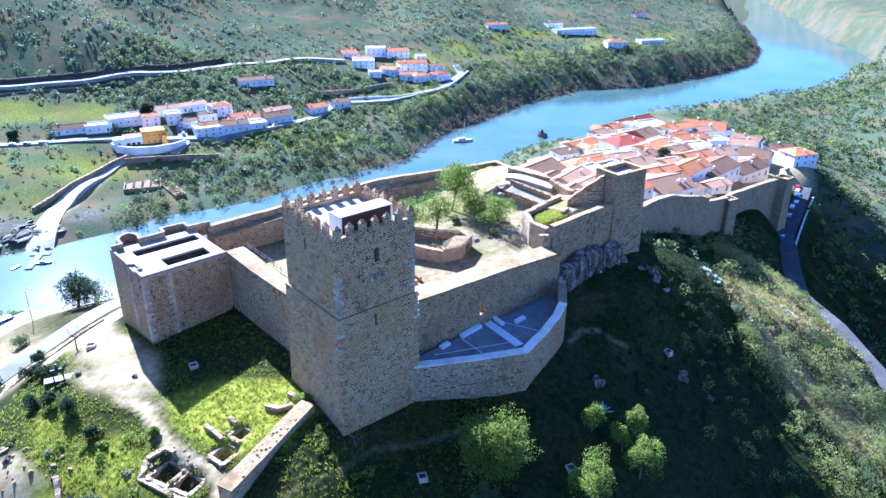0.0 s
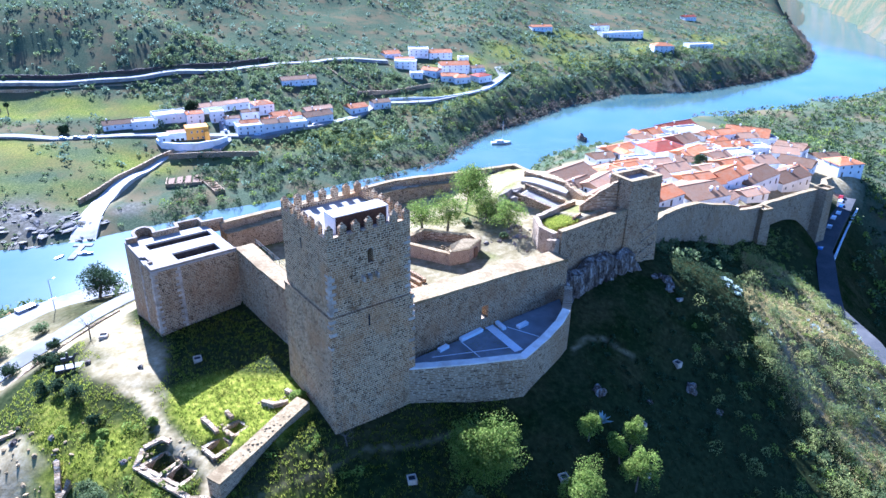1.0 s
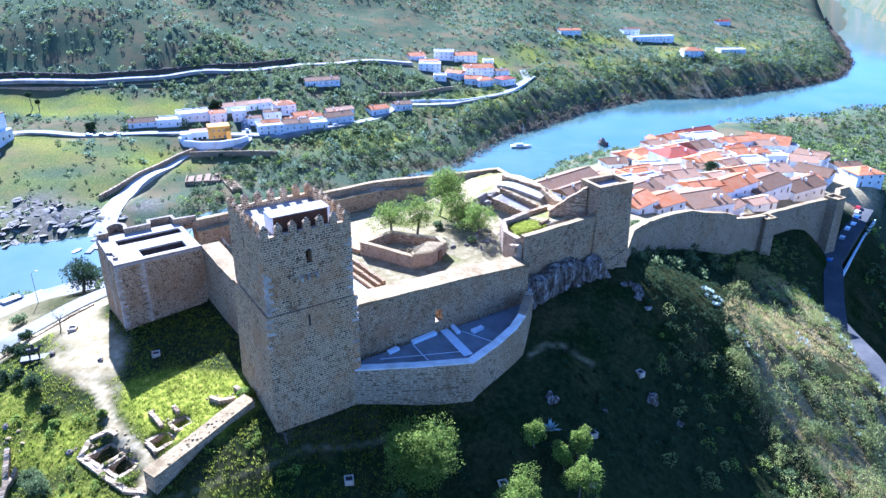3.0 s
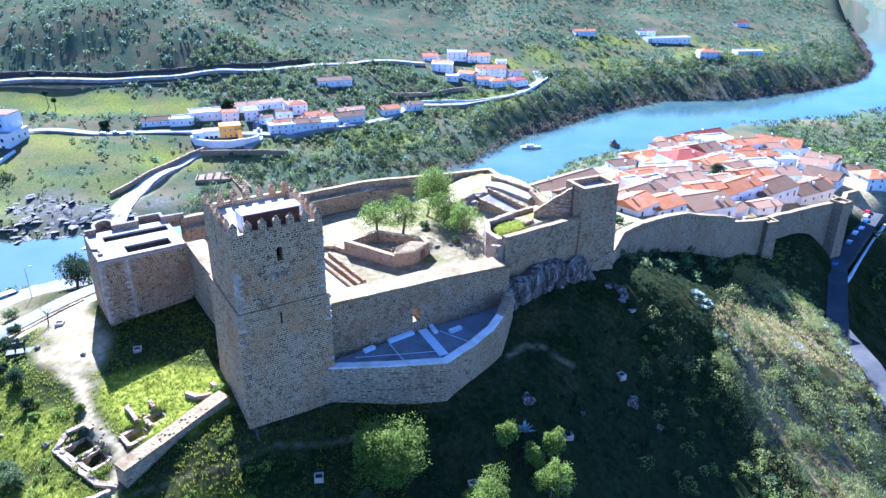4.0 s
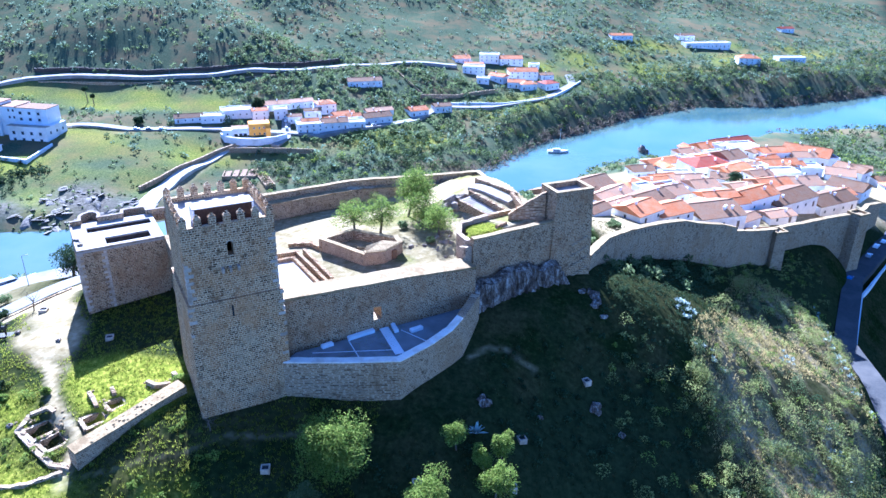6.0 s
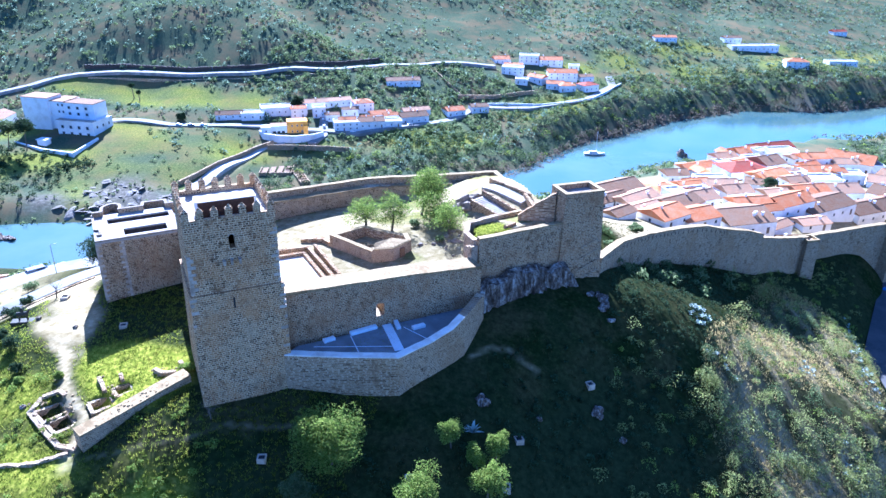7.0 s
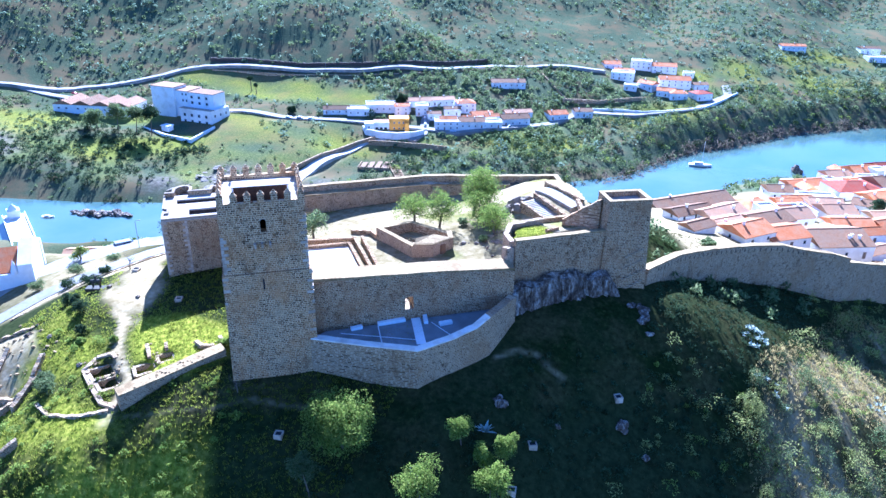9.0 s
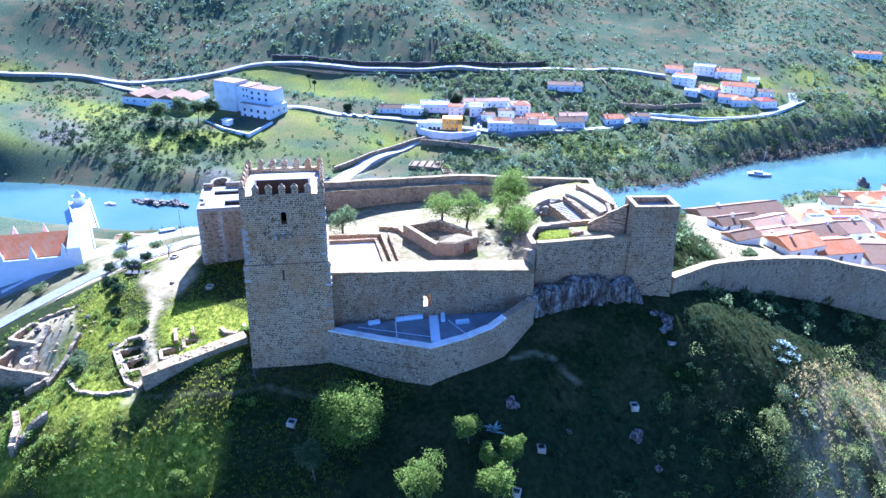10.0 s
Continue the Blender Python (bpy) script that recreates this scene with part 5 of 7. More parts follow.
for k in range(10):
    rock(-283 + k * 3.2 + random.uniform(-1, 1), 246 + k * 1.2 + random.uniform(-1, 1), random.uniform(1.4, 2.6), 0.2, "dark rock of a low river islet", "islet rocks", (1.5, 1, 0.6))
rock(-8 + 76, 521, 3.0, 0.6, "dark round rock standing in the river")

# ---- houses ----
def window_meshes():
    bm = bmesh.new()
    ring(bm, [(-0.55, 0), (0.55, 0), (0.55, 1.35), (-0.55, 1.35)], [(-0.42, 0.13), (0.42, 0.13), (0.42, 1.22), (-0.42, 1.22)], -0.06, 0.06)
    bmesh.ops.transform(bm, matrix=Matrix.Rotation(radians(90), 4, 'X'), verts=bm.verts)
    bmesh.ops.recalc_face_normals(bm, faces=bm.faces)
    fr = bpy.data.meshes.new("window")
    bm.to_mesh(fr)
    bm.free()
    fr.materials.append(MAT["window_frame"])
    bm = bmesh.new()
    obox(bm, (0, 0, 0.12), (0.86, 0.04, 1.12))
    obox(bm, (0, -0.03, 0.12), (0.05, 0.05, 1.12))
    pa = bpy.data.meshes.new("pane")
    bm.to_mesh(pa)
    bm.free()
    pa.materials.append(MAT["glass"])
    return fr, pa


MAT["window_frame"] = mottled("window_frame", (0.35, 0.38, 0.42), (0.45, 0.47, 0.5), 2, bmp=0.1)
MAT["door_paint"] = mottled("door_paint", (0.10, 0.10, 0.11), (0.22, 0.16, 0.1), 2, bmp=0.1, rnd=0.4)
WIN, PANE = window_meshes()


def add_window(parent, x, y, z, rz, sx=1.0, sz=1.0):
    w = new("window", WIN)
    w.parent = parent
    w.matrix_basis = pose(x, y, z, 0, 0, rz) @ Matrix.Diagonal((sx, 1, sz, 1))
    p = new("pane", PANE)
    p.parent = w


def roof_slabs(bm, L, W, rise, kind, ov=0.35, th=0.18):
    """Pitched roof above z = 0, ridge along x."""
    l, w = L / 2 + ov, W / 2 + ov
    drop = -rise * ov / (W / 2)
    r = max(0.2, l - w) if kind == "hip" else l
    for dz in (0,):
        low = [(-l, -w, drop), (l, -w, drop), (l, w, drop), (-l, w, drop)]
        top = [(-r, 0, rise), (r, 0, rise)]
    lo = [bm.verts.new(c) for c in low]
    tp = [bm.verts.new(c) for c in top]
    lo2 = [bm.verts.new((x, y, z - th)) for x, y, z in low]
    bm.faces.new((lo[0], lo[1], tp[1], tp[0])), bm.faces.new((lo[2], lo[3], tp[0], tp[1]))
    bm.faces.new((lo[1], lo[2], tp[1])), bm.faces.new((lo[3], lo[0], tp[0]))
    for i in range(4):
        j = (i + 1) % 4
        bm.faces.new((lo2[i], lo2[j], lo[j], lo[i]))
    bm.faces.new(lo2[::-1])
    return bm


COLOUR = {"orange": "orange clay tile", "red": "deep red clay tile", "brown": "weathered brown tile", "pale": "sun-bleached tile"}


def house(x, y, rz, L, W, kind, colour, h=None, label="", chimneys=1, wins=True, wall="whitewash", group="", base=None):
    h = h or random.choice((4.2, 4.8, 5.4, 6.0))
    z = gz(x, y) if base is None else base
    words = {"gable": "pitched", "hip": "hipped", "flat": "flat"}[kind]
    lab = label or ("whitewashed house with a flat parapet roof" if kind == "flat" else f"whitewashed house with a {words} {COLOUR[colour]} roof")
    t = thing("house", lab, "house", (x, y, z), rz, group)
    bm = bmesh.new()
    obox(bm, (0, 0, -5), (L, W, h + 5))
    rise = W / 2 * random.uniform(0.3, 0.4)
    if kind == "gable":
        a = [bm.verts.new((sx * L / 2, sy * W / 2, h)) for sx in (-1, 1) for sy in (-1, 1)]
        b = [bm.verts.new((sx * L / 2, 0, h + rise - 0.05)) for sx in (-1, 1)]
        bm.faces.new((a[0], a[1], b[0])), bm.faces.new((a[3], a[2], b[1]))
    part("wall", bm, MAT[wall], t, world=False)
    if kind == "flat":
        bm = bmesh.new()
        o = [(-L / 2 - .05, -W / 2 - .05), (L / 2 + .05, -W / 2 - .05), (L / 2 + .05, W / 2 + .05), (-L / 2 - .05, W / 2 + .05)]
        i = [(-L / 2 + .3, -W / 2 + .3), (L / 2 - .3, -W / 2 + .3), (L / 2 - .3, W / 2 - .3), (-L / 2 + .3, W / 2 - .3)]
        ring(bm, o, i, h - 0.1, h + 0.7)
        part("parapet", bm, MAT[wall], t, world=False)
        bm = bmesh.new()
        obox(bm, (0, 0, h), (L - 0.6, W - 0.6, 0.12))
        part("roof", bm, MAT["render_floor"], t, "pale flat roof", world=False)
    else:
        r = part("roof", roof_slabs(bmesh.new(), L, W, rise, kind), MAT["roof_" + colour], t, world=False)
        r.matrix_basis = Matrix.Translation((0, 0, h + 0.16))
        bm = bmesh.new()
        n = L - W * 0.9 if kind == "hip" else L
        obox(bm, (0, 0, h + rise + 0.06), (max(0.6, n), 0.3, 0.2), 0, 0.06)
        part("ridge_tiles", bm, MAT["roof_" + colour], t, world=False)
    for k in range(chimneys if kind != "flat" else 0):
        cx, cy = random.uniform(-0.35, 0.35) * L, random.uniform(-0.3, 0.1) * W
        zt = h + rise * (1 - abs(cy) / (W / 2))
        bm = bmesh.new()
        obox(bm, (cx, cy, zt - 0.4), (0.7, 0.55, 1.5), 0, 0.03)
        obox(bm, (cx, cy, zt + 1.1), (0.9, 0.7, 0.16))
        part("chimney", bm, MAT["whitewash"], t, "white rendered chimney", world=False)
    if wins:
        n = max(1, int(L / 4.4))
        rows = 2 if h > 5.2 else 1
        dk = random.randrange(n)
        for r in range(rows):
            for k in range(n):
                px = -L / 2 + L * (k + 0.5) / n
                if r == 0 and k == dk:
                    bm = bmesh.new()
                    obox(bm, (px, -W / 2, 0.0), (1.0, 0.12, 2.1))
                    part("door", bm, MAT["door_paint"], t, "dark wooden door", world=False)
                else:
                    add_window(t, px, -W / 2 - 0.02, 1.0 + 2.7 * r, 0, 0.85, 0.85)
        for sx in (-1, 1):
            add_window(t, sx * (L / 2 + 0.02), random.uniform(-1, 1), 1.1 + 2.7 * (rows - 1), 90, 0.9, 0.9)
    return t


# the white town below the castle: low walls under broad roofs
def town_house(x, y, rz, L, W, kind, colour, h=None, label="", chimneys=1, wins=True):
    return house(x, y, rz, L * 1.12, W * 1.22, kind, colour, (h or random.choice((4.2, 4.8, 5.4))) * 0.72, label, chimneys, wins)


town_house(74.5, 236, 31, 15, 13, "gable", "brown", 5.4, "large whitewashed house with a brown tiled roof and three chimneys", 3)
town_house(93.4, 268, 45, 15, 9, "gable", "orange", 6)
town_house(80, 259, 28, 12, 8, "gable", "orange", 5)
town_house(92.3, 288, 30, 9, 7, "gable", "pale")
town_house(105, 296, 30, 13, 13, "gable", "orange", 6, chimneys=2)
town_house(86.2, 346, 31, 18, 12, "hip", "red", 7, "large hall with a deep red hipped tile roof", 1)
town_house(72.5, 330, 19, 13, 6, "flat", "pale", 5)
town_house(50.5, 275, 42, 14, 11, "hip", "orange", 5)
town_house(57.6, 348.5, 25, 10, 8, "gable", "brown")
town_house(29.5, 259, 49, 29, 12, "gable", "brown", 3.4, "long whitewashed house with a grey-brown tiled roof")
town_house(68.5, 362, 38, 18, 8, "gable", "orange")
town_house(80.5, 376, 35, 10.5, 7, "gable", "pale")
town_house(98, 358, 40, 11, 11, "gable", "brown", 6)
town_house(95.5, 330, 45, 15, 9, "gable", "orange", 5)
town_house(106, 405, 36, 20, 9, "gable", "red", 6, "long house with a dark red tiled roof")
town_house(119, 351, 24, 16, 8, "gable", "orange")
town_house(142, 394, -20, 20, 13, "gable", "orange", 6.5, "large house with a broad orange tiled roof", 2)
town_house(133, 352, 10, 9, 7, "flat", "pale")
town_house(120, 312, 24, 13, 10, "gable", "pale", 6, chimneys=2)
town_house(143, 325, -32, 13, 11, "gable", "brown", 6)
town_house(158, 372, -40, 13, 8, "gable", "brown", 6)
town_house(164, 327, 20, 12, 9, "hip", "orange", 7.5, "tall white house with a hipped orange roof at the town gate")
town_house(172, 362, 13, 10, 11, "gable", "brown", 7)
town_house(150, 392, 12, 10, 9, "flat", "pale", 6)
town_house(166, 386, -10, 9, 8, "gable", "pale", 6)
town_house(106.5, 279, 45, 22, 11, "gable", "brown", 5.4, "long whitewashed house with a brown roof above the town wall", 2)
town_house(126, 294, 40, 19, 10, "gable", "brown", 5.4, "whitewashed row house with a weathered brown roof", 2)
town_house(86, 243, 48, 13, 5, "gable", "pale", 3.4, wins=False)
town_house(91, 238, 21, 7, 5, "gable", "brown", 3.2, wins=False)
town_house(100, 256, 32, 10, 6, "gable", "pale", 3.4)
town_house(89, 307, -7, 9, 7, "gable", "brown", 5)
town_house(62, 300, 30, 10, 7, "gable", "orange", 4.4)
town_house(74, 300, 20, 11, 8, "gable", "pale", 4.8)
town_house(104.5, 318, 29, 9, 7, "gable", "pale", 5)
town_house(12.8, 291, 30, 14, 10, "hip", "red", 4.6, "low house with a red hipped tile roof")
town_house(33, 233, 50, 13, 6, "gable", "brown", 3.4)
town_house(45, 224.5, 50, 9, 6, "gable", "pale", 3.6)
town_house(38, 213, 55, 8, 5, "gable", "brown", 3.0, chimneys=0, wins=False)
town_house(51, 219, 52, 11, 9, "gable", "orange", 4.4)
town_house(60, 226.5, 42, 12, 9, "gable", "orange", 4.2)
town_house(55, 238, 48, 13, 9, "gable", "brown", 4.6)
town_house(42, 236, 55, 14, 8, "gable", "pale", 4.2)
town_house(62, 252, 38, 11, 8, "gable", "pale", 4.8)
town_house(47, 312, 32, 13, 8, "gable", "pale", 4.6)
town_house(66, 318, 30, 9, 7, "gable", "orange", 4.6)
town_house(30, 310, 34, 12, 8, "gable", "brown", 4.2)
town_house(118, 334, 20, 11, 7, "flat", "pale", 5)
town_house(104, 340, 30, 9, 7, "gable", "pale", 5)
town_house(120, 372, 25, 13, 8, "gable", "orange", 5.5)
town_house(108, 384, 25, 12, 8, "flat", "pale", 5.5)
town_house(134, 374, 15, 11, 8, "gable", "pale", 5.5)
town_house(92, 390, 36, 13, 8, "gable", "orange", 5)
town_house(146, 350, -10, 11, 9, "gable", "pale", 5.5)
town_house(136, 312, 36, 9, 7, "gable", "orange", 5)
town_house(77, 281, 30, 10, 8, "gable", "pale", 5)
town_house(64, 272, 35, 10, 8, "flat", "pale", 4.5)

# white yards, sheds and lean-tos between the houses
for k in range(46):
    t = random.random()
    x, y = 50 + 95 * random.random() ** 0.9, 232 + 165 * t
    if not (20 + 0.28 * (y - 230) < x < 75 + 0.48 * (y - 230)):
        continue
    town_house(x, y, random.choice((28, 34, 40, -55)), random.uniform(5, 9), random.uniform(4, 6.5), random.choice(("gable", "flat", "gable", "gable")), random.choice(("orange", "pale", "orange", "brown")), random.uniform(3.2, 5.4), chimneys=random.choice((0, 1)))
# town wall below the gate, with its bastions
curtain("gate_wall", "stone retaining wall of the lower town with bastions", [(76, 197, 72), (83, 211, 67), (93, 226, 62.6), (100, 238, 59.8), (107, 244, 59.3), (116, 251, 59.4), (126, 257, 59.6), (131, 267, 58), (137, 282, 54.5), (146, 296, 51.2)], 1.0, 0.6, [52, 46, 40, 38, 36, 35, 34, 34, 36, 38], "old_stone", cop=0.12)
for x, y, rz, s, zt in ((94, 225.5, 30, 4.2, 62.0), (125.5, 255.5, 40, 5.0, 59.8)):
    g = frame_pt((x, y), rz)
    t = thing("wall_bastion", "square projecting stone bastion of the town wall", "tower", (x, y, zt - 14))
    bm = bmesh.new()
    tapered(bm, g, s / 2 + 0.5, s / 2 + 0.5, zt - 24, s / 2, s / 2, zt)
    part("body", bm, MAT["old_stone"], t)
    bm = bmesh.new()
    ring(bm, rect(g, -s / 2 - .05, -s / 2 - .05, s / 2 + .05, s / 2 + .05), rect(g, -s / 2 + .5, -s / 2 + .5, s / 2 - .5, s / 2 - .5), zt, zt + 0.7)
    part("parapet", bm, MAT["coping"], t)


# ---- roads ----
def road(name, label, pts, w, mat_name="asphalt", lift=0.12, step=3.0, end=None):
    """A strip that lies on the ground along (x, y) points, w wide, widening or narrowing to end."""
    line = resample(pts, step)
    half = [(w + ((end or w) - w) * k / (len(line) - 1)) / 2 for k in range(len(line))]
    le, ri = ([(p[0] + (q[0] - p[0]) * d, p[1] + (q[1] - p[1]) * d) for p, q, d in zip(line, offset_line(line, side), half)] for side in (1.0, -1.0))
    bm = bmesh.new()
    rows = []
    raw = np.array([max(gz(*a), gz(*b), gz(p[0], p[1])) for a, b, p in zip(le, ri, line)])
    k = min(9, len(raw) // 2 * 2 - 1)
    if w > 5:
        raw = np.convolve(np.pad(raw, k // 2, mode="edge"), np.ones(k) / k, "valid")
    for (x0, y0), (x1, y1), z in zip(le, ri, raw + lift):
        rows.append([bm.verts.new(c) for c in ((x0, y0, z), (x1, y1, z), (x1, y1, z - 2.5), (x0, y0, z - 2.5))])
    for p, q in zip(rows, rows[1:]):
        for k in range(4):
            bm.faces.new((p[k], p[(k + 1) % 4], q[(k + 1) % 4], q[k]))
    bm.faces.new(rows[0]), bm.faces.new(rows[-1][::-1])
    return tagged(part(name, bm, MAT[mat_name]), label, "road", kind="structure")


MAT["pale_road"] = mottled("pale_road", (0.22, 0.21, 0.195), (0.33, 0.315, 0.29), 0.8, (0.19, 0.18, 0.165), 0.12, bmp=0.08)
MAT["pale_lane"] = mottled("pale_lane", (0.40, 0.375, 0.33), (0.52, 0.49, 0.44), 0.8, (0.34, 0.30, 0.25), 0.12, bmp=0.08)
road("road", "asphalt lane climbing to the town gate", [(106, 120), (112, 150), (114, 182), (113, 203), (116, 213), (126, 246), (137, 266), (150, 288), (159, 304)], 6.0)
low_wall("road_parapet", "low whitewashed parapet wall along the lane", [(110.5, 125), (116, 152), (117.8, 182), (116.8, 203), (119.6, 212), (129.6, 244.5), (140.6, 264), (153.5, 286), (163, 302)], 0.6, 1.1, "whitewash", 0.02, 3.0, "wall")
road("far_road", "pale country road on a terrace along the far hillside", [(-640, 200), (-560, 255), (-508, 316), (-485, 356), (-452, 384), (-435, 414), (-411, 438), (-404, 452), (-390, 464), (-362, 476), (-312, 491), (-267, 509), (-225, 533), (-204, 548), (-181, 590), (-131, 610), (-95, 632)], 7, "pale_road", 0.7)
road("street", "pale street on the far bank past the white houses", [(-480, 360), (-430, 372), (-380, 392), (-318, 402), (-270, 409), (-245, 422), (-215, 434), (-188, 440), (-172, 446), (-150, 452), (-128, 474), (-100, 510), (-88, 545), (-50, 556), (-8, 590), (8, 640), (2, 668)], 6.5, "pale_road", 0.4)
road("street", "pale street down through the white houses", [(-186, 476), (-178, 456), (-170, 438), (-172, 424)], 6, "pale_road", 0.5)
road("slipway", "broad pale slipway lane widening down to the landing", [(-190, 420), (-199, 408), (-203.5, 383), (-205.5, 358), (-205, 342), (-201, 324), (-196, 306), (-193, 299)], 2.6, "pale_lane", 0.25, 3.0, 13)
road("ramp", "pale rendered ramp along the inner side of the river wall", [(21.4, 138.2), (17, 140.0), (12.4, 142.2)], 3.0, "render_floor", 0.12, 1.0)
road("street", "pale street below the castle on the river side", [(-112, 66), (-96, 90), (-92, 104), (-86, 117), (-78, 128), (-66, 138)], 6, "pale_road", 0.2)
road("street", "pale lane above the parking terrace", [(-84, 70), (-76, 88), (-70, 100), (-65, 112), (-61, 124)], 3.6, "pale_road", 0.15)
low_wall("street_wall", "low white wall along the castle street", [(-100, 82), (-96, 98), (-92, 110), (-86, 122), (-76, 133)], 0.4, 0.9, "whitewash", 0.02, 2.0, "wall")
low_wall("lane_wall", "low stone edging of the lane below the terrace", [(-74, 80), (-68, 93), (-64.5, 104), (-62, 110)], 0.4, 0.35, "old_stone", 0.05, 1.0, "wall")
low_wall("river_road_wall", "white retaining wall curving below the upper hamlet", [(-86, 551), (-60, 560), (-45, 563), (-20, 578), (-4, 592), (6, 622), (14, 652)], 0.6, 1.6, "whitewash", 0.03, 3.0, "wall")
low_wall("garden_wall", "dark stone garden terrace wall in the hamlet", [(-106, 552), (-80, 566), (-62, 580), (-49, 590)], 0.8, 3.2, "old_stone", 0.1, 3.0, "wall")
low_wall("garden_wall", "pale garden wall down the slope", [(-136, 588), (-120, 570), (-104, 556)], 0.6, 1.8, "old_stone", 0.05, 3.0, "wall")
low_wall("terrace_wall", "stone terrace wall below the white houses", [(-196, 408), (-181, 414), (-160, 420), (-144, 424)], 0.7, 3.4, "old_stone", 0.1, 3.0, "wall")
low_wall("terrace_wall", "stone wall under the far road", [(-380, 462), (-312, 483), (-267, 502), (-222, 524), (-197, 550), (-174, 586)], 0.8, 1.0, "old_stone", 0.1, 4.0, "wall")
low_wall("rock_cutting", "dark rock cutting above the far road", [(-392, 474), (-364, 485), (-314, 498), (-270, 516), (-230, 540), (-210, 556), (-190, 596)], 1.6, 2.6, "dark_stone_and_shade", 0.5, 4.0, "cutting")
low_wall("path_wall", "dark stone wall beside the path to the landing", [(-215, 338), (-212, 352), (-208.5, 370), (-206.5, 388), (-202.5, 404), (-196, 416)], 1.2, 2.6, "old_stone", 0.1, 2.0, "wall")

# ---- far hamlet ----
G2 = "white houses on the far bank"


def row_house(ax, ay, L, ang, d, kind, colour, h, **kw):
    """House from its near left base corner."""
    ca, sa = math.cos(radians(ang)), math.sin(radians(ang))
    return house(ax + ca * L / 2 - sa * d / 2, ay + sa * L / 2 + ca * d / 2, ang, L * 1.05, d * 1.2, kind, colour, h * 0.78, **kw)


for x, y, rz, L, W, kind, colour, h in ((-200, 461, 34, 11, 8, "gable", "orange", 6.5), (-187, 468, 30, 9, 8, "flat", "pale", 6.5), (-176, 466, 34, 10, 7, "gable", "brown", 4.5), (-163, 463, 30, 12, 7, "gable", "orange", 5.0),
                                       (-150, 470, 38, 10, 7, "gable", "orange", 4.8), (-139, 486, 42, 11, 7, "gable", "orange", 4.2), (-168, 480, 30, 12, 7, "gable", "brown", 4.5), (-128, 500, 50, 9, 7, "gable", "orange", 4.2)):
    house(x, y, rz, L, W, kind, colour, h, "small white village house with a tiled roof")
row_house(-248, 431, 18, 32, 8, "gable", "brown", 4.0, label="long low white house with a dark brown roof")
row_house(-232, 438, 15, 28, 9, "flat", "pale", 5.0)
row_house(-222, 449, 14, 36, 11, "flat", "pale", 5.5)
row_house(-210, 457, 17, 36, 11, "flat", "pale", 5.5)
row_house(-201, 472, 18, 35, 8, "gable", "pale", 4.6)
row_house(-186, 483, 17, 40, 8, "gable", "pale", 5.0)
row_house(-166, 449, 17, 30, 10, "flat", "pale", 7.0, label="two-storey white house with a blue base band")
row_house(-151, 458, 17, 30, 9, "gable", "brown", 6.0)
row_house(-138, 466, 14, 30, 8, "flat", "pale", 4.5)
row_house(-165, 484, 13, 38, 10, "hip", "orange", 8.0, label="two-storey white house with a hipped orange roof")
row_house(-150, 478, 15, 38, 9, "gable", "orange", 5.0)
row_house(-129, 484, 20, 40, 10, "gable", "brown", 6.0, label="white house with a pitched orange-brown roof")
row_house(-133, 500, 20, 38, 8, "gable", "pale", 4.5)
row_house(-104, 516, 14, 40, 10, "gable", "orange", 5.0)
row_house(-89, 531, 13, 30, 9, "gable", "brown", 5.0)
row_house(-162, 542, 26, 30, 9, "gable", "brown", 5.0, label="long white farmhouse with a grey-brown roof")
row_house(-99, 650, 14, 30, 10, "gable", "orange", 5.0)
row_house(-86, 622, 18, 8, 10, "flat", "pale", 7.0)
row_house(-88, 640, 16, 12, 9, "gable", "orange", 5.0)
row_house(-79, 664, 17, 9, 10, "flat", "pale", 8.0, label="tall plain white house with a flat roof")
row_house(-60, 664, 20, 18, 10, "gable", "orange", 7.0)
row_house(-46, 630, 24, 18, 11, "gable", "orange", 7.0)
row_house(-62, 616, 14, -20, 9, "gable", "orange", 5.5)
row_house(-44, 606, 14, 10, 9, "gable", "orange", 5.5)
row_house(-32, 602, 13, 25, 9, "hip", "orange", 6.0)
row_house(-13, 610, 14, 45, 10, "hip", "red", 6.0)
row_house(-34, 668, 9, 9, 7, "flat", "pale", 4.0)
row_house(-70, 602, 10, 10, 8, "flat", "pale", 4.5)
row_house(-20, 640, 12, 30, 8, "gable", "brown", 5.0)
row_house(116, 826, 50, 25, 10, "flat", "pale", 6.0, label="long white farm building with a flat roof")
row_house(108, 849, 18, 22, 9, "gable", "brown", 6.0)
row_house(162, 771, 20, 8, 12, "hip", "orange", 7.5, label="two-storey villa with a hipped orange roof")
row_house(208, 815, 28, 20, 10, "flat", "pale", 5.0)
row_house(243, 1004, 17, 25, 9, "gable", "red", 5.0)
row_house(37, 802, 22, 20, 9, "gable", "orange", 5.0)

# ochre house on its white bastion
oc = thing("ochre_house", "ochre and white terraced house behind a curved white wall", "house", (-195, 432, 14), 30)
bm = bmesh.new()
obox(bm, (8, 5, -4), (14, 10, 12.5))
obox(bm, (13.5, -1.5, -4), (3, 4, 10))
part("ochre_wing", bm, MAT["ochre"], oc, "bright ochre rendered wing", world=False)
bm = bmesh.new()
obox(bm, (-4.5, 5, -4), (11, 8, 9.5))
for k in range(4):
    obox(bm, (-9 + k * 3.0, 0.6, 0), (0.5, 0.5, 5.6))
obox(bm, (-4.5, 0.6, 5.4), (11, 0.7, 0.5))
obox(bm, (-4.5, 0.6, 2.4), (11, 0.4, 0.9))
part("white_wing", bm, MAT["whitewash"], oc, "white wing with a pillared gallery", world=False)
bm = bmesh.new()
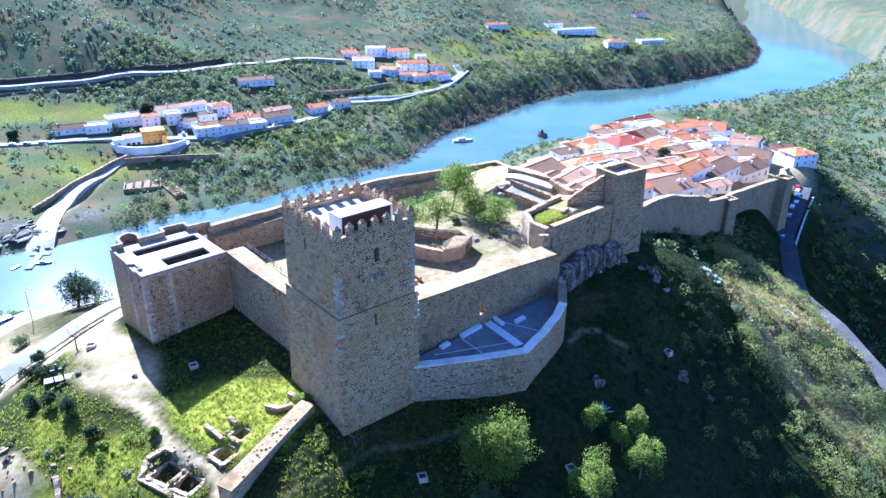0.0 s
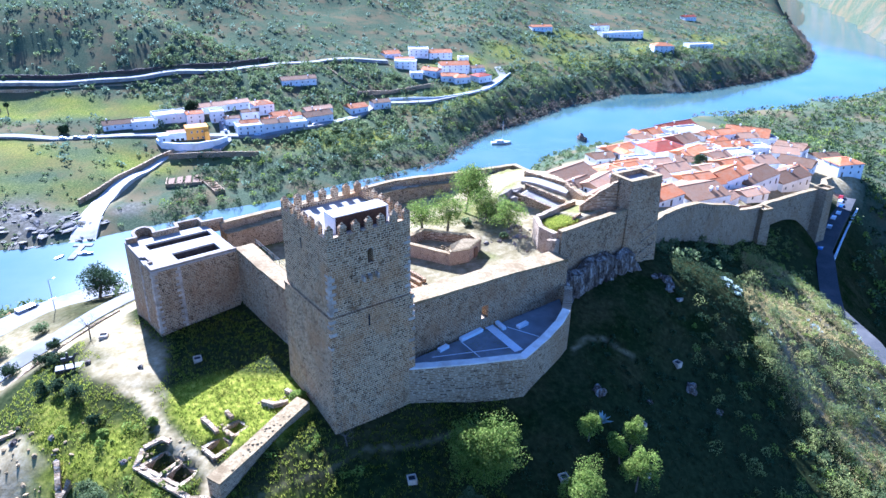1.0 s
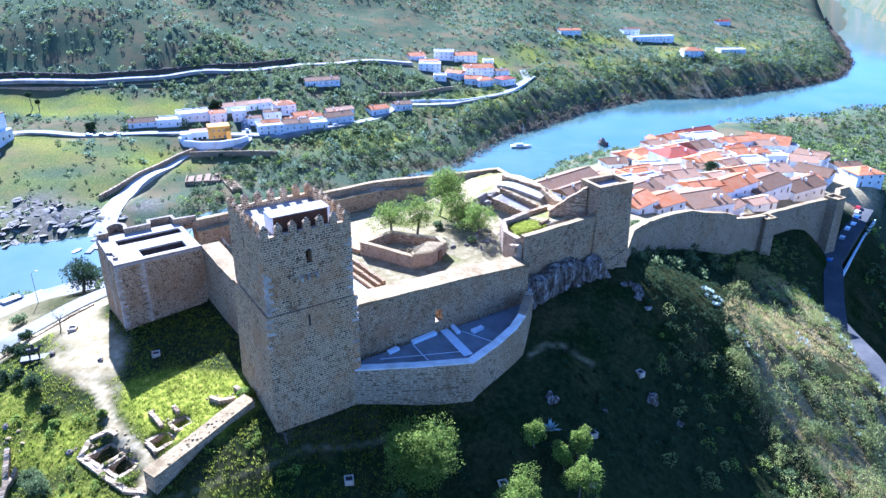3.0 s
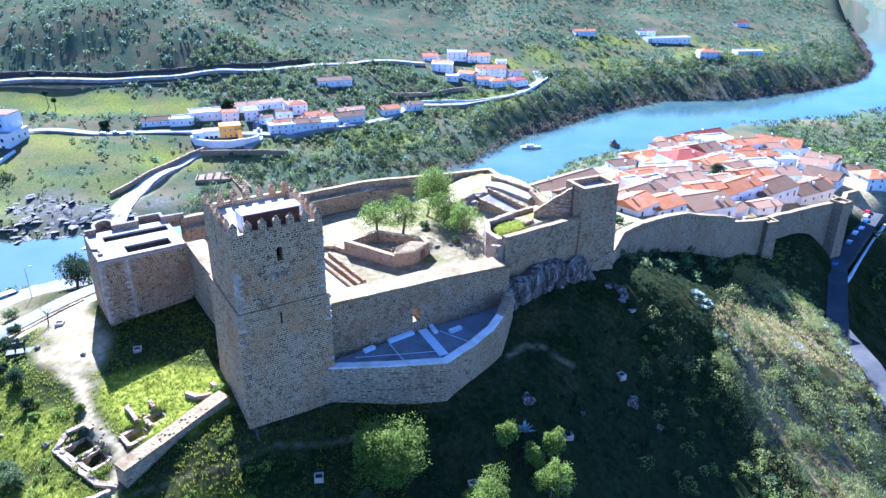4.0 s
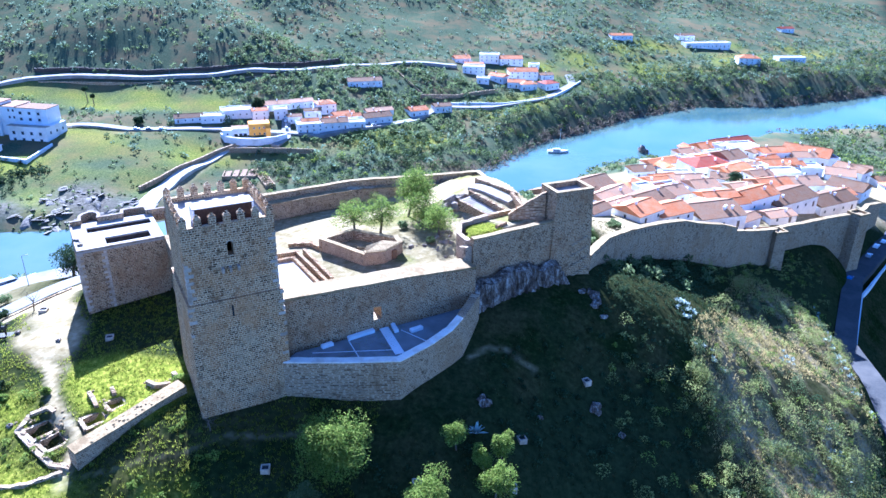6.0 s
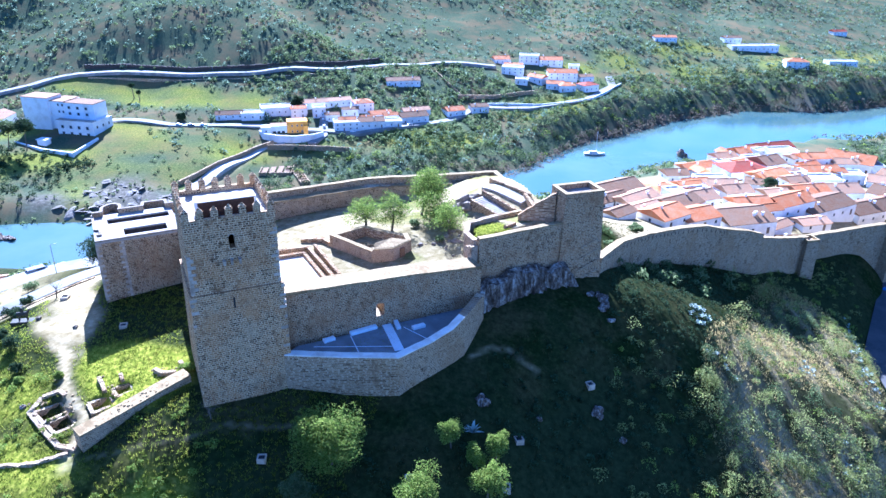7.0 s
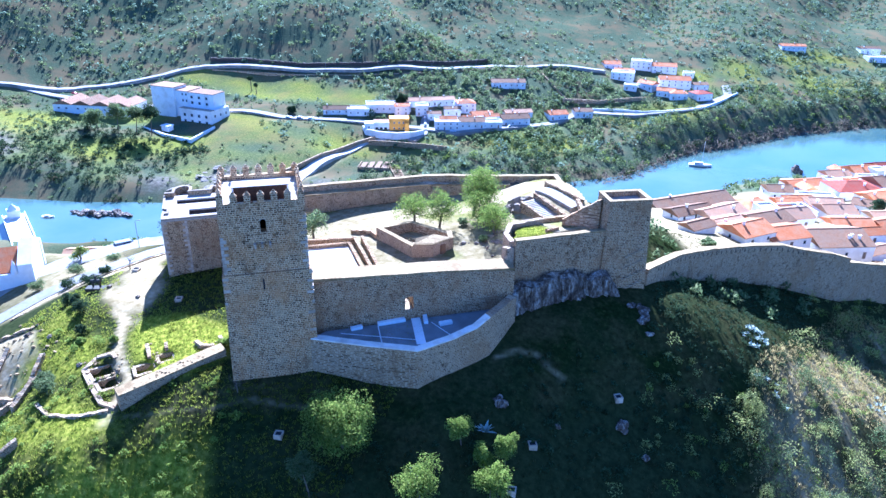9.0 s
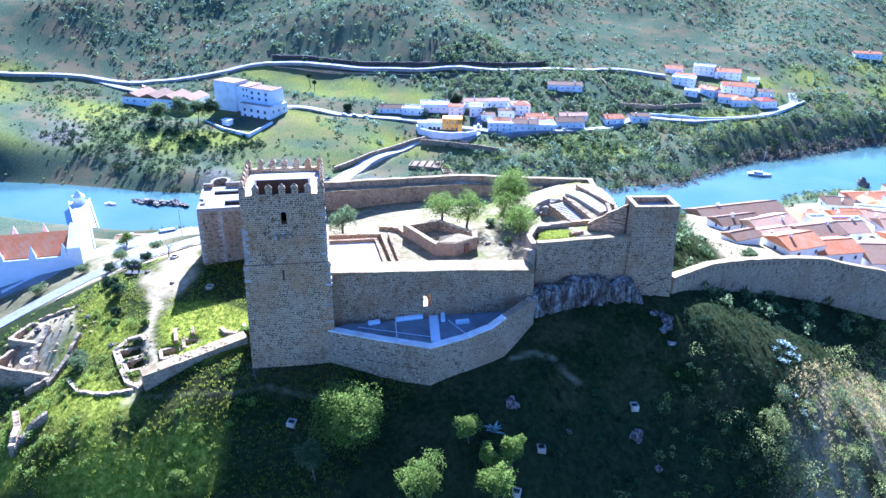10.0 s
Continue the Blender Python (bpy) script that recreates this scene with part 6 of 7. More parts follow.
obox(bm, (-4.5, 5, 5.6), (11.4, 8.6, 0.3))
part("wing_roof", bm, MAT["roof_brown"], oc, world=False)
bm = bmesh.new()
obox(bm, (-13, 1, -5), (6.5, 7, 11))
part("corner_block", bm, MAT["whitewash"], oc, world=False)
# dark panels on the solid wing, for the shade behind the pillars
for k in range(3):
    bm = bmesh.new()
    obox(bm, (-7.6 + k * 3.0, 0.95, 0.2), (2.0, 0.1, 2.0))
    part("gallery_opening", bm, MAT["dark"], oc, world=False)
for px, pz in ((4.5, 1), (8, 1), (11, 1), (4.5, 5), (8, 5), (11, 5)):
    add_window(oc, px, -0.05, pz, 0)
add_window(oc, -13, -2.55, 2.5, 0)
part("terrace_wall", run_wall(bmesh.new(), [(-210.5, 424.5, 17.5), (-205, 419, 17.2), (-194, 419.5, 16.6), (-183, 423, 16.4), (-173, 430, 16.8), (-169, 437, 17)], 0.5, 0.5, [6] * 6, 0.02), MAT["whitewash"], oc, "curved white terrace wall")

# hotel-like white block and its shed
ho = thing("white_apartment_block", "large white multi-storey block stepped up the far bank", "building", (-318, 385, 15), 4)
for nm, box in (("lower_block", ((0, 0, -6), (27, 20, 17))), ("upper_block", ((-2, 5, 11), (23, 13, 9.5))), ("stair_tower", ((-18, 6, -6), (11, 16, 27))), ("west_block", ((-33, 3, -6), (20, 14, 29)))):
    bm = bmesh.new()
    obox(bm, *box)
    part(nm, bm, MAT["whitewash"], ho, world=False)
for nm, c, s in (("roof_slab", (-2, 5, 20.5), (23.6, 13.6, 0.3)), ("roof_slab", (-33, 3, 23.0), (20.6, 14.6, 0.35)), ("roof_slab", (-18, 6, 21.0), (11.5, 16.5, 0.3)), ("terrace_slab", (0, -8, 11.0), (27.4, 4.4, 0.3))):
    bm = bmesh.new()
    obox(bm, c, s)
    part(nm, bm, MAT["roof_brown"] if "roof" in nm else MAT["render_floor"], ho, world=False)
for k in range(4):
    for zz in (1.2, 5.6):
        add_window(ho, -9.5 + k * 6.2, -10.03, zz, 0, 2.0, 1.7)
for k in range(3):
    for zz in (12.4, 16.4):
        add_window(ho, -9 + k * 6.4, -1.55, zz, 0, 2.0, 1.5)
for k in range(2):
    for zz in (3.0, 8.5, 13.5, 18):
        add_window(ho, -16.6 + k * 3.2, -2.05, zz, 0, 1.3, 1.3)
for k in range(3):
    add_window(ho, 13.53, -6 + k * 6, 6, 90, 1.4, 1.4)
part("terrace_wall", run_wall(bmesh.new(), [(-345, 352, 16), (-318, 346, 15.6), (-294, 345, 15.6), (-297, 371, 18)], 0.5, 0.5, [4] * 4, 0.02), MAT["whitewash"], ho, "white garden terrace wall")
bm = bmesh.new()
obox(bm, (-10, -28, -3), (6, 5, 6.0))
obox(bm, (-10, -28, 3.0), (7, 6, 0.4))
part("garden_pavilion", bm, MAT["whitewash"], ho, world=False)
sh = thing("long_shed", "long white shed with four brown gabled roofs", "building", (-402, 366, 17), 19)
for k in range(4):
    bm = bmesh.new()
    x0 = -24 + k * 15
    prism(bm, [(x0 - 7.5, -9), (x0 + 7.5, -9), (x0 + 7.5, 15), (x0 - 7.5, 15)], -5, 6)
    v = [bm.verts.new(c) for c in ((x0 - 7.5, -9, 6), (x0 + 7.5, -9, 6), (x0, -9, 9))]
    bm.faces.new(v)
    part("bay", bm, MAT["whitewash"], sh, world=False)
    r = part("roof", roof_slabs(bmesh.new(), 24, 15, 3.0, "gable"), MAT["roof_brown"], sh, world=False)
    r.matrix_basis = pose(x0, 3, 6.1, 0, 0, 90)
    for q in (-3, 3):
        add_window(sh, x0 + q, -9.04, 2.5, 0, 1.6, 0.9)

# church below the castle
ch = thing("church", "white parish church with tile roof and rows of pointed pinnacles", "church", (-103, 95, 65), 47)
bm = bmesh.new()
obox(bm, (-8, 0, -6), (30, 15, 15.0))
part("nave", bm, MAT["whitewash"], ch, world=False)
r = part("roof", roof_slabs(bmesh.new(), 29, 14.0, 3.4, "gable", 0.0), MAT["roof_orange"], ch, world=False)
r.matrix_basis = Matrix.Translation((-8.2, 0, 9.2))
bm = bmesh.new()
obox(bm, (8.5, 0, -6), (3, 15.4, 17))
v = [bm.verts.new(c) for c in ((10, -7.7, 11), (10, 7.7, 11), (10, 0, 14.5), (7, -7.7, 11), (7, 7.7, 11), (7, 0, 14.5))]
bm.faces.new((v[0], v[1], v[2])), bm.faces.new((v[4], v[3], v[5])), bm.faces.new((v[0], v[2], v[5], v[3])), bm.faces.new((v[2], v[1], v[4], v[5]))
part("gable_front", bm, MAT["whitewash"], ch, world=False)


def pinnacle_mesh():
    bm = bmesh.new()
    bmesh.ops.create_cone(bm, segments=10, radius1=0.75, radius2=0.06, depth=2.6, matrix=Matrix.Translation((0, 0, 2.0)))
    bmesh.ops.create_cone(bm, segments=10, radius1=0.8, radius2=0.8, depth=0.8, matrix=Matrix.Translation((0, 0, 0.35)), cap_ends=True)
    me = bpy.data.meshes.new("pinnacle")
    bm.to_mesh(me)
    bm.free()
    me.materials.append(MAT["whitewash"])
    return me


PIN = pinnacle_mesh()
for k in range(5):
    for s in (-1, 1):
        ob = new("pinnacle", PIN)
        ob.parent = ch
        ob.matrix_basis = Matrix.Translation((-21 + k * 6.8, s * 7.1, 8.9))
for k in range(22):
    ob = new("crenel", MERLON)
    ob.parent = ch
    ob.matrix_basis = pose(-22.5 + k * 1.4, 7.2, 8.8) @ Matrix.Diagonal((0.5, 0.5, 0.5, 1))
add_window(ch, -14, -7.55, 3, 0, 1.2, 2.2)
add_window(ch, -4, -7.55, 3, 0, 0.9, 0.6)

# old houses towards the river
house(-104, 141, 40, 13, 8, "gable", "orange", 4.0, base=54)
house(-120, 132, 35, 12, 8, "gable", "pale", 4.0, base=54)
house(-92, 153, 45, 14, 8, "gable", "orange", 3.6, base=52)
house(-128, 148, 40, 12, 8, "flat", "pale", 4.0, base=44)
house(-112, 160, 40, 12, 8, "gable", "red", 4.0, base=42)

# ---- plants ----
rng = np.random.default_rng(11)


def leaf_cloud(c, r, per, size, lift=0.15):
    """Small leaf sprays scattered through lumpy crowns: centres (n, 3), radii (n, 3)."""
    c, r = np.asarray(c, float), np.asarray(r, float)
    n = len(c)
    d = rng.normal(size=(n, per, 3))
    d /= np.linalg.norm(d, axis=2, keepdims=True)
    d[:, :, 2] = np.where(d[:, :, 2] < -0.6, -d[:, :, 2], d[:, :, 2])
    ph = rng.uniform(0, 6.3, (n, 1, 3))
    lump = 1 + 0.22 * np.sin(d[:, :, 0:1] * 3.7 + ph[:, :, 0:1]) + 0.2 * np.sin(d[:, :, 1:2] * 4.3 + ph[:, :, 1:2]) + 0.18 * np.sin(d[:, :, 2:3] * 5 + ph[:, :, 2:3])
    rad = rng.uniform(0.35, 1.0, (n, per, 1)) ** 0.5
    p = c[:, None, :] + d * r[:, None, :] * rad * lump
    p[:, :, 2] += lift * r[:, None, 2]
    p = p.reshape(-1, 3)
    m = len(p)
    s = np.broadcast_to(np.asarray(size, float).reshape(-1, 1) if np.ndim(size) else np.full((n, 1), size), (n, per)).reshape(-1, 1) * rng.uniform(0.55, 1.35, (m, 1))
    a = rng.normal(size=(m, 3))
    a /= np.linalg.norm(a, axis=1, keepdims=True)
    b = np.cross(a, rng.normal(size=(m, 3)))
    b /= np.linalg.norm(b, axis=1, keepdims=True)
    v = np.stack([p - a * s, p + b * s * 0.5, p + a * s, p - b * s * 0.5], 1).reshape(-1, 3)
    return v, np.arange(len(v)).reshape(-1, 4)


def scatter(n, x0, y0, x1, y1, keep_if):
    x, y = rng.uniform(x0, x1, n), rng.uniform(y0, y1, n)
    k = keep_if(x, y, rng.uniform(0, 1, n))
    return x[k], y[k]


HOUSES = np.array([o.matrix_basis.translation[:2] for o in scene.objects if o.parent is None and (o.name.startswith(("house", "ochre", "church")))])
WAYS = [[(-508, 316, 0), (-452, 384, 0), (-411, 438, 0), (-390, 464, 0), (-312, 489, 0), (-267, 509, 0), (-225, 533, 0), (-200, 565, 0), (-181, 592, 0), (-131, 613, 0), (-95, 632, 0)],
        [(-480, 360, 0), (-430, 372, 0), (-380, 392, 0), (-318, 402, 0), (-270, 409, 0), (-215, 434, 0), (-150, 452, 0), (-128, 474, 0), (-100, 510, 0), (-88, 545, 0), (-50, 556, 0), (-8, 590, 0), (8, 640, 0)],
        [(-195, 302, 0), (-205, 345, 0), (-203, 385, 0), (-190, 420, 0), (-172, 440, 0), (-186, 476, 0)]]


def clear(x, y, d_house=11, d_way=6):
    ok = np.ones(x.shape, bool)
    for hx, hy in HOUSES:
        ok &= np.hypot(x - hx, y - hy) > d_house
    for w in WAYS:
        ok &= to_line(x, y, w) > d_way
    ok &= (np.abs(x + 315) > 40) | (np.abs(y - 375) > 28)
    ok &= (np.abs(x + 400) > 36) | (np.abs(y - 368) > 18)
    return ok


def shrubs(name, label, x, y, lo, hi, per, size, mat_name, squash=0.8, cat="shrubs"):
    r = rng.uniform(lo, hi, len(x)) * rng.uniform(0.7, 1.15, len(x))
    z = ground(x, y)
    c = np.stack([x, y, z + r * squash * 0.35], -1)
    rad = np.stack([r * rng.uniform(0.8, 1.25, len(x)), r * rng.uniform(0.8, 1.25, len(x)), r * squash], -1)
    v, f = leaf_cloud(c, rad, per, size * (0.6 + 0.4 * r / hi))
    return tagged(arrays(name, v, f, MAT[mat_name]), label, cat, kind="stuff")


def bank_d(x, y):
    return to_line(x, y, RIVER) + ripple(x, y, 13, 5.0) * 3.0


def far_side(x, y):
    """Beyond the river, seen from the castle."""
    return (y > 455 + 0.75 * (x + 5)) & (x < 60) | (x >= 60) & (y > 690 + 0.55 * (x - 200)) | (x < -150) & (y > 300)


n = fbm
def in_view_wedge(x, y):
    return (x > -1.9 * y + 40) & (x < 0.62 * y + 60)


hx, hy = scatter(26000, -900, 380, 420, 1300, lambda x, y, u: in_view_wedge(x, y) & far_side(x, y) & (bank_d(x, y) > 30) & clear(x, y, 12, 8) & (depth_in(x, y, FIELD) < 2) & (u < 0.60 + 0.45 * (ripple(x, y, 60, 1.5) + 0.6 * n(x * 0.5, y * 0.5))))
half = rng.uniform(size=len(hx)) < 0.45
# these oaks and the low scrub wear the haze-tinted leaf colour
shrubs("hill_oaks", "round dark evergreen oaks over the far hills", hx[half], hy[half], 1.5, 3.3, 26, 1.0, "leaf_hill_haze", 0.9, "trees")
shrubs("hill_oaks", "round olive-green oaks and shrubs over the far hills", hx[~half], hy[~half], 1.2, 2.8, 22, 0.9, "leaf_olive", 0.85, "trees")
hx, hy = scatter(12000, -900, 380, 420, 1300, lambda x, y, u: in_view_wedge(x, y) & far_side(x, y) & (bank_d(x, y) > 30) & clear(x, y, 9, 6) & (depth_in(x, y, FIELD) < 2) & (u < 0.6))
shrubs("hill_scrub", "low scrub between the oaks of the far hills, haze in its green", hx, hy, 0.5, 1.2, 8, 0.7, "leaf_hill_haze", 0.7)
sx, sy = scatter(24000, -330, 330, 420, 960, lambda x, y, u: far_side(x, y) & (bank_d(x, y) > 9) & (bank_d(x, y) < 75) & (x > -175) & clear(x, y, 11, 6) & (u < 0.62 + 0.35 * n(x, y)))
k = rng.uniform(size=len(sx))
shrubs("bank_trees", "dense dark trees along the far river bank", sx[k < 0.4], sy[k < 0.4], 1.6, 4.2, 74, 0.56, "leaf_dark", 1.0, "trees")
shrubs("bank_trees", "olive-green bushes along the far river bank", sx[(k >= 0.4) & (k < 0.8)], sy[(k >= 0.4) & (k < 0.8)], 1.2, 3.6, 66, 0.52, "leaf_olive", 0.9, "trees")
shrubs("bank_trees", "fresh green bushes along the far river bank", sx[k >= 0.8], sy[k >= 0.8], 1.0, 2.6, 60, 0.5, "leaf_bright", 0.8, "bushes")
rx, ry = scatter(170000, -420, 180, 520, 1300, lambda x, y, u: (bank_d(x, y) > 1.5) & (bank_d(x, y) < 13) & far_side(x, y) & (x > -160) & (u < 0.6))
shrubs("bank_reeds", "bare brown reeds and willows at the water's edge", rx, ry, 1.0, 2.8, 34, 0.6, "leaf_reed", 1.2, "reeds")
rx, ry = scatter(9000, 150, 380, 560, 1200, lambda x, y, u: (bank_d(x, y) > 1.5) & (bank_d(x, y) < 16) & ~far_side(x, y) & (u < 0.5))
shrubs("bank_reeds", "brown reeds on the near sandy bank", rx, ry, 0.9, 2.2, 26, 0.7, "leaf_reed", 0.9, "reeds")
tx, ty = scatter(34000, 150, 150, 1000, 1700, lambda x, y, u: ~far_side(x, y) & (x < 0.66 * y + 70) & (x > 128 + 0.1 * (y - 150)) & (bank_d(x, y) > 10) & (depth_in(x, y, TOWN) < -4) & (u < 0.62 + 0.5 * n(x, y)) & clear(x, y, 10, 2))
ux, uy = scatter(9000, 140, 150, 480, 720, lambda x, y, u: ~far_side(x, y) & (x < 0.66 * y + 70) & (bank_d(x, y) > 8) & (depth_in(x, y, TOWN) < -3) & (x > 132 + 0.12 * (y - 150)) & (u < 0.6 + 0.5 * n(x, y)))
tx, ty = np.append(tx, ux), np.append(ty, uy)
k = rng.uniform(size=len(tx))
shrubs("right_bank_scrub", "olive-green scrub on the hills beyond the town", tx[k < 0.45], ty[k < 0.45], 1.2, 3.4, 24, 0.8, "leaf_olive", 0.85)
shrubs("right_bank_scrub", "dark scrub on the hills beyond the town", tx[(k >= 0.45) & (k < 0.8)], ty[(k >= 0.45) & (k < 0.8)], 1.2, 3.0, 24, 0.75, "leaf_dark", 0.85)
shrubs("right_bank_scrub", "fresh green bushes on the hills beyond the town", tx[k >= 0.8], ty[k >= 0.8], 1.0, 2.8, 24, 0.75, "leaf_bright", 0.85)
# orchard trees between far houses and road
ox, oy = scatter(2600, -260, 440, -60, 610, lambda x, y, u: clear(x, y, 10, 6) & (depth_in(x, y, FIELD) < 0) & (bank_d(x, y) > 40) & (u < 0.5))
shrubs("orchard", "orchard and garden trees behind the white houses", ox, oy, 1.3, 3.0, 40, 0.75, "leaf_olive", 1.0, "trees")
mx, my = scatter(5200, -580, 215, -150, 440, lambda x, y, u: clear(x, y, 8, 5) & (bank_d(x, y) > 10) & (u < 0.25 + 0.4 * n(x, y)))
shrubs("meadow_scrub", "scattered scrub on the far meadow", mx, my, 0.5, 1.5, 26, 0.5, "leaf_olive")
mx, my = scatter(420, -520, 285, -330, 350, lambda x, y, u: (bank_d(x, y) > 8) & (u < 0.45 + 0.5 * n(x, y)))
shrubs("bank_trees", "olive-green scrub below the white block", mx, my, 0.7, 2.4, 44, 0.6, "leaf_olive", 0.9, "trees")
mx, my = scatter(700, -400, 262, -275, 345, lambda x, y, u: (bank_d(x, y) > 3) & (u < 0.55 + 0.3 * n(x, y)))
shrubs("bank_trees", "dark scrub on the steep bank below the white block", mx, my, 0.9, 2.6, 50, 0.6, "leaf_dark", 0.9, "trees")

# near slopes of the castle hill
CASTLE_BOX = [(-58, 60), (-26, 64), (-10, 72), (20, 86), (22, 104), (40, 122), (38, 132), (16, 158), (-60, 125), (-66, 95)]
ex, ey = scatter(3600, 42, 84, 112, 240, lambda x, y, u: (depth_in(x, y, CASTLE_BOX) < 0) & (to_line(x, y, [(104, 118, 0), (112, 182, 0), (114.5, 205, 0), (120, 230, 0), (127, 252, 0)]) > 5) & (depth_in(x, y, SHADED_SPUR) < 0) & (y - 132 < (x - 38) * 2.0) & (u < 0.36 + 0.4 * n(x * 3, y * 3)))
k = rng.uniform(size=len(ex))
shrubs("slope_scrub", "scrub on the castle slope, leaf colour raised for sun", ex[k < 0.5], ey[k < 0.5], 0.5, 1.5, 100, 0.16, "leaf_sunlit")
shrubs("slope_scrub", "fresh green scrub on the sunny castle slope", ex[(k >= 0.5) & (k < 0.8)], ey[(k >= 0.5) & (k < 0.8)], 0.5, 1.4, 100, 0.16, "leaf_bright")
shrubs("slope_scrub", "dark scrub on the castle slope", ex[k >= 0.8], ey[k >= 0.8], 0.6, 1.6, 120, 0.17, "leaf_dark")
# dark cover on the south slope, added to deepen its shade
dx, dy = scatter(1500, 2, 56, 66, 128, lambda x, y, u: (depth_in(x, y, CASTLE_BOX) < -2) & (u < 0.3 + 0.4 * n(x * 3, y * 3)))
shrubs("shade_scrub", "low scrub below the walls, dark to deepen the shade", dx, dy, 0.3, 1.0, 70, 0.22, "leaf_dark")
# dark low cover spread here in place of the spur's missing shade
dx, dy = scatter(1500, 38, 118, 72, 188, lambda x, y, u: (depth_in(x, y, SHADED_SPUR) > 0) & (depth_in(x, y, CASTLE_BOX) < -1) & (u < 0.8))
shrubs("shade_scrub", "low dark scrub standing for shade on the upper spur", dx, dy, 0.3, 0.8, 40, 0.16, "leaf_dark", 0.6)
wx, wy = scatter(1500, -75, 48, -8, 78, lambda x, y, u: (depth_in(x, y, LAWN_W) < -1) & (depth_in(x, y, [(-66, 60), (-46, 58), (-46, 74), (-66, 78)]) < 0) & (near_line(x, y, PATHS[0][0], 1.6) + near_line(x, y, PATHS[1][0], 0.9) < 0.3) & (u < 0.2 + 0.4 * n(x * 3, y * 3)))
shrubs("terrace_scrub", "low green scrub below the west terrace", wx, wy, 0.25, 0.85, 90, 0.17, "leaf_bright")
vx, vy = scatter(4600, -110, 100, 70, 440, lambda x, y, u: (depth_in(x, y, CASTLE_BOX) < -6) & (to_line(x, y, [(-112, 66, 0), (-92, 104, 0), (-78, 128, 0), (-66, 138, 0)]) > 8) & (y > 120) & ~far_side(x, y) & (bank_d(x, y) > 3) & (y - 132 > (x - 38) * 1.2) & (depth_in(x, y, TOWN) < 1) & (u < 0.45 + 0.5 * n(x * 2, y * 2)) & clear(x, y, 9, 1))
shrubs("north_scrub", "scrub on the river side of the castle hill", vx, vy, 0.8, 2.4, 44, 0.55, "leaf_olive")


def grass_tufts(name, label, x, y, h, mat_name, blades=7):
    z = ground(x, y)
    m = len(x) * blades
    bx = np.repeat(x, blades) + rng.normal(0, 0.16, m)
    by = np.repeat(y, blades) + rng.normal(0, 0.16, m)
    bz = np.repeat(z, blades) - 0.03
    a = rng.uniform(0, 6.28, m)
    hh = h * rng.uniform(0.5, 1.4, m)
    w = 0.05
    lean = rng.normal(0, 0.3, (2, m)) * hh
    v = np.stack([np.stack([bx - np.cos(a) * w, by - np.sin(a) * w, bz], -1), np.stack([bx + np.cos(a) * w, by + np.sin(a) * w, bz], -1), np.stack([bx + lean[0], by + lean[1], bz + hh], -1)], 1).reshape(-1, 3)
    return tagged(arrays(name, v, np.arange(len(v)).reshape(-1, 3), MAT[mat_name]), label, "grass", kind="stuff")


gx1, gy1 = scatter(26000, -66, 46, 10, 104, lambda x, y, u: (cover(x, y)[0] < 0.35) & (depth_in(x, y, COURT) < -2) & (np.hypot(x + 13, y - 86) > 8) & (u < 0.55 + 0.4 * n(x * 4, y * 4)))
grass_tufts("grass", "lush green grass on the west terrace", gx1, gy1, 0.32, "grass")
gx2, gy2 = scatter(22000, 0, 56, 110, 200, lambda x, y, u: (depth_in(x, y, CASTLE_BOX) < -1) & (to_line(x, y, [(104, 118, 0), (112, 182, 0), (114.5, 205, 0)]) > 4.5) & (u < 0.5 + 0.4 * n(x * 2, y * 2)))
grass_tufts("grass", "rough grass on the castle slope, darkened for shade", gx2, gy2, 0.4, "shade_grass", 6)
gx4, gy4 = scatter(26000, 46, 88, 110, 204, lambda x, y, u: (depth_in(x, y, SUN_SPUR) > -2) & (to_line(x, y, [(104, 118, 0), (112, 182, 0), (114.5, 205, 0)]) > 4) & (u < 0.5 + 0.6 * ripple(x, y, 6, 2.2)))
grass_tufts("straw_grass", "dry straw grass on the spur, its yellow raised for sun", gx4, gy4, 0.5, "straw", 6)
qx, qy = scatter(860, 46, 78, 112, 190, lambda x, y, u: (depth_in(x, y, CASTLE_BOX) < -3) & (to_line(x, y, [(104, 118, 0), (112, 182, 0), (114.5, 205, 0)]) > 6) & (x > 57 + 0.25 * np.abs(y - 118)) & (u < np.where(y < 132, 0.7, 0.14) + 0.3 * n(x * 3, y * 3)))
k = rng.uniform(size=len(qx))
shrubs("slope_bushes", "large bushes on the spur, leaf colour raised for sun", qx[k < 0.6], qy[k < 0.6], 1.2, 2.9, 400, 0.15, "leaf_sunlit", 1.0, "bushes")
shrubs("slope_bushes", "large grey-green bushes on the sunny spur", qx[k >= 0.6], qy[k >= 0.6], 1.1, 2.6, 400, 0.15, "leaf_olive", 1.0, "bushes")
gx3, gy3 = scatter(2500, 13, 112, 26, 126, lambda x, y, u: depth_in(x, y, LAWN_UP) > 0.3)
grass_tufts("grass", "lawn in the upper bailey", gx3, gy3, 0.2, "grass")


# ---- single trees and bushes ----
def limb(bm, a, b, r0, r1, seg=7):
    a, b = Vector(a), Vector(b)
    q = (b - a).to_track_quat('Z', 'Y')
    rows = []
    for p, r in ((a, r0), (b, r1)):
        rows.append([bm.verts.new(p + q @ Vector((r * math.cos(t), r * math.sin(t), 0))) for t in np.linspace(0, 2 * math.pi, seg, endpoint=False)])
    for i in range(seg):
        j = (i + 1) % seg
        bm.faces.new((rows[0][i], rows[0][j], rows[1][j], rows[1][i]))
    bm.faces.new(rows[1])


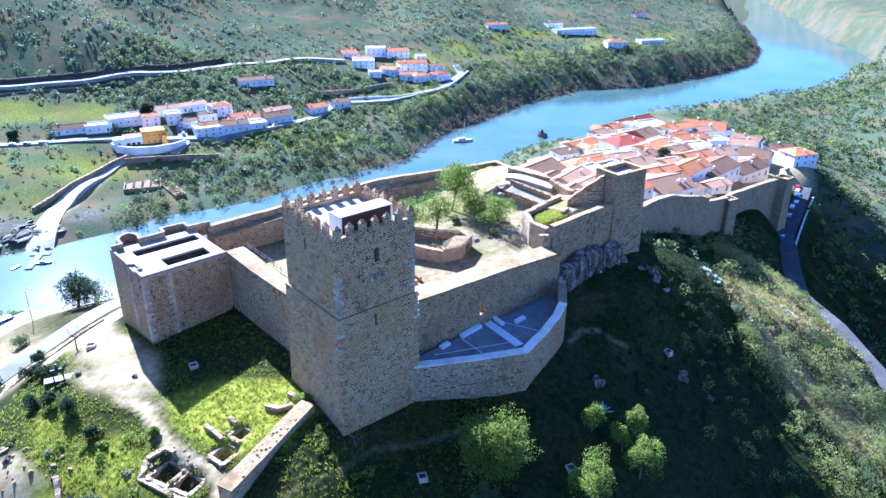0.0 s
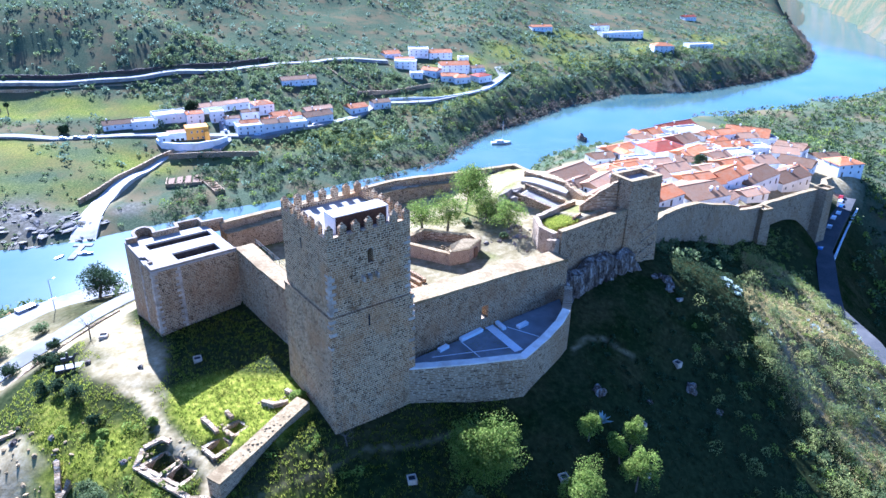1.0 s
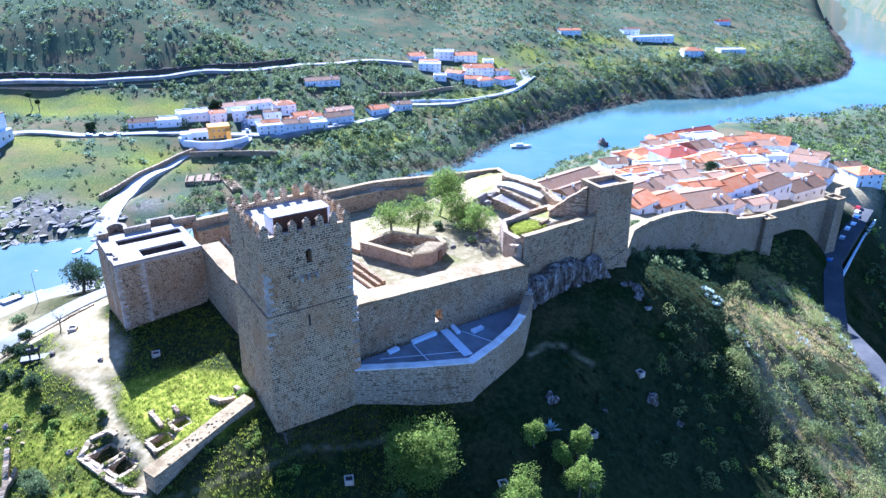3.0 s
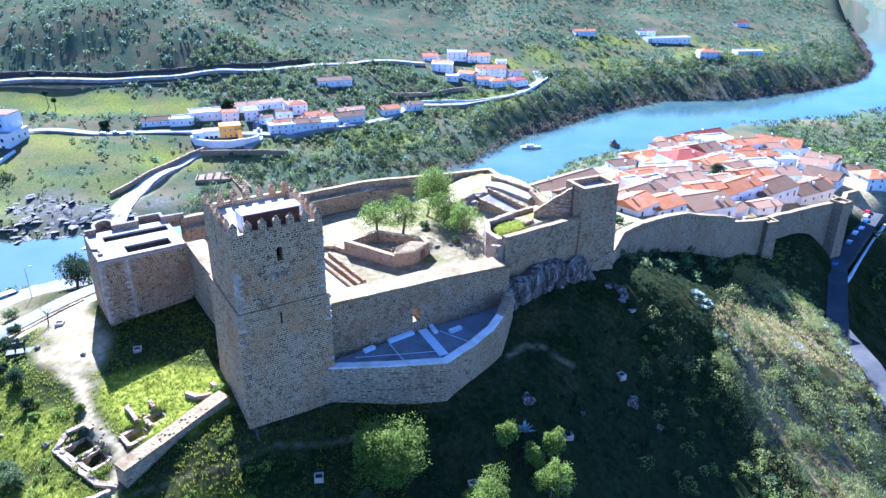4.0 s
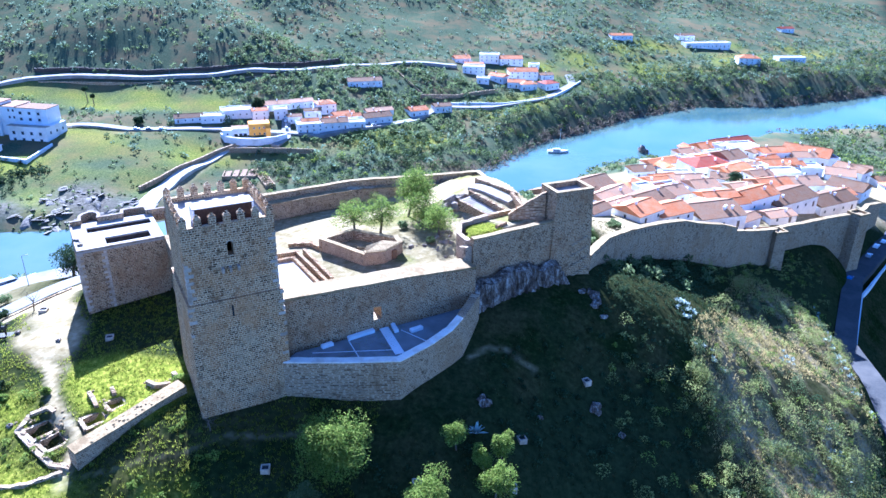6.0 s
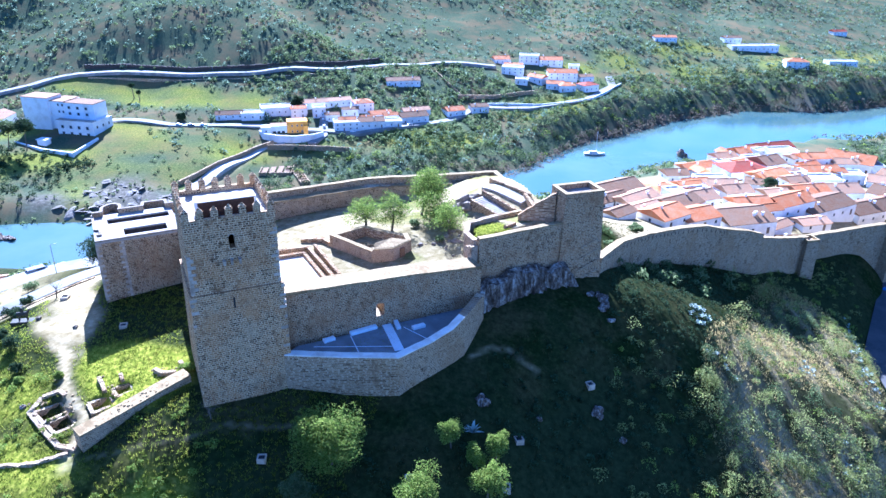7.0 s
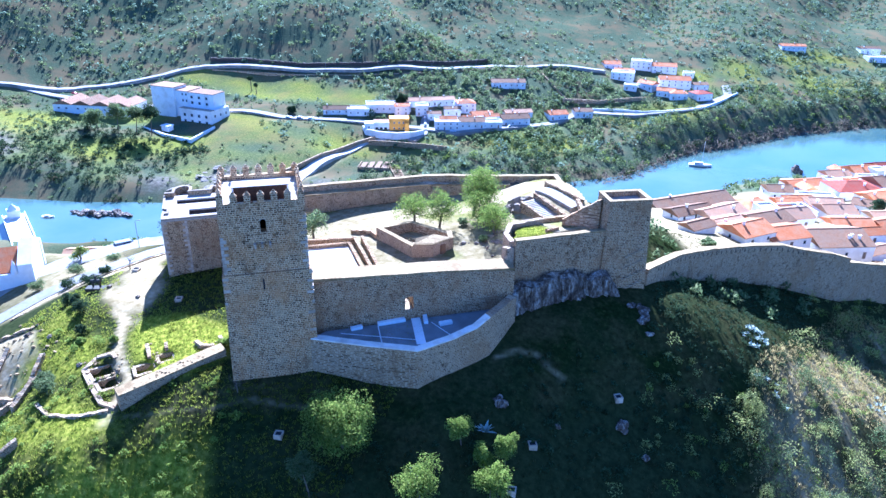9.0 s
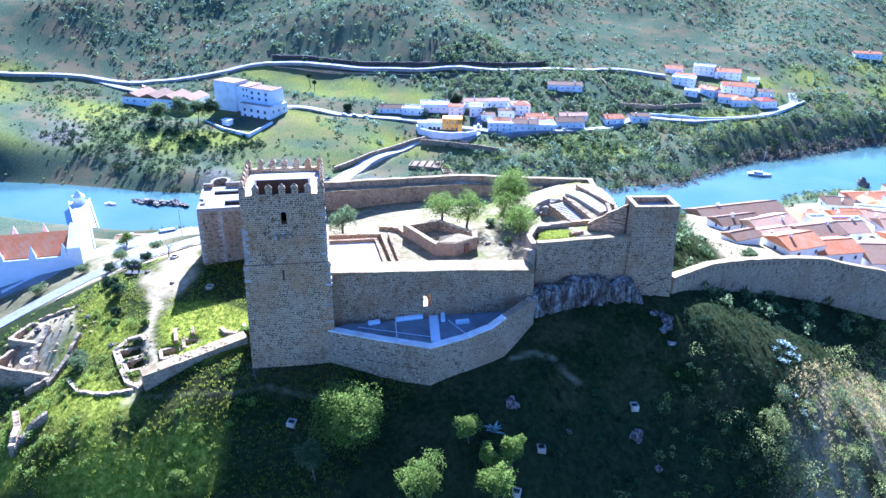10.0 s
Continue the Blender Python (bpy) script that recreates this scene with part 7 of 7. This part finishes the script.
def tree(x, y, h, r, mat_name, label, name="tree", cat="tree", lumps=9, per=260, size=0.2, trunk=0.22, bare=False, z=None):
    z = gz(x, y) if z is None else z
    t = thing(name, label, cat, (x, y, z))
    bm = bmesh.new()
    top = h - r * 0.9 if not bare else h * 0.45
    top = max(top, 0.3)
    lean = (random.uniform(-0.15, 0.15) * h, random.uniform(-0.15, 0.15) * h)
    limb(bm, (0, 0, -0.6), (lean[0] * 0.5, lean[1] * 0.5, top * 0.5), trunk * 1.25, trunk)
    limb(bm, (lean[0] * 0.5, lean[1] * 0.5, top * 0.5), (lean[0], lean[1], top), trunk, trunk * 0.75)
    cs, rs = [], []
    for k in range(lumps):
        a = 6.283 * k / lumps + random.uniform(-0.4, 0.4)
        d = r * random.uniform(0.25, 0.72)
        zc = max(0.5 * r, h - r * random.uniform(0.45, 1.5))
        c = (lean[0] + d * math.cos(a), lean[1] + d * math.sin(a), zc)
        limb(bm, (lean[0], lean[1], top * 0.9), c, trunk * 0.5, trunk * 0.12, 5)
        if bare:
            for q in range(5):
                limb(bm, c, (c[0] + random.uniform(-.7, .7), c[1] + random.uniform(-.7, .7), c[2] + random.uniform(0.1, .9)), trunk * 0.12, 0.01, 4)
        cs.append(c)
        rs.append([r * random.uniform(0.42, 0.6)] * 2 + [r * random.uniform(0.38, 0.55)])
    cs.append((lean[0], lean[1], h - r * 0.55))
    rs.append([r * 0.5, r * 0.5, r * 0.5])
    part("trunk", bm, MAT["bark"], t, world=False)
    if not bare:
        v, f = leaf_cloud(cs, rs, int(per * 1.3), size * 0.74)
        arrays("crown", v, f, MAT[mat_name], t)
    return t


def bush(x, y, h, r, mat_name, label, per=240, size=0.17, lumps=6):
    return tree(x, y, h, r, mat_name, label, "bush", "bush", lumps, per, size, 0.07)


tree(-6.8, 123.0, 6.6, 4.0, "leaf_court", "spreading green olive tree over the courtyard ruin", lumps=14, per=300, size=0.18, trunk=0.26)
tree(-2.2, 124.8, 7.0, 3.4, "leaf_court", "round green olive tree over the courtyard ruin", lumps=12, per=300, size=0.18)
tree(0.6, 134.6, 9.8, 4.3, "leaf_court", "tall leafy green tree by the courtyard wall", lumps=18, per=420, size=0.2)
tree(5.2, 129.2, 6.9, 3.9, "leaf_court", "spreading green tree in the courtyard", lumps=14, per=340, size=0.18)
tree(9.6, 124.6, 6.0, 3.2, "leaf_court", "small green tree in the courtyard", lumps=11, per=320, size=0.17)
for k in range(34):
    rock(random.gauss(11, 2.2), random.gauss(122.5, 2.0), random.uniform(0.15, 0.5), None, "pale broken rock under the courtyard trees", "court rubble", small=True).data = PALE_MESHES[k % 4]
for k in range(22):
    rock(random.uniform(-6.5, 0.5), random.uniform(114.5, 118.5), random.uniform(0.15, 0.5), None, "tan rubble heaped inside the roofless house", "house rubble", small=True)
for x, y, sc2 in ((9.2, 137.2, 1.6), (10.6, 134.6, 1.3), (8.0, 134.8, 1.2), (11.4, 137.4, 1.2)):
    rock(x, y, sc2, None, "tawny rock outcrop beside the steps").data = PALE_MESHES[1]
tree(-24.3, 113.4, 5.0, 2.8, "leaf_olive", "grey-green olive tree behind the keep", lumps=9, per=300, size=0.2)
bush(4.6, 134.0, 2.0, 1.6, "leaf_bright", "green bush on the courtyard bank")
bush(1.5, 128.5, 1.3, 1.1, "leaf_olive", "low grey-green bush in the courtyard")
bush(8.5, 121.5, 1.2, 1.0, "leaf_olive", "low grey-green bush in the courtyard")
tree(-75.5, 125.5, 7.6, 4.0, "leaf_dark", "dark round tree beside the castle street", lumps=13, per=360, size=0.26, trunk=0.3)
tree(-61.6, 99.4, 4.2, 2.2, "leaf_dark", "bare leafless tree on the terrace", "bare_tree", "tree", 9, bare=True, trunk=0.12)
tree(-89.5, 108.5, 4.2, 2.0, "leaf_bright", "small green tree by the parked cars", lumps=7, per=200, size=0.2)
tree(6.8, 76.0, 8.8, 4.8, "leaf_bright", "large bright green tree on the shaded slope", lumps=24, per=640, size=0.21, trunk=0.2)
tree(22.0, 84.2, 5.0, 2.0, "leaf_bright", "small bright green tree on the shaded slope", lumps=8, per=360, size=0.17, trunk=0.1)
tree(28.4, 85.6, 5.4, 1.9, "leaf_bright", "small bright green tree on the shaded slope", lumps=8, per=340, size=0.17, trunk=0.1)
tree(26.6, 82.6, 4.6, 1.7, "leaf_bright", "small bright green tree on the shaded slope", lumps=7, per=340, size=0.17, trunk=0.1)
tree(28.6, 79.6, 6.4, 2.8, "leaf_bright", "bright green tree on the shaded slope", lumps=11, per=420, size=0.18, trunk=0.12)
tree(20.4, 74.4, 7.0, 3.2, "leaf_bright", "bright green tree on the lower slope", lumps=12, per=420, size=0.18, trunk=0.14)
tree(6.4, 68.2, 7.0, 1.9, "leaf_olive", "slender grey-green tree on the lower slope", lumps=9, per=380, size=0.17, trunk=0.1)
tree(-10.4, 58.0, 2.8, 1.5, "leaf_bright", "small round green tree on the lower slope", lumps=8, per=360, size=0.16, trunk=0.1)
bush(13.0, 68.5, 1.6, 1.2, "leaf_dark", "dark low bush on the lower slope")
tree(-11.6, 75.2, 3.6, 2.2, "leaf_dark", "bare grey shrub at the foot of the keep", "bare_tree", "tree", 9, bare=True, trunk=0.08)
for x, y, h, r in ((-53.9, 81.6, 2.2, 1.7), (-60.6, 83.6, 2.0, 1.3), (-57.4, 83.0, 2.2, 1.2), (-48.5, 77.0, 1.6, 1.1), (-66, 93, 1.5, 1.6), (-67.5, 98, 1.2, 1.4), (-63.0, 92.0, 1.3, 1.5), (-72, 92, 1.6, 1.8)):
    bush(x, y, h, r, "leaf_dark", "dark round bush at the terrace edge")
for x, y, h, r in ((-39.5, 76.5, 1.2, 0.9), (-46.5, 75.0, 1.0, 0.8), (-20.4, 82.2, 1.0, 1.1), (-19.2, 80.2, 0.9, 0.9), (-44, 66.5, 1.8, 1.6), (-41.5, 64.5, 2.2, 1.8)):
    bush(x, y, h, r, "leaf_bright" if h < 1.5 else "leaf_olive", "grey-green bush on the terrace slope")
for x, y, h, r in ((-80, 100, 1.6, 1.9), (-84, 93, 1.5, 1.8), (-88, 84, 1.8, 2.0), (-76, 107, 1.4, 1.6)):
    bush(x, y, h, r, "leaf_olive", "rounded clipped bush on the bank below the lane")
for x, y, h, r in ((52, 190, 2.2, 2.4), (56, 196, 2.0, 2.2), (48, 184, 2.0, 2.0), (61, 200, 1.8, 2.0), (44, 190, 2.2, 2.0)):
    bush(x, y, h, r, "leaf_olive", "grey-green bush inside the town wall", size=0.3)
tree(91, 297, 7.5, 3.2, "leaf_dark", "dark green tree among the town roofs", lumps=9, per=200, size=0.35)
for x, y, h, r in ((-205, 470, 10, 4.5), (-268, 420, 5, 3), (-330, 450, 11, 2.0), (-322, 446, 8, 1.4), (-338, 340, 19, 7), (-328, 344, 21, 6.5), (-350, 336, 18, 7), (-362, 330, 15, 6.5), (-374, 334, 11, 5)):
    tree(x, y, h, r, "leaf_dark" if x > -335 else "leaf_olive", "dark tall tree by the far bank houses", lumps=12, per=260, size=0.6, trunk=0.3)


def agave(x, y, s, label="spiky blue-grey agave rosette on the slope"):
    z = gz(x, y)
    t = thing("agave", label, "agave", (x, y, z), random.uniform(0, 90), "agaves on the slope")
    bm = bmesh.new()
    for k in range(22):
        a, e = random.uniform(0, 6.283), random.uniform(0.25, 1.3)
        d = Vector((math.cos(a) * math.cos(e), math.sin(a) * math.cos(e), math.sin(e)))
        side = Vector((-math.sin(a), math.cos(a), 0)) * 0.11 * s
        L = s * random.uniform(0.7, 1.1)
        b, m, tip = d * 0.08, d * L * 0.5 + Vector((0, 0, 0.06 * s)), d * L - Vector((0, 0, 0.1 * s * math.cos(e)))
        v = [bm.verts.new(p) for p in (b - side * 0.6, b + side * 0.6, m + side, tip, m - side, m - Vector((0, 0, 0.05 * s)))]
        bm.faces.new((v[0], v[1], v[2], v[4])), bm.faces.new((v[4], v[2], v[3])), bm.faces.new((v[0], v[5], v[1])), bm.faces.new((v[1], v[5], v[2])), bm.faces.new((v[0], v[4], v[5])), bm.faces.new((v[5], v[4], v[3])), bm.faces.new((v[5], v[3], v[2]))
    part("leaves", bm, MAT["leaf_agave"], t, world=False)
    return t


agave(24.2, 87.8, 1.9)
for cx, cy, sx2, sy2, cnt in ((57.8, 141, 1.0, 2.4, 26), (84, 153, 2.0, 3.0, 10), (103, 187, 1.2, 7.0, 24), (102, 170, 1.6, 7.0, 26), (62, 130, 1.5, 2.0, 8), (106, 203, 1.2, 5.0, 10), (88, 127, 2.0, 3.0, 8)):
    for k in range(cnt):
        agave(cx + random.gauss(0, sx2), cy + random.gauss(0, sy2), random.uniform(0.6, 1.1))

# ---- vehicles, boats, small things ----
def car_paint(name, c, rough=0.3):
    m, nt, b = nodes_of(name, rough, 0.5)
    b.inputs["Base Color"].default_value = (*c, 1)
    b.inputs["Coat Weight"].default_value = 0.6
    return m


PAINTS = {k: car_paint("paint_" + k, c) for k, c in (("white", (0.75, 0.76, 0.78)), ("black", (0.02, 0.022, 0.025)), ("blue", (0.05, 0.12, 0.35)), ("red", (0.4, 0.03, 0.03)), ("grey", (0.25, 0.27, 0.3)))}
MAT["tyre"] = mottled("tyre", (0.015, 0.015, 0.015), (0.03, 0.03, 0.03), 4)


def car(x, y, rz, colour, van=False, z=None):
    z = (gz(x, y) + 0.28) if z is None else z
    kind = "delivery van" if van else "car"
    t = thing("parked_car", f"{colour} parked {kind} on the pale street", "car", (x, y, z), rz)
    L, W = (4.9, 1.9) if van else (4.2, 1.75)
    bm = bmesh.new()
    prof = [(-L / 2, .35), (L / 2, .35), (L / 2, .75), (L / 2 - .15, .95), (L * .22, 1.02), (L * .05, 1.45), (-L * .32, 1.48), (-L * .45, 1.02), (-L / 2, .95)]
    if van:
        prof = [(-L / 2, .35), (L / 2, .35), (L / 2, .9), (L * .4, 1.15), (L * .26, 1.9), (-L / 2 + .05, 1.95), (-L / 2, 1.8)]
    s0 = [bm.verts.new((px, -W / 2 + (0.12 if pz > 1.1 else 0), pz)) for px, pz in prof]
    s1 = [bm.verts.new((px, W / 2 - (0.12 if pz > 1.1 else 0), pz)) for px, pz in prof]
    bm.faces.new(s0), bm.faces.new(s1[::-1])
    for i in range(len(prof)):
        j = (i + 1) % len(prof)
        bm.faces.new((s0[i], s0[j], s1[j], s1[i]))
    part("body", bm, PAINTS[colour], t, world=False)
    bm = bmesh.new()
    zc = 1.15 if not van else 1.35
    obox(bm, (-L * .12 if not van else L * .1, 0, zc - 0.1), (L * .42, W - .16, 0.3 if not van else 0.4))
    part("side_glass", bm, MAT["glass"], t, "dark glass", world=False)
    bm = bmesh.new()
    obox(bm, (L * .13 if not van else L * .34, 0, zc - 0.12), (L * .1, W - .35, 0.3))
    part("windscreen", bm, MAT["glass"], t, "dark glass", world=False)
    for px in (-L * .31, L * .31):
        for s in (-1, 1):
            bm = bmesh.new()
            bmesh.ops.create_cone(bm, segments=14, radius1=0.32, radius2=0.32, depth=0.2, cap_ends=True, matrix=Matrix.Translation((px, s * (W / 2 - 0.08), 0.32)) @ Matrix.Rotation(radians(90), 4, 'X'))
            part("wheel", bm, MAT["tyre"], t, world=False)
    return t


car(-93.4, 111.6, 66, "black")
car(-87.4, 119.6, 62, "grey", True)
car(-98.6, 95.5, 74, "white", True)
car(-84.0, 124.0, 60, "white")
car(121.0, 233.5, 72, "white")
car(125.2, 246.5, 62, "blue")
car(137.6, 269.5, 60, "grey")
car(146.5, 283.5, 60, "white")
car(151.0, 292.0, 58, "blue")
for x, y, rz, c in ((142.4, 278.0, 60, "white"), (155.5, 303, 60, "red"), (153.5, 298.5, 58, "white"), (-181, 462, 115, "white"), (-178, 456.5, 115, "grey"), (-175, 450.5, 115, "white"), (-183.5, 467, 115, "white"), (-264, 410.5, 10, "white"), (-257, 414, 25, "grey"), (-250, 418, 30, "white"), (-154, 452.5, 20, "white"), (-132, 471, 40, "white"), (-250, 517, 25, "white"), (-432, 372, 15, "white"), (-122, 481, 45, "grey"), (-441, 376, 20, "red")):
    car(x, y, rz, c, z=gz(x, y) + 0.55)


def hull(bm, L, W, H):
    rows = []
    for t in np.linspace(0, 1, 9):
        w = W / 2 * (1 - max(0, (t - 0.45) / 0.55) ** 2.2) * (0.85 + 0.15 * min(1, t * 4))
        x = -L / 2 + L * t
        rows.append([bm.verts.new(c) for c in ((x, -w, H + 0.25 * t), (x, -w * 0.6, -0.3), (x, w * 0.6, -0.3), (x, w, H + 0.25 * t))])
    for p, q in zip(rows, rows[1:]):
        for k in range(4):
            bm.faces.new((p[k], p[(k + 1) % 4], q[(k + 1) % 4], q[k]))
    bm.faces.new(rows[0]), bm.faces.new(rows[-1][::-1])


def boat(x, y, rz, L, label, mast=0.0, cabin=True):
    t = thing("boat", label, "boat", (x, y, 0), rz)
    bm = bmesh.new()
    hull(bm, L, L * 0.3, L * 0.09)
    part("hull", bm, PAINTS["white"], t, world=False)
    if cabin:
        bm = bmesh.new()
        obox(bm, (-L * 0.08, 0, L * 0.09), (L * 0.38, L * 0.18, L * 0.09), 0, 0.1)
        part("cabin", bm, PAINTS["white"], t, world=False)
        bm = bmesh.new()
        obox(bm, (-L * 0.08, 0, L * 0.12), (L * 0.385, L * 0.185, L * 0.025))
        part("cabin_window", bm, MAT["glass"], t, world=False)
    if mast:
        bm = bmesh.new()
        limb(bm, (L * 0.05, 0, 0.5), (L * 0.05, 0, mast), 0.16, 0.1)
        limb(bm, (L * 0.05, 0, 2.6), (-L * 0.38, 0, 2.8), 0.12, 0.12)
        part("mast", bm, PAINTS["white"], t, world=False)
        for end in (L * 0.48, -L * 0.46):
            bm = bmesh.new()
            limb(bm, (end, 0, 1.2), (L * 0.05, 0, mast), 0.04, 0.04, 4)
            part("stay", bm, PAINTS["grey"], t, world=False)


boat(8.5, 503, 15, 15, "white sailing yacht at anchor with a bare mast", 17)
boat(-291, 234.5, 20, 7, "small white motor boat moored on the river")
boat(-308, 226, 60, 8, "small dark-windowed motor boat by the pier")
boat(-186, 291, 10, 7, "white boat moored at the landing")
boat(-196, 286, 70, 5, "small white boat at the landing", cabin=False)
# floating landing at the end of the path
dock = thing("landing_stage", "pale floating landing stage on the river", "dock", (-191, 292, 0), 100)
bm = bmesh.new()
obox(bm, (0, 0, -0.3), (16, 3, 0.8), 0, 0.08)
part("deck", bm, MAT["concrete"], dock, world=False)
bm = bmesh.new()
obox(bm, (8.4, 0, -0.2), (3, 9, 0.6), 0, 0.08)
part("float", bm, MAT["concrete"], dock, world=False)
pier = thing("river_pier", "broad white quay with a small white turret at its end", "pier", (-300, 222, 0), -29)
bm = bmesh.new()
obox(bm, (30, 0, -3), (66, 11, 6.0), 0, 0.15)
part("pier_body", bm, MAT["pale_coping"], pier, world=False)
for side in (-5.2, 5.2):
    bm = bmesh.new()
    obox(bm, (30, side, 3.0), (66, 0.5, 0.9), 0, 0.05)
    part("parapet", bm, MAT["whitewash"], pier, world=False)
bm = bmesh.new()
obox(bm, (0, 0, 3.0), (6, 6, 4.0), 0, 0.1)
part("turret", bm, MAT["whitewash"], pier, world=False)
bm = bmesh.new()
bmesh.ops.create_cone(bm, segments=8, radius1=3.0, radius2=0.1, depth=3.2, matrix=Matrix.Translation((0, 0, 8.6)), cap_ends=True)
part("turret_roof", bm, MAT["whitewash"], pier, world=False)

# statue on its slab
bm = bmesh.new()
sx0, sy0 = -59.4, 89.6
sz0 = gz(sx0, sy0)
obox(bm, (sx0, sy0, sz0 - 0.3), (4.2, 1.6, 0.75), 28, 0.04)
f = frame_pt((sx0, sy0), 28)
for du in (-0.7, 0.7):
    for dv in (-0.2, 0.2):
        limb(bm, (*f(du, dv), sz0 + 0.45), (*f(du * 0.9, dv), sz0 + 1.5), 0.09, 0.13, 6)
limb(bm, (*f(-0.95, 0), sz0 + 1.75), (*f(0.9, 0), sz0 + 1.8), 0.34, 0.36, 10)
limb(bm, (*f(0.75, 0), sz0 + 1.8), (*f(1.25, 0), sz0 + 2.6), 0.26, 0.16, 8)
limb(bm, (*f(1.2, 0), sz0 + 2.55), (*f(1.65, 0), sz0 + 2.3), 0.16, 0.1, 8)
limb(bm, (*f(-0.05, 0), sz0 + 1.9), (*f(0.0, 0), sz0 + 3.0), 0.3, 0.16, 8)
tagged(part("statue", bm, MAT["bronze"]), "dark equestrian statue on a long stone slab", "statue")
bm = bmesh.new()
obox(bm, (-56.6, 90.2, gz(-56.6, 90.2) - 0.1), (0.8, 0.6, 0.6), 20, 0.05)
tagged(part("stone_block", bm, MAT["cliff"]), "small dark stone block on the bare terrace", "stone")
planter(-58.6, 98.6, 20, 1.4)

# stair rail on the west curtain
rail = thing("walkway_rail", "thin iron rail along the wall walk", "railing", (-30, 103, 94.6))
RA, RB = Vector((-34.2, 109.0, 95.0)), Vector((-21.6, 95.0, 94.7))
for k in range(9):
    p = RA.lerp(RB, k / 8)
    bm = bmesh.new()
    limb(bm, p, p + Vector((0, 0, 1.0)), 0.05, 0.05, 5)
    part("post", bm, MAT["dark"], rail)
for h in (0.5, 1.0):
    bm = bmesh.new()
    limb(bm, RA + Vector((0, 0, h)), RB + Vector((0, 0, h)), 0.04, 0.04, 5)
    part("bar", bm, MAT["dark"], rail)
# gun-loops of the town wall, kitchen garden plots and lamp posts
def lamp(x, y, h, z=None):
    z = gz(x, y) if z is None else z
    t = thing("street_lamp", "slim grey street lamp by the road", "street lamp", (x, y, z), random.uniform(0, 360))
    bm = bmesh.new()
    limb(bm, (0, 0, -0.5), (0, 0, h), 0.09, 0.06, 6)
    limb(bm, (0, 0, h), (0.9, 0, h + 0.15), 0.05, 0.05, 5)
    part("pole", bm, PAINTS["grey"], t, world=False)
    bm = bmesh.new()
    obox(bm, (1.0, 0, h + 0.05), (0.5, 0.22, 0.12))
    part("lamp_head", bm, PAINTS["grey"], t, world=False)


for x, y in ((-290, 495), (-250, 512), (-212, 532), (-190, 572), (-160, 598)):
    lamp(x, y, 9)
lamp(-80.5, 118, 7)
lamp(-100, 106, 7)
garden = thing("kitchen_garden", "walled kitchen garden with bare brown beds by the river", "garden", (-178, 387, gz(-178, 387) + 0.5), 20)
bm = bmesh.new()
ring(bm, [(-10, -9), (10, -9), (10, 10), (-10, 10)], [(-9.4, -8.4), (9.4, -8.4), (9.4, 9.4), (-9.4, 9.4)], -3, 0.6)
part("garden_wall", bm, MAT["old_stone"], garden, world=False)
for k in range(4):
    bm = bmesh.new()
    obox(bm, (-7 + k * 4.6, 0, -1), (3.4, 14, 1.2), 0, 0.1)
    part("bed", bm, MAT["soil_bed"], garden, world=False)
plot = thing("stepped_plots", "narrow stone-edged garden plots stepping down the bank", "garden", (-158, 380, gz(-158, 380) + 0.5), 40)
for k in range(6):
    bm = bmesh.new()
    ring(bm, [(-3, -12 + k * 4), (3, -12 + k * 4), (3, -8.4 + k * 4), (-3, -8.4 + k * 4)], [(-2.4, -11.4 + k * 4), (2.4, -11.4 + k * 4), (2.4, -9 + k * 4), (-2.4, -9 + k * 4)], -3, 0.7)
    part("plot", bm, MAT["old_stone"], plot, world=False)
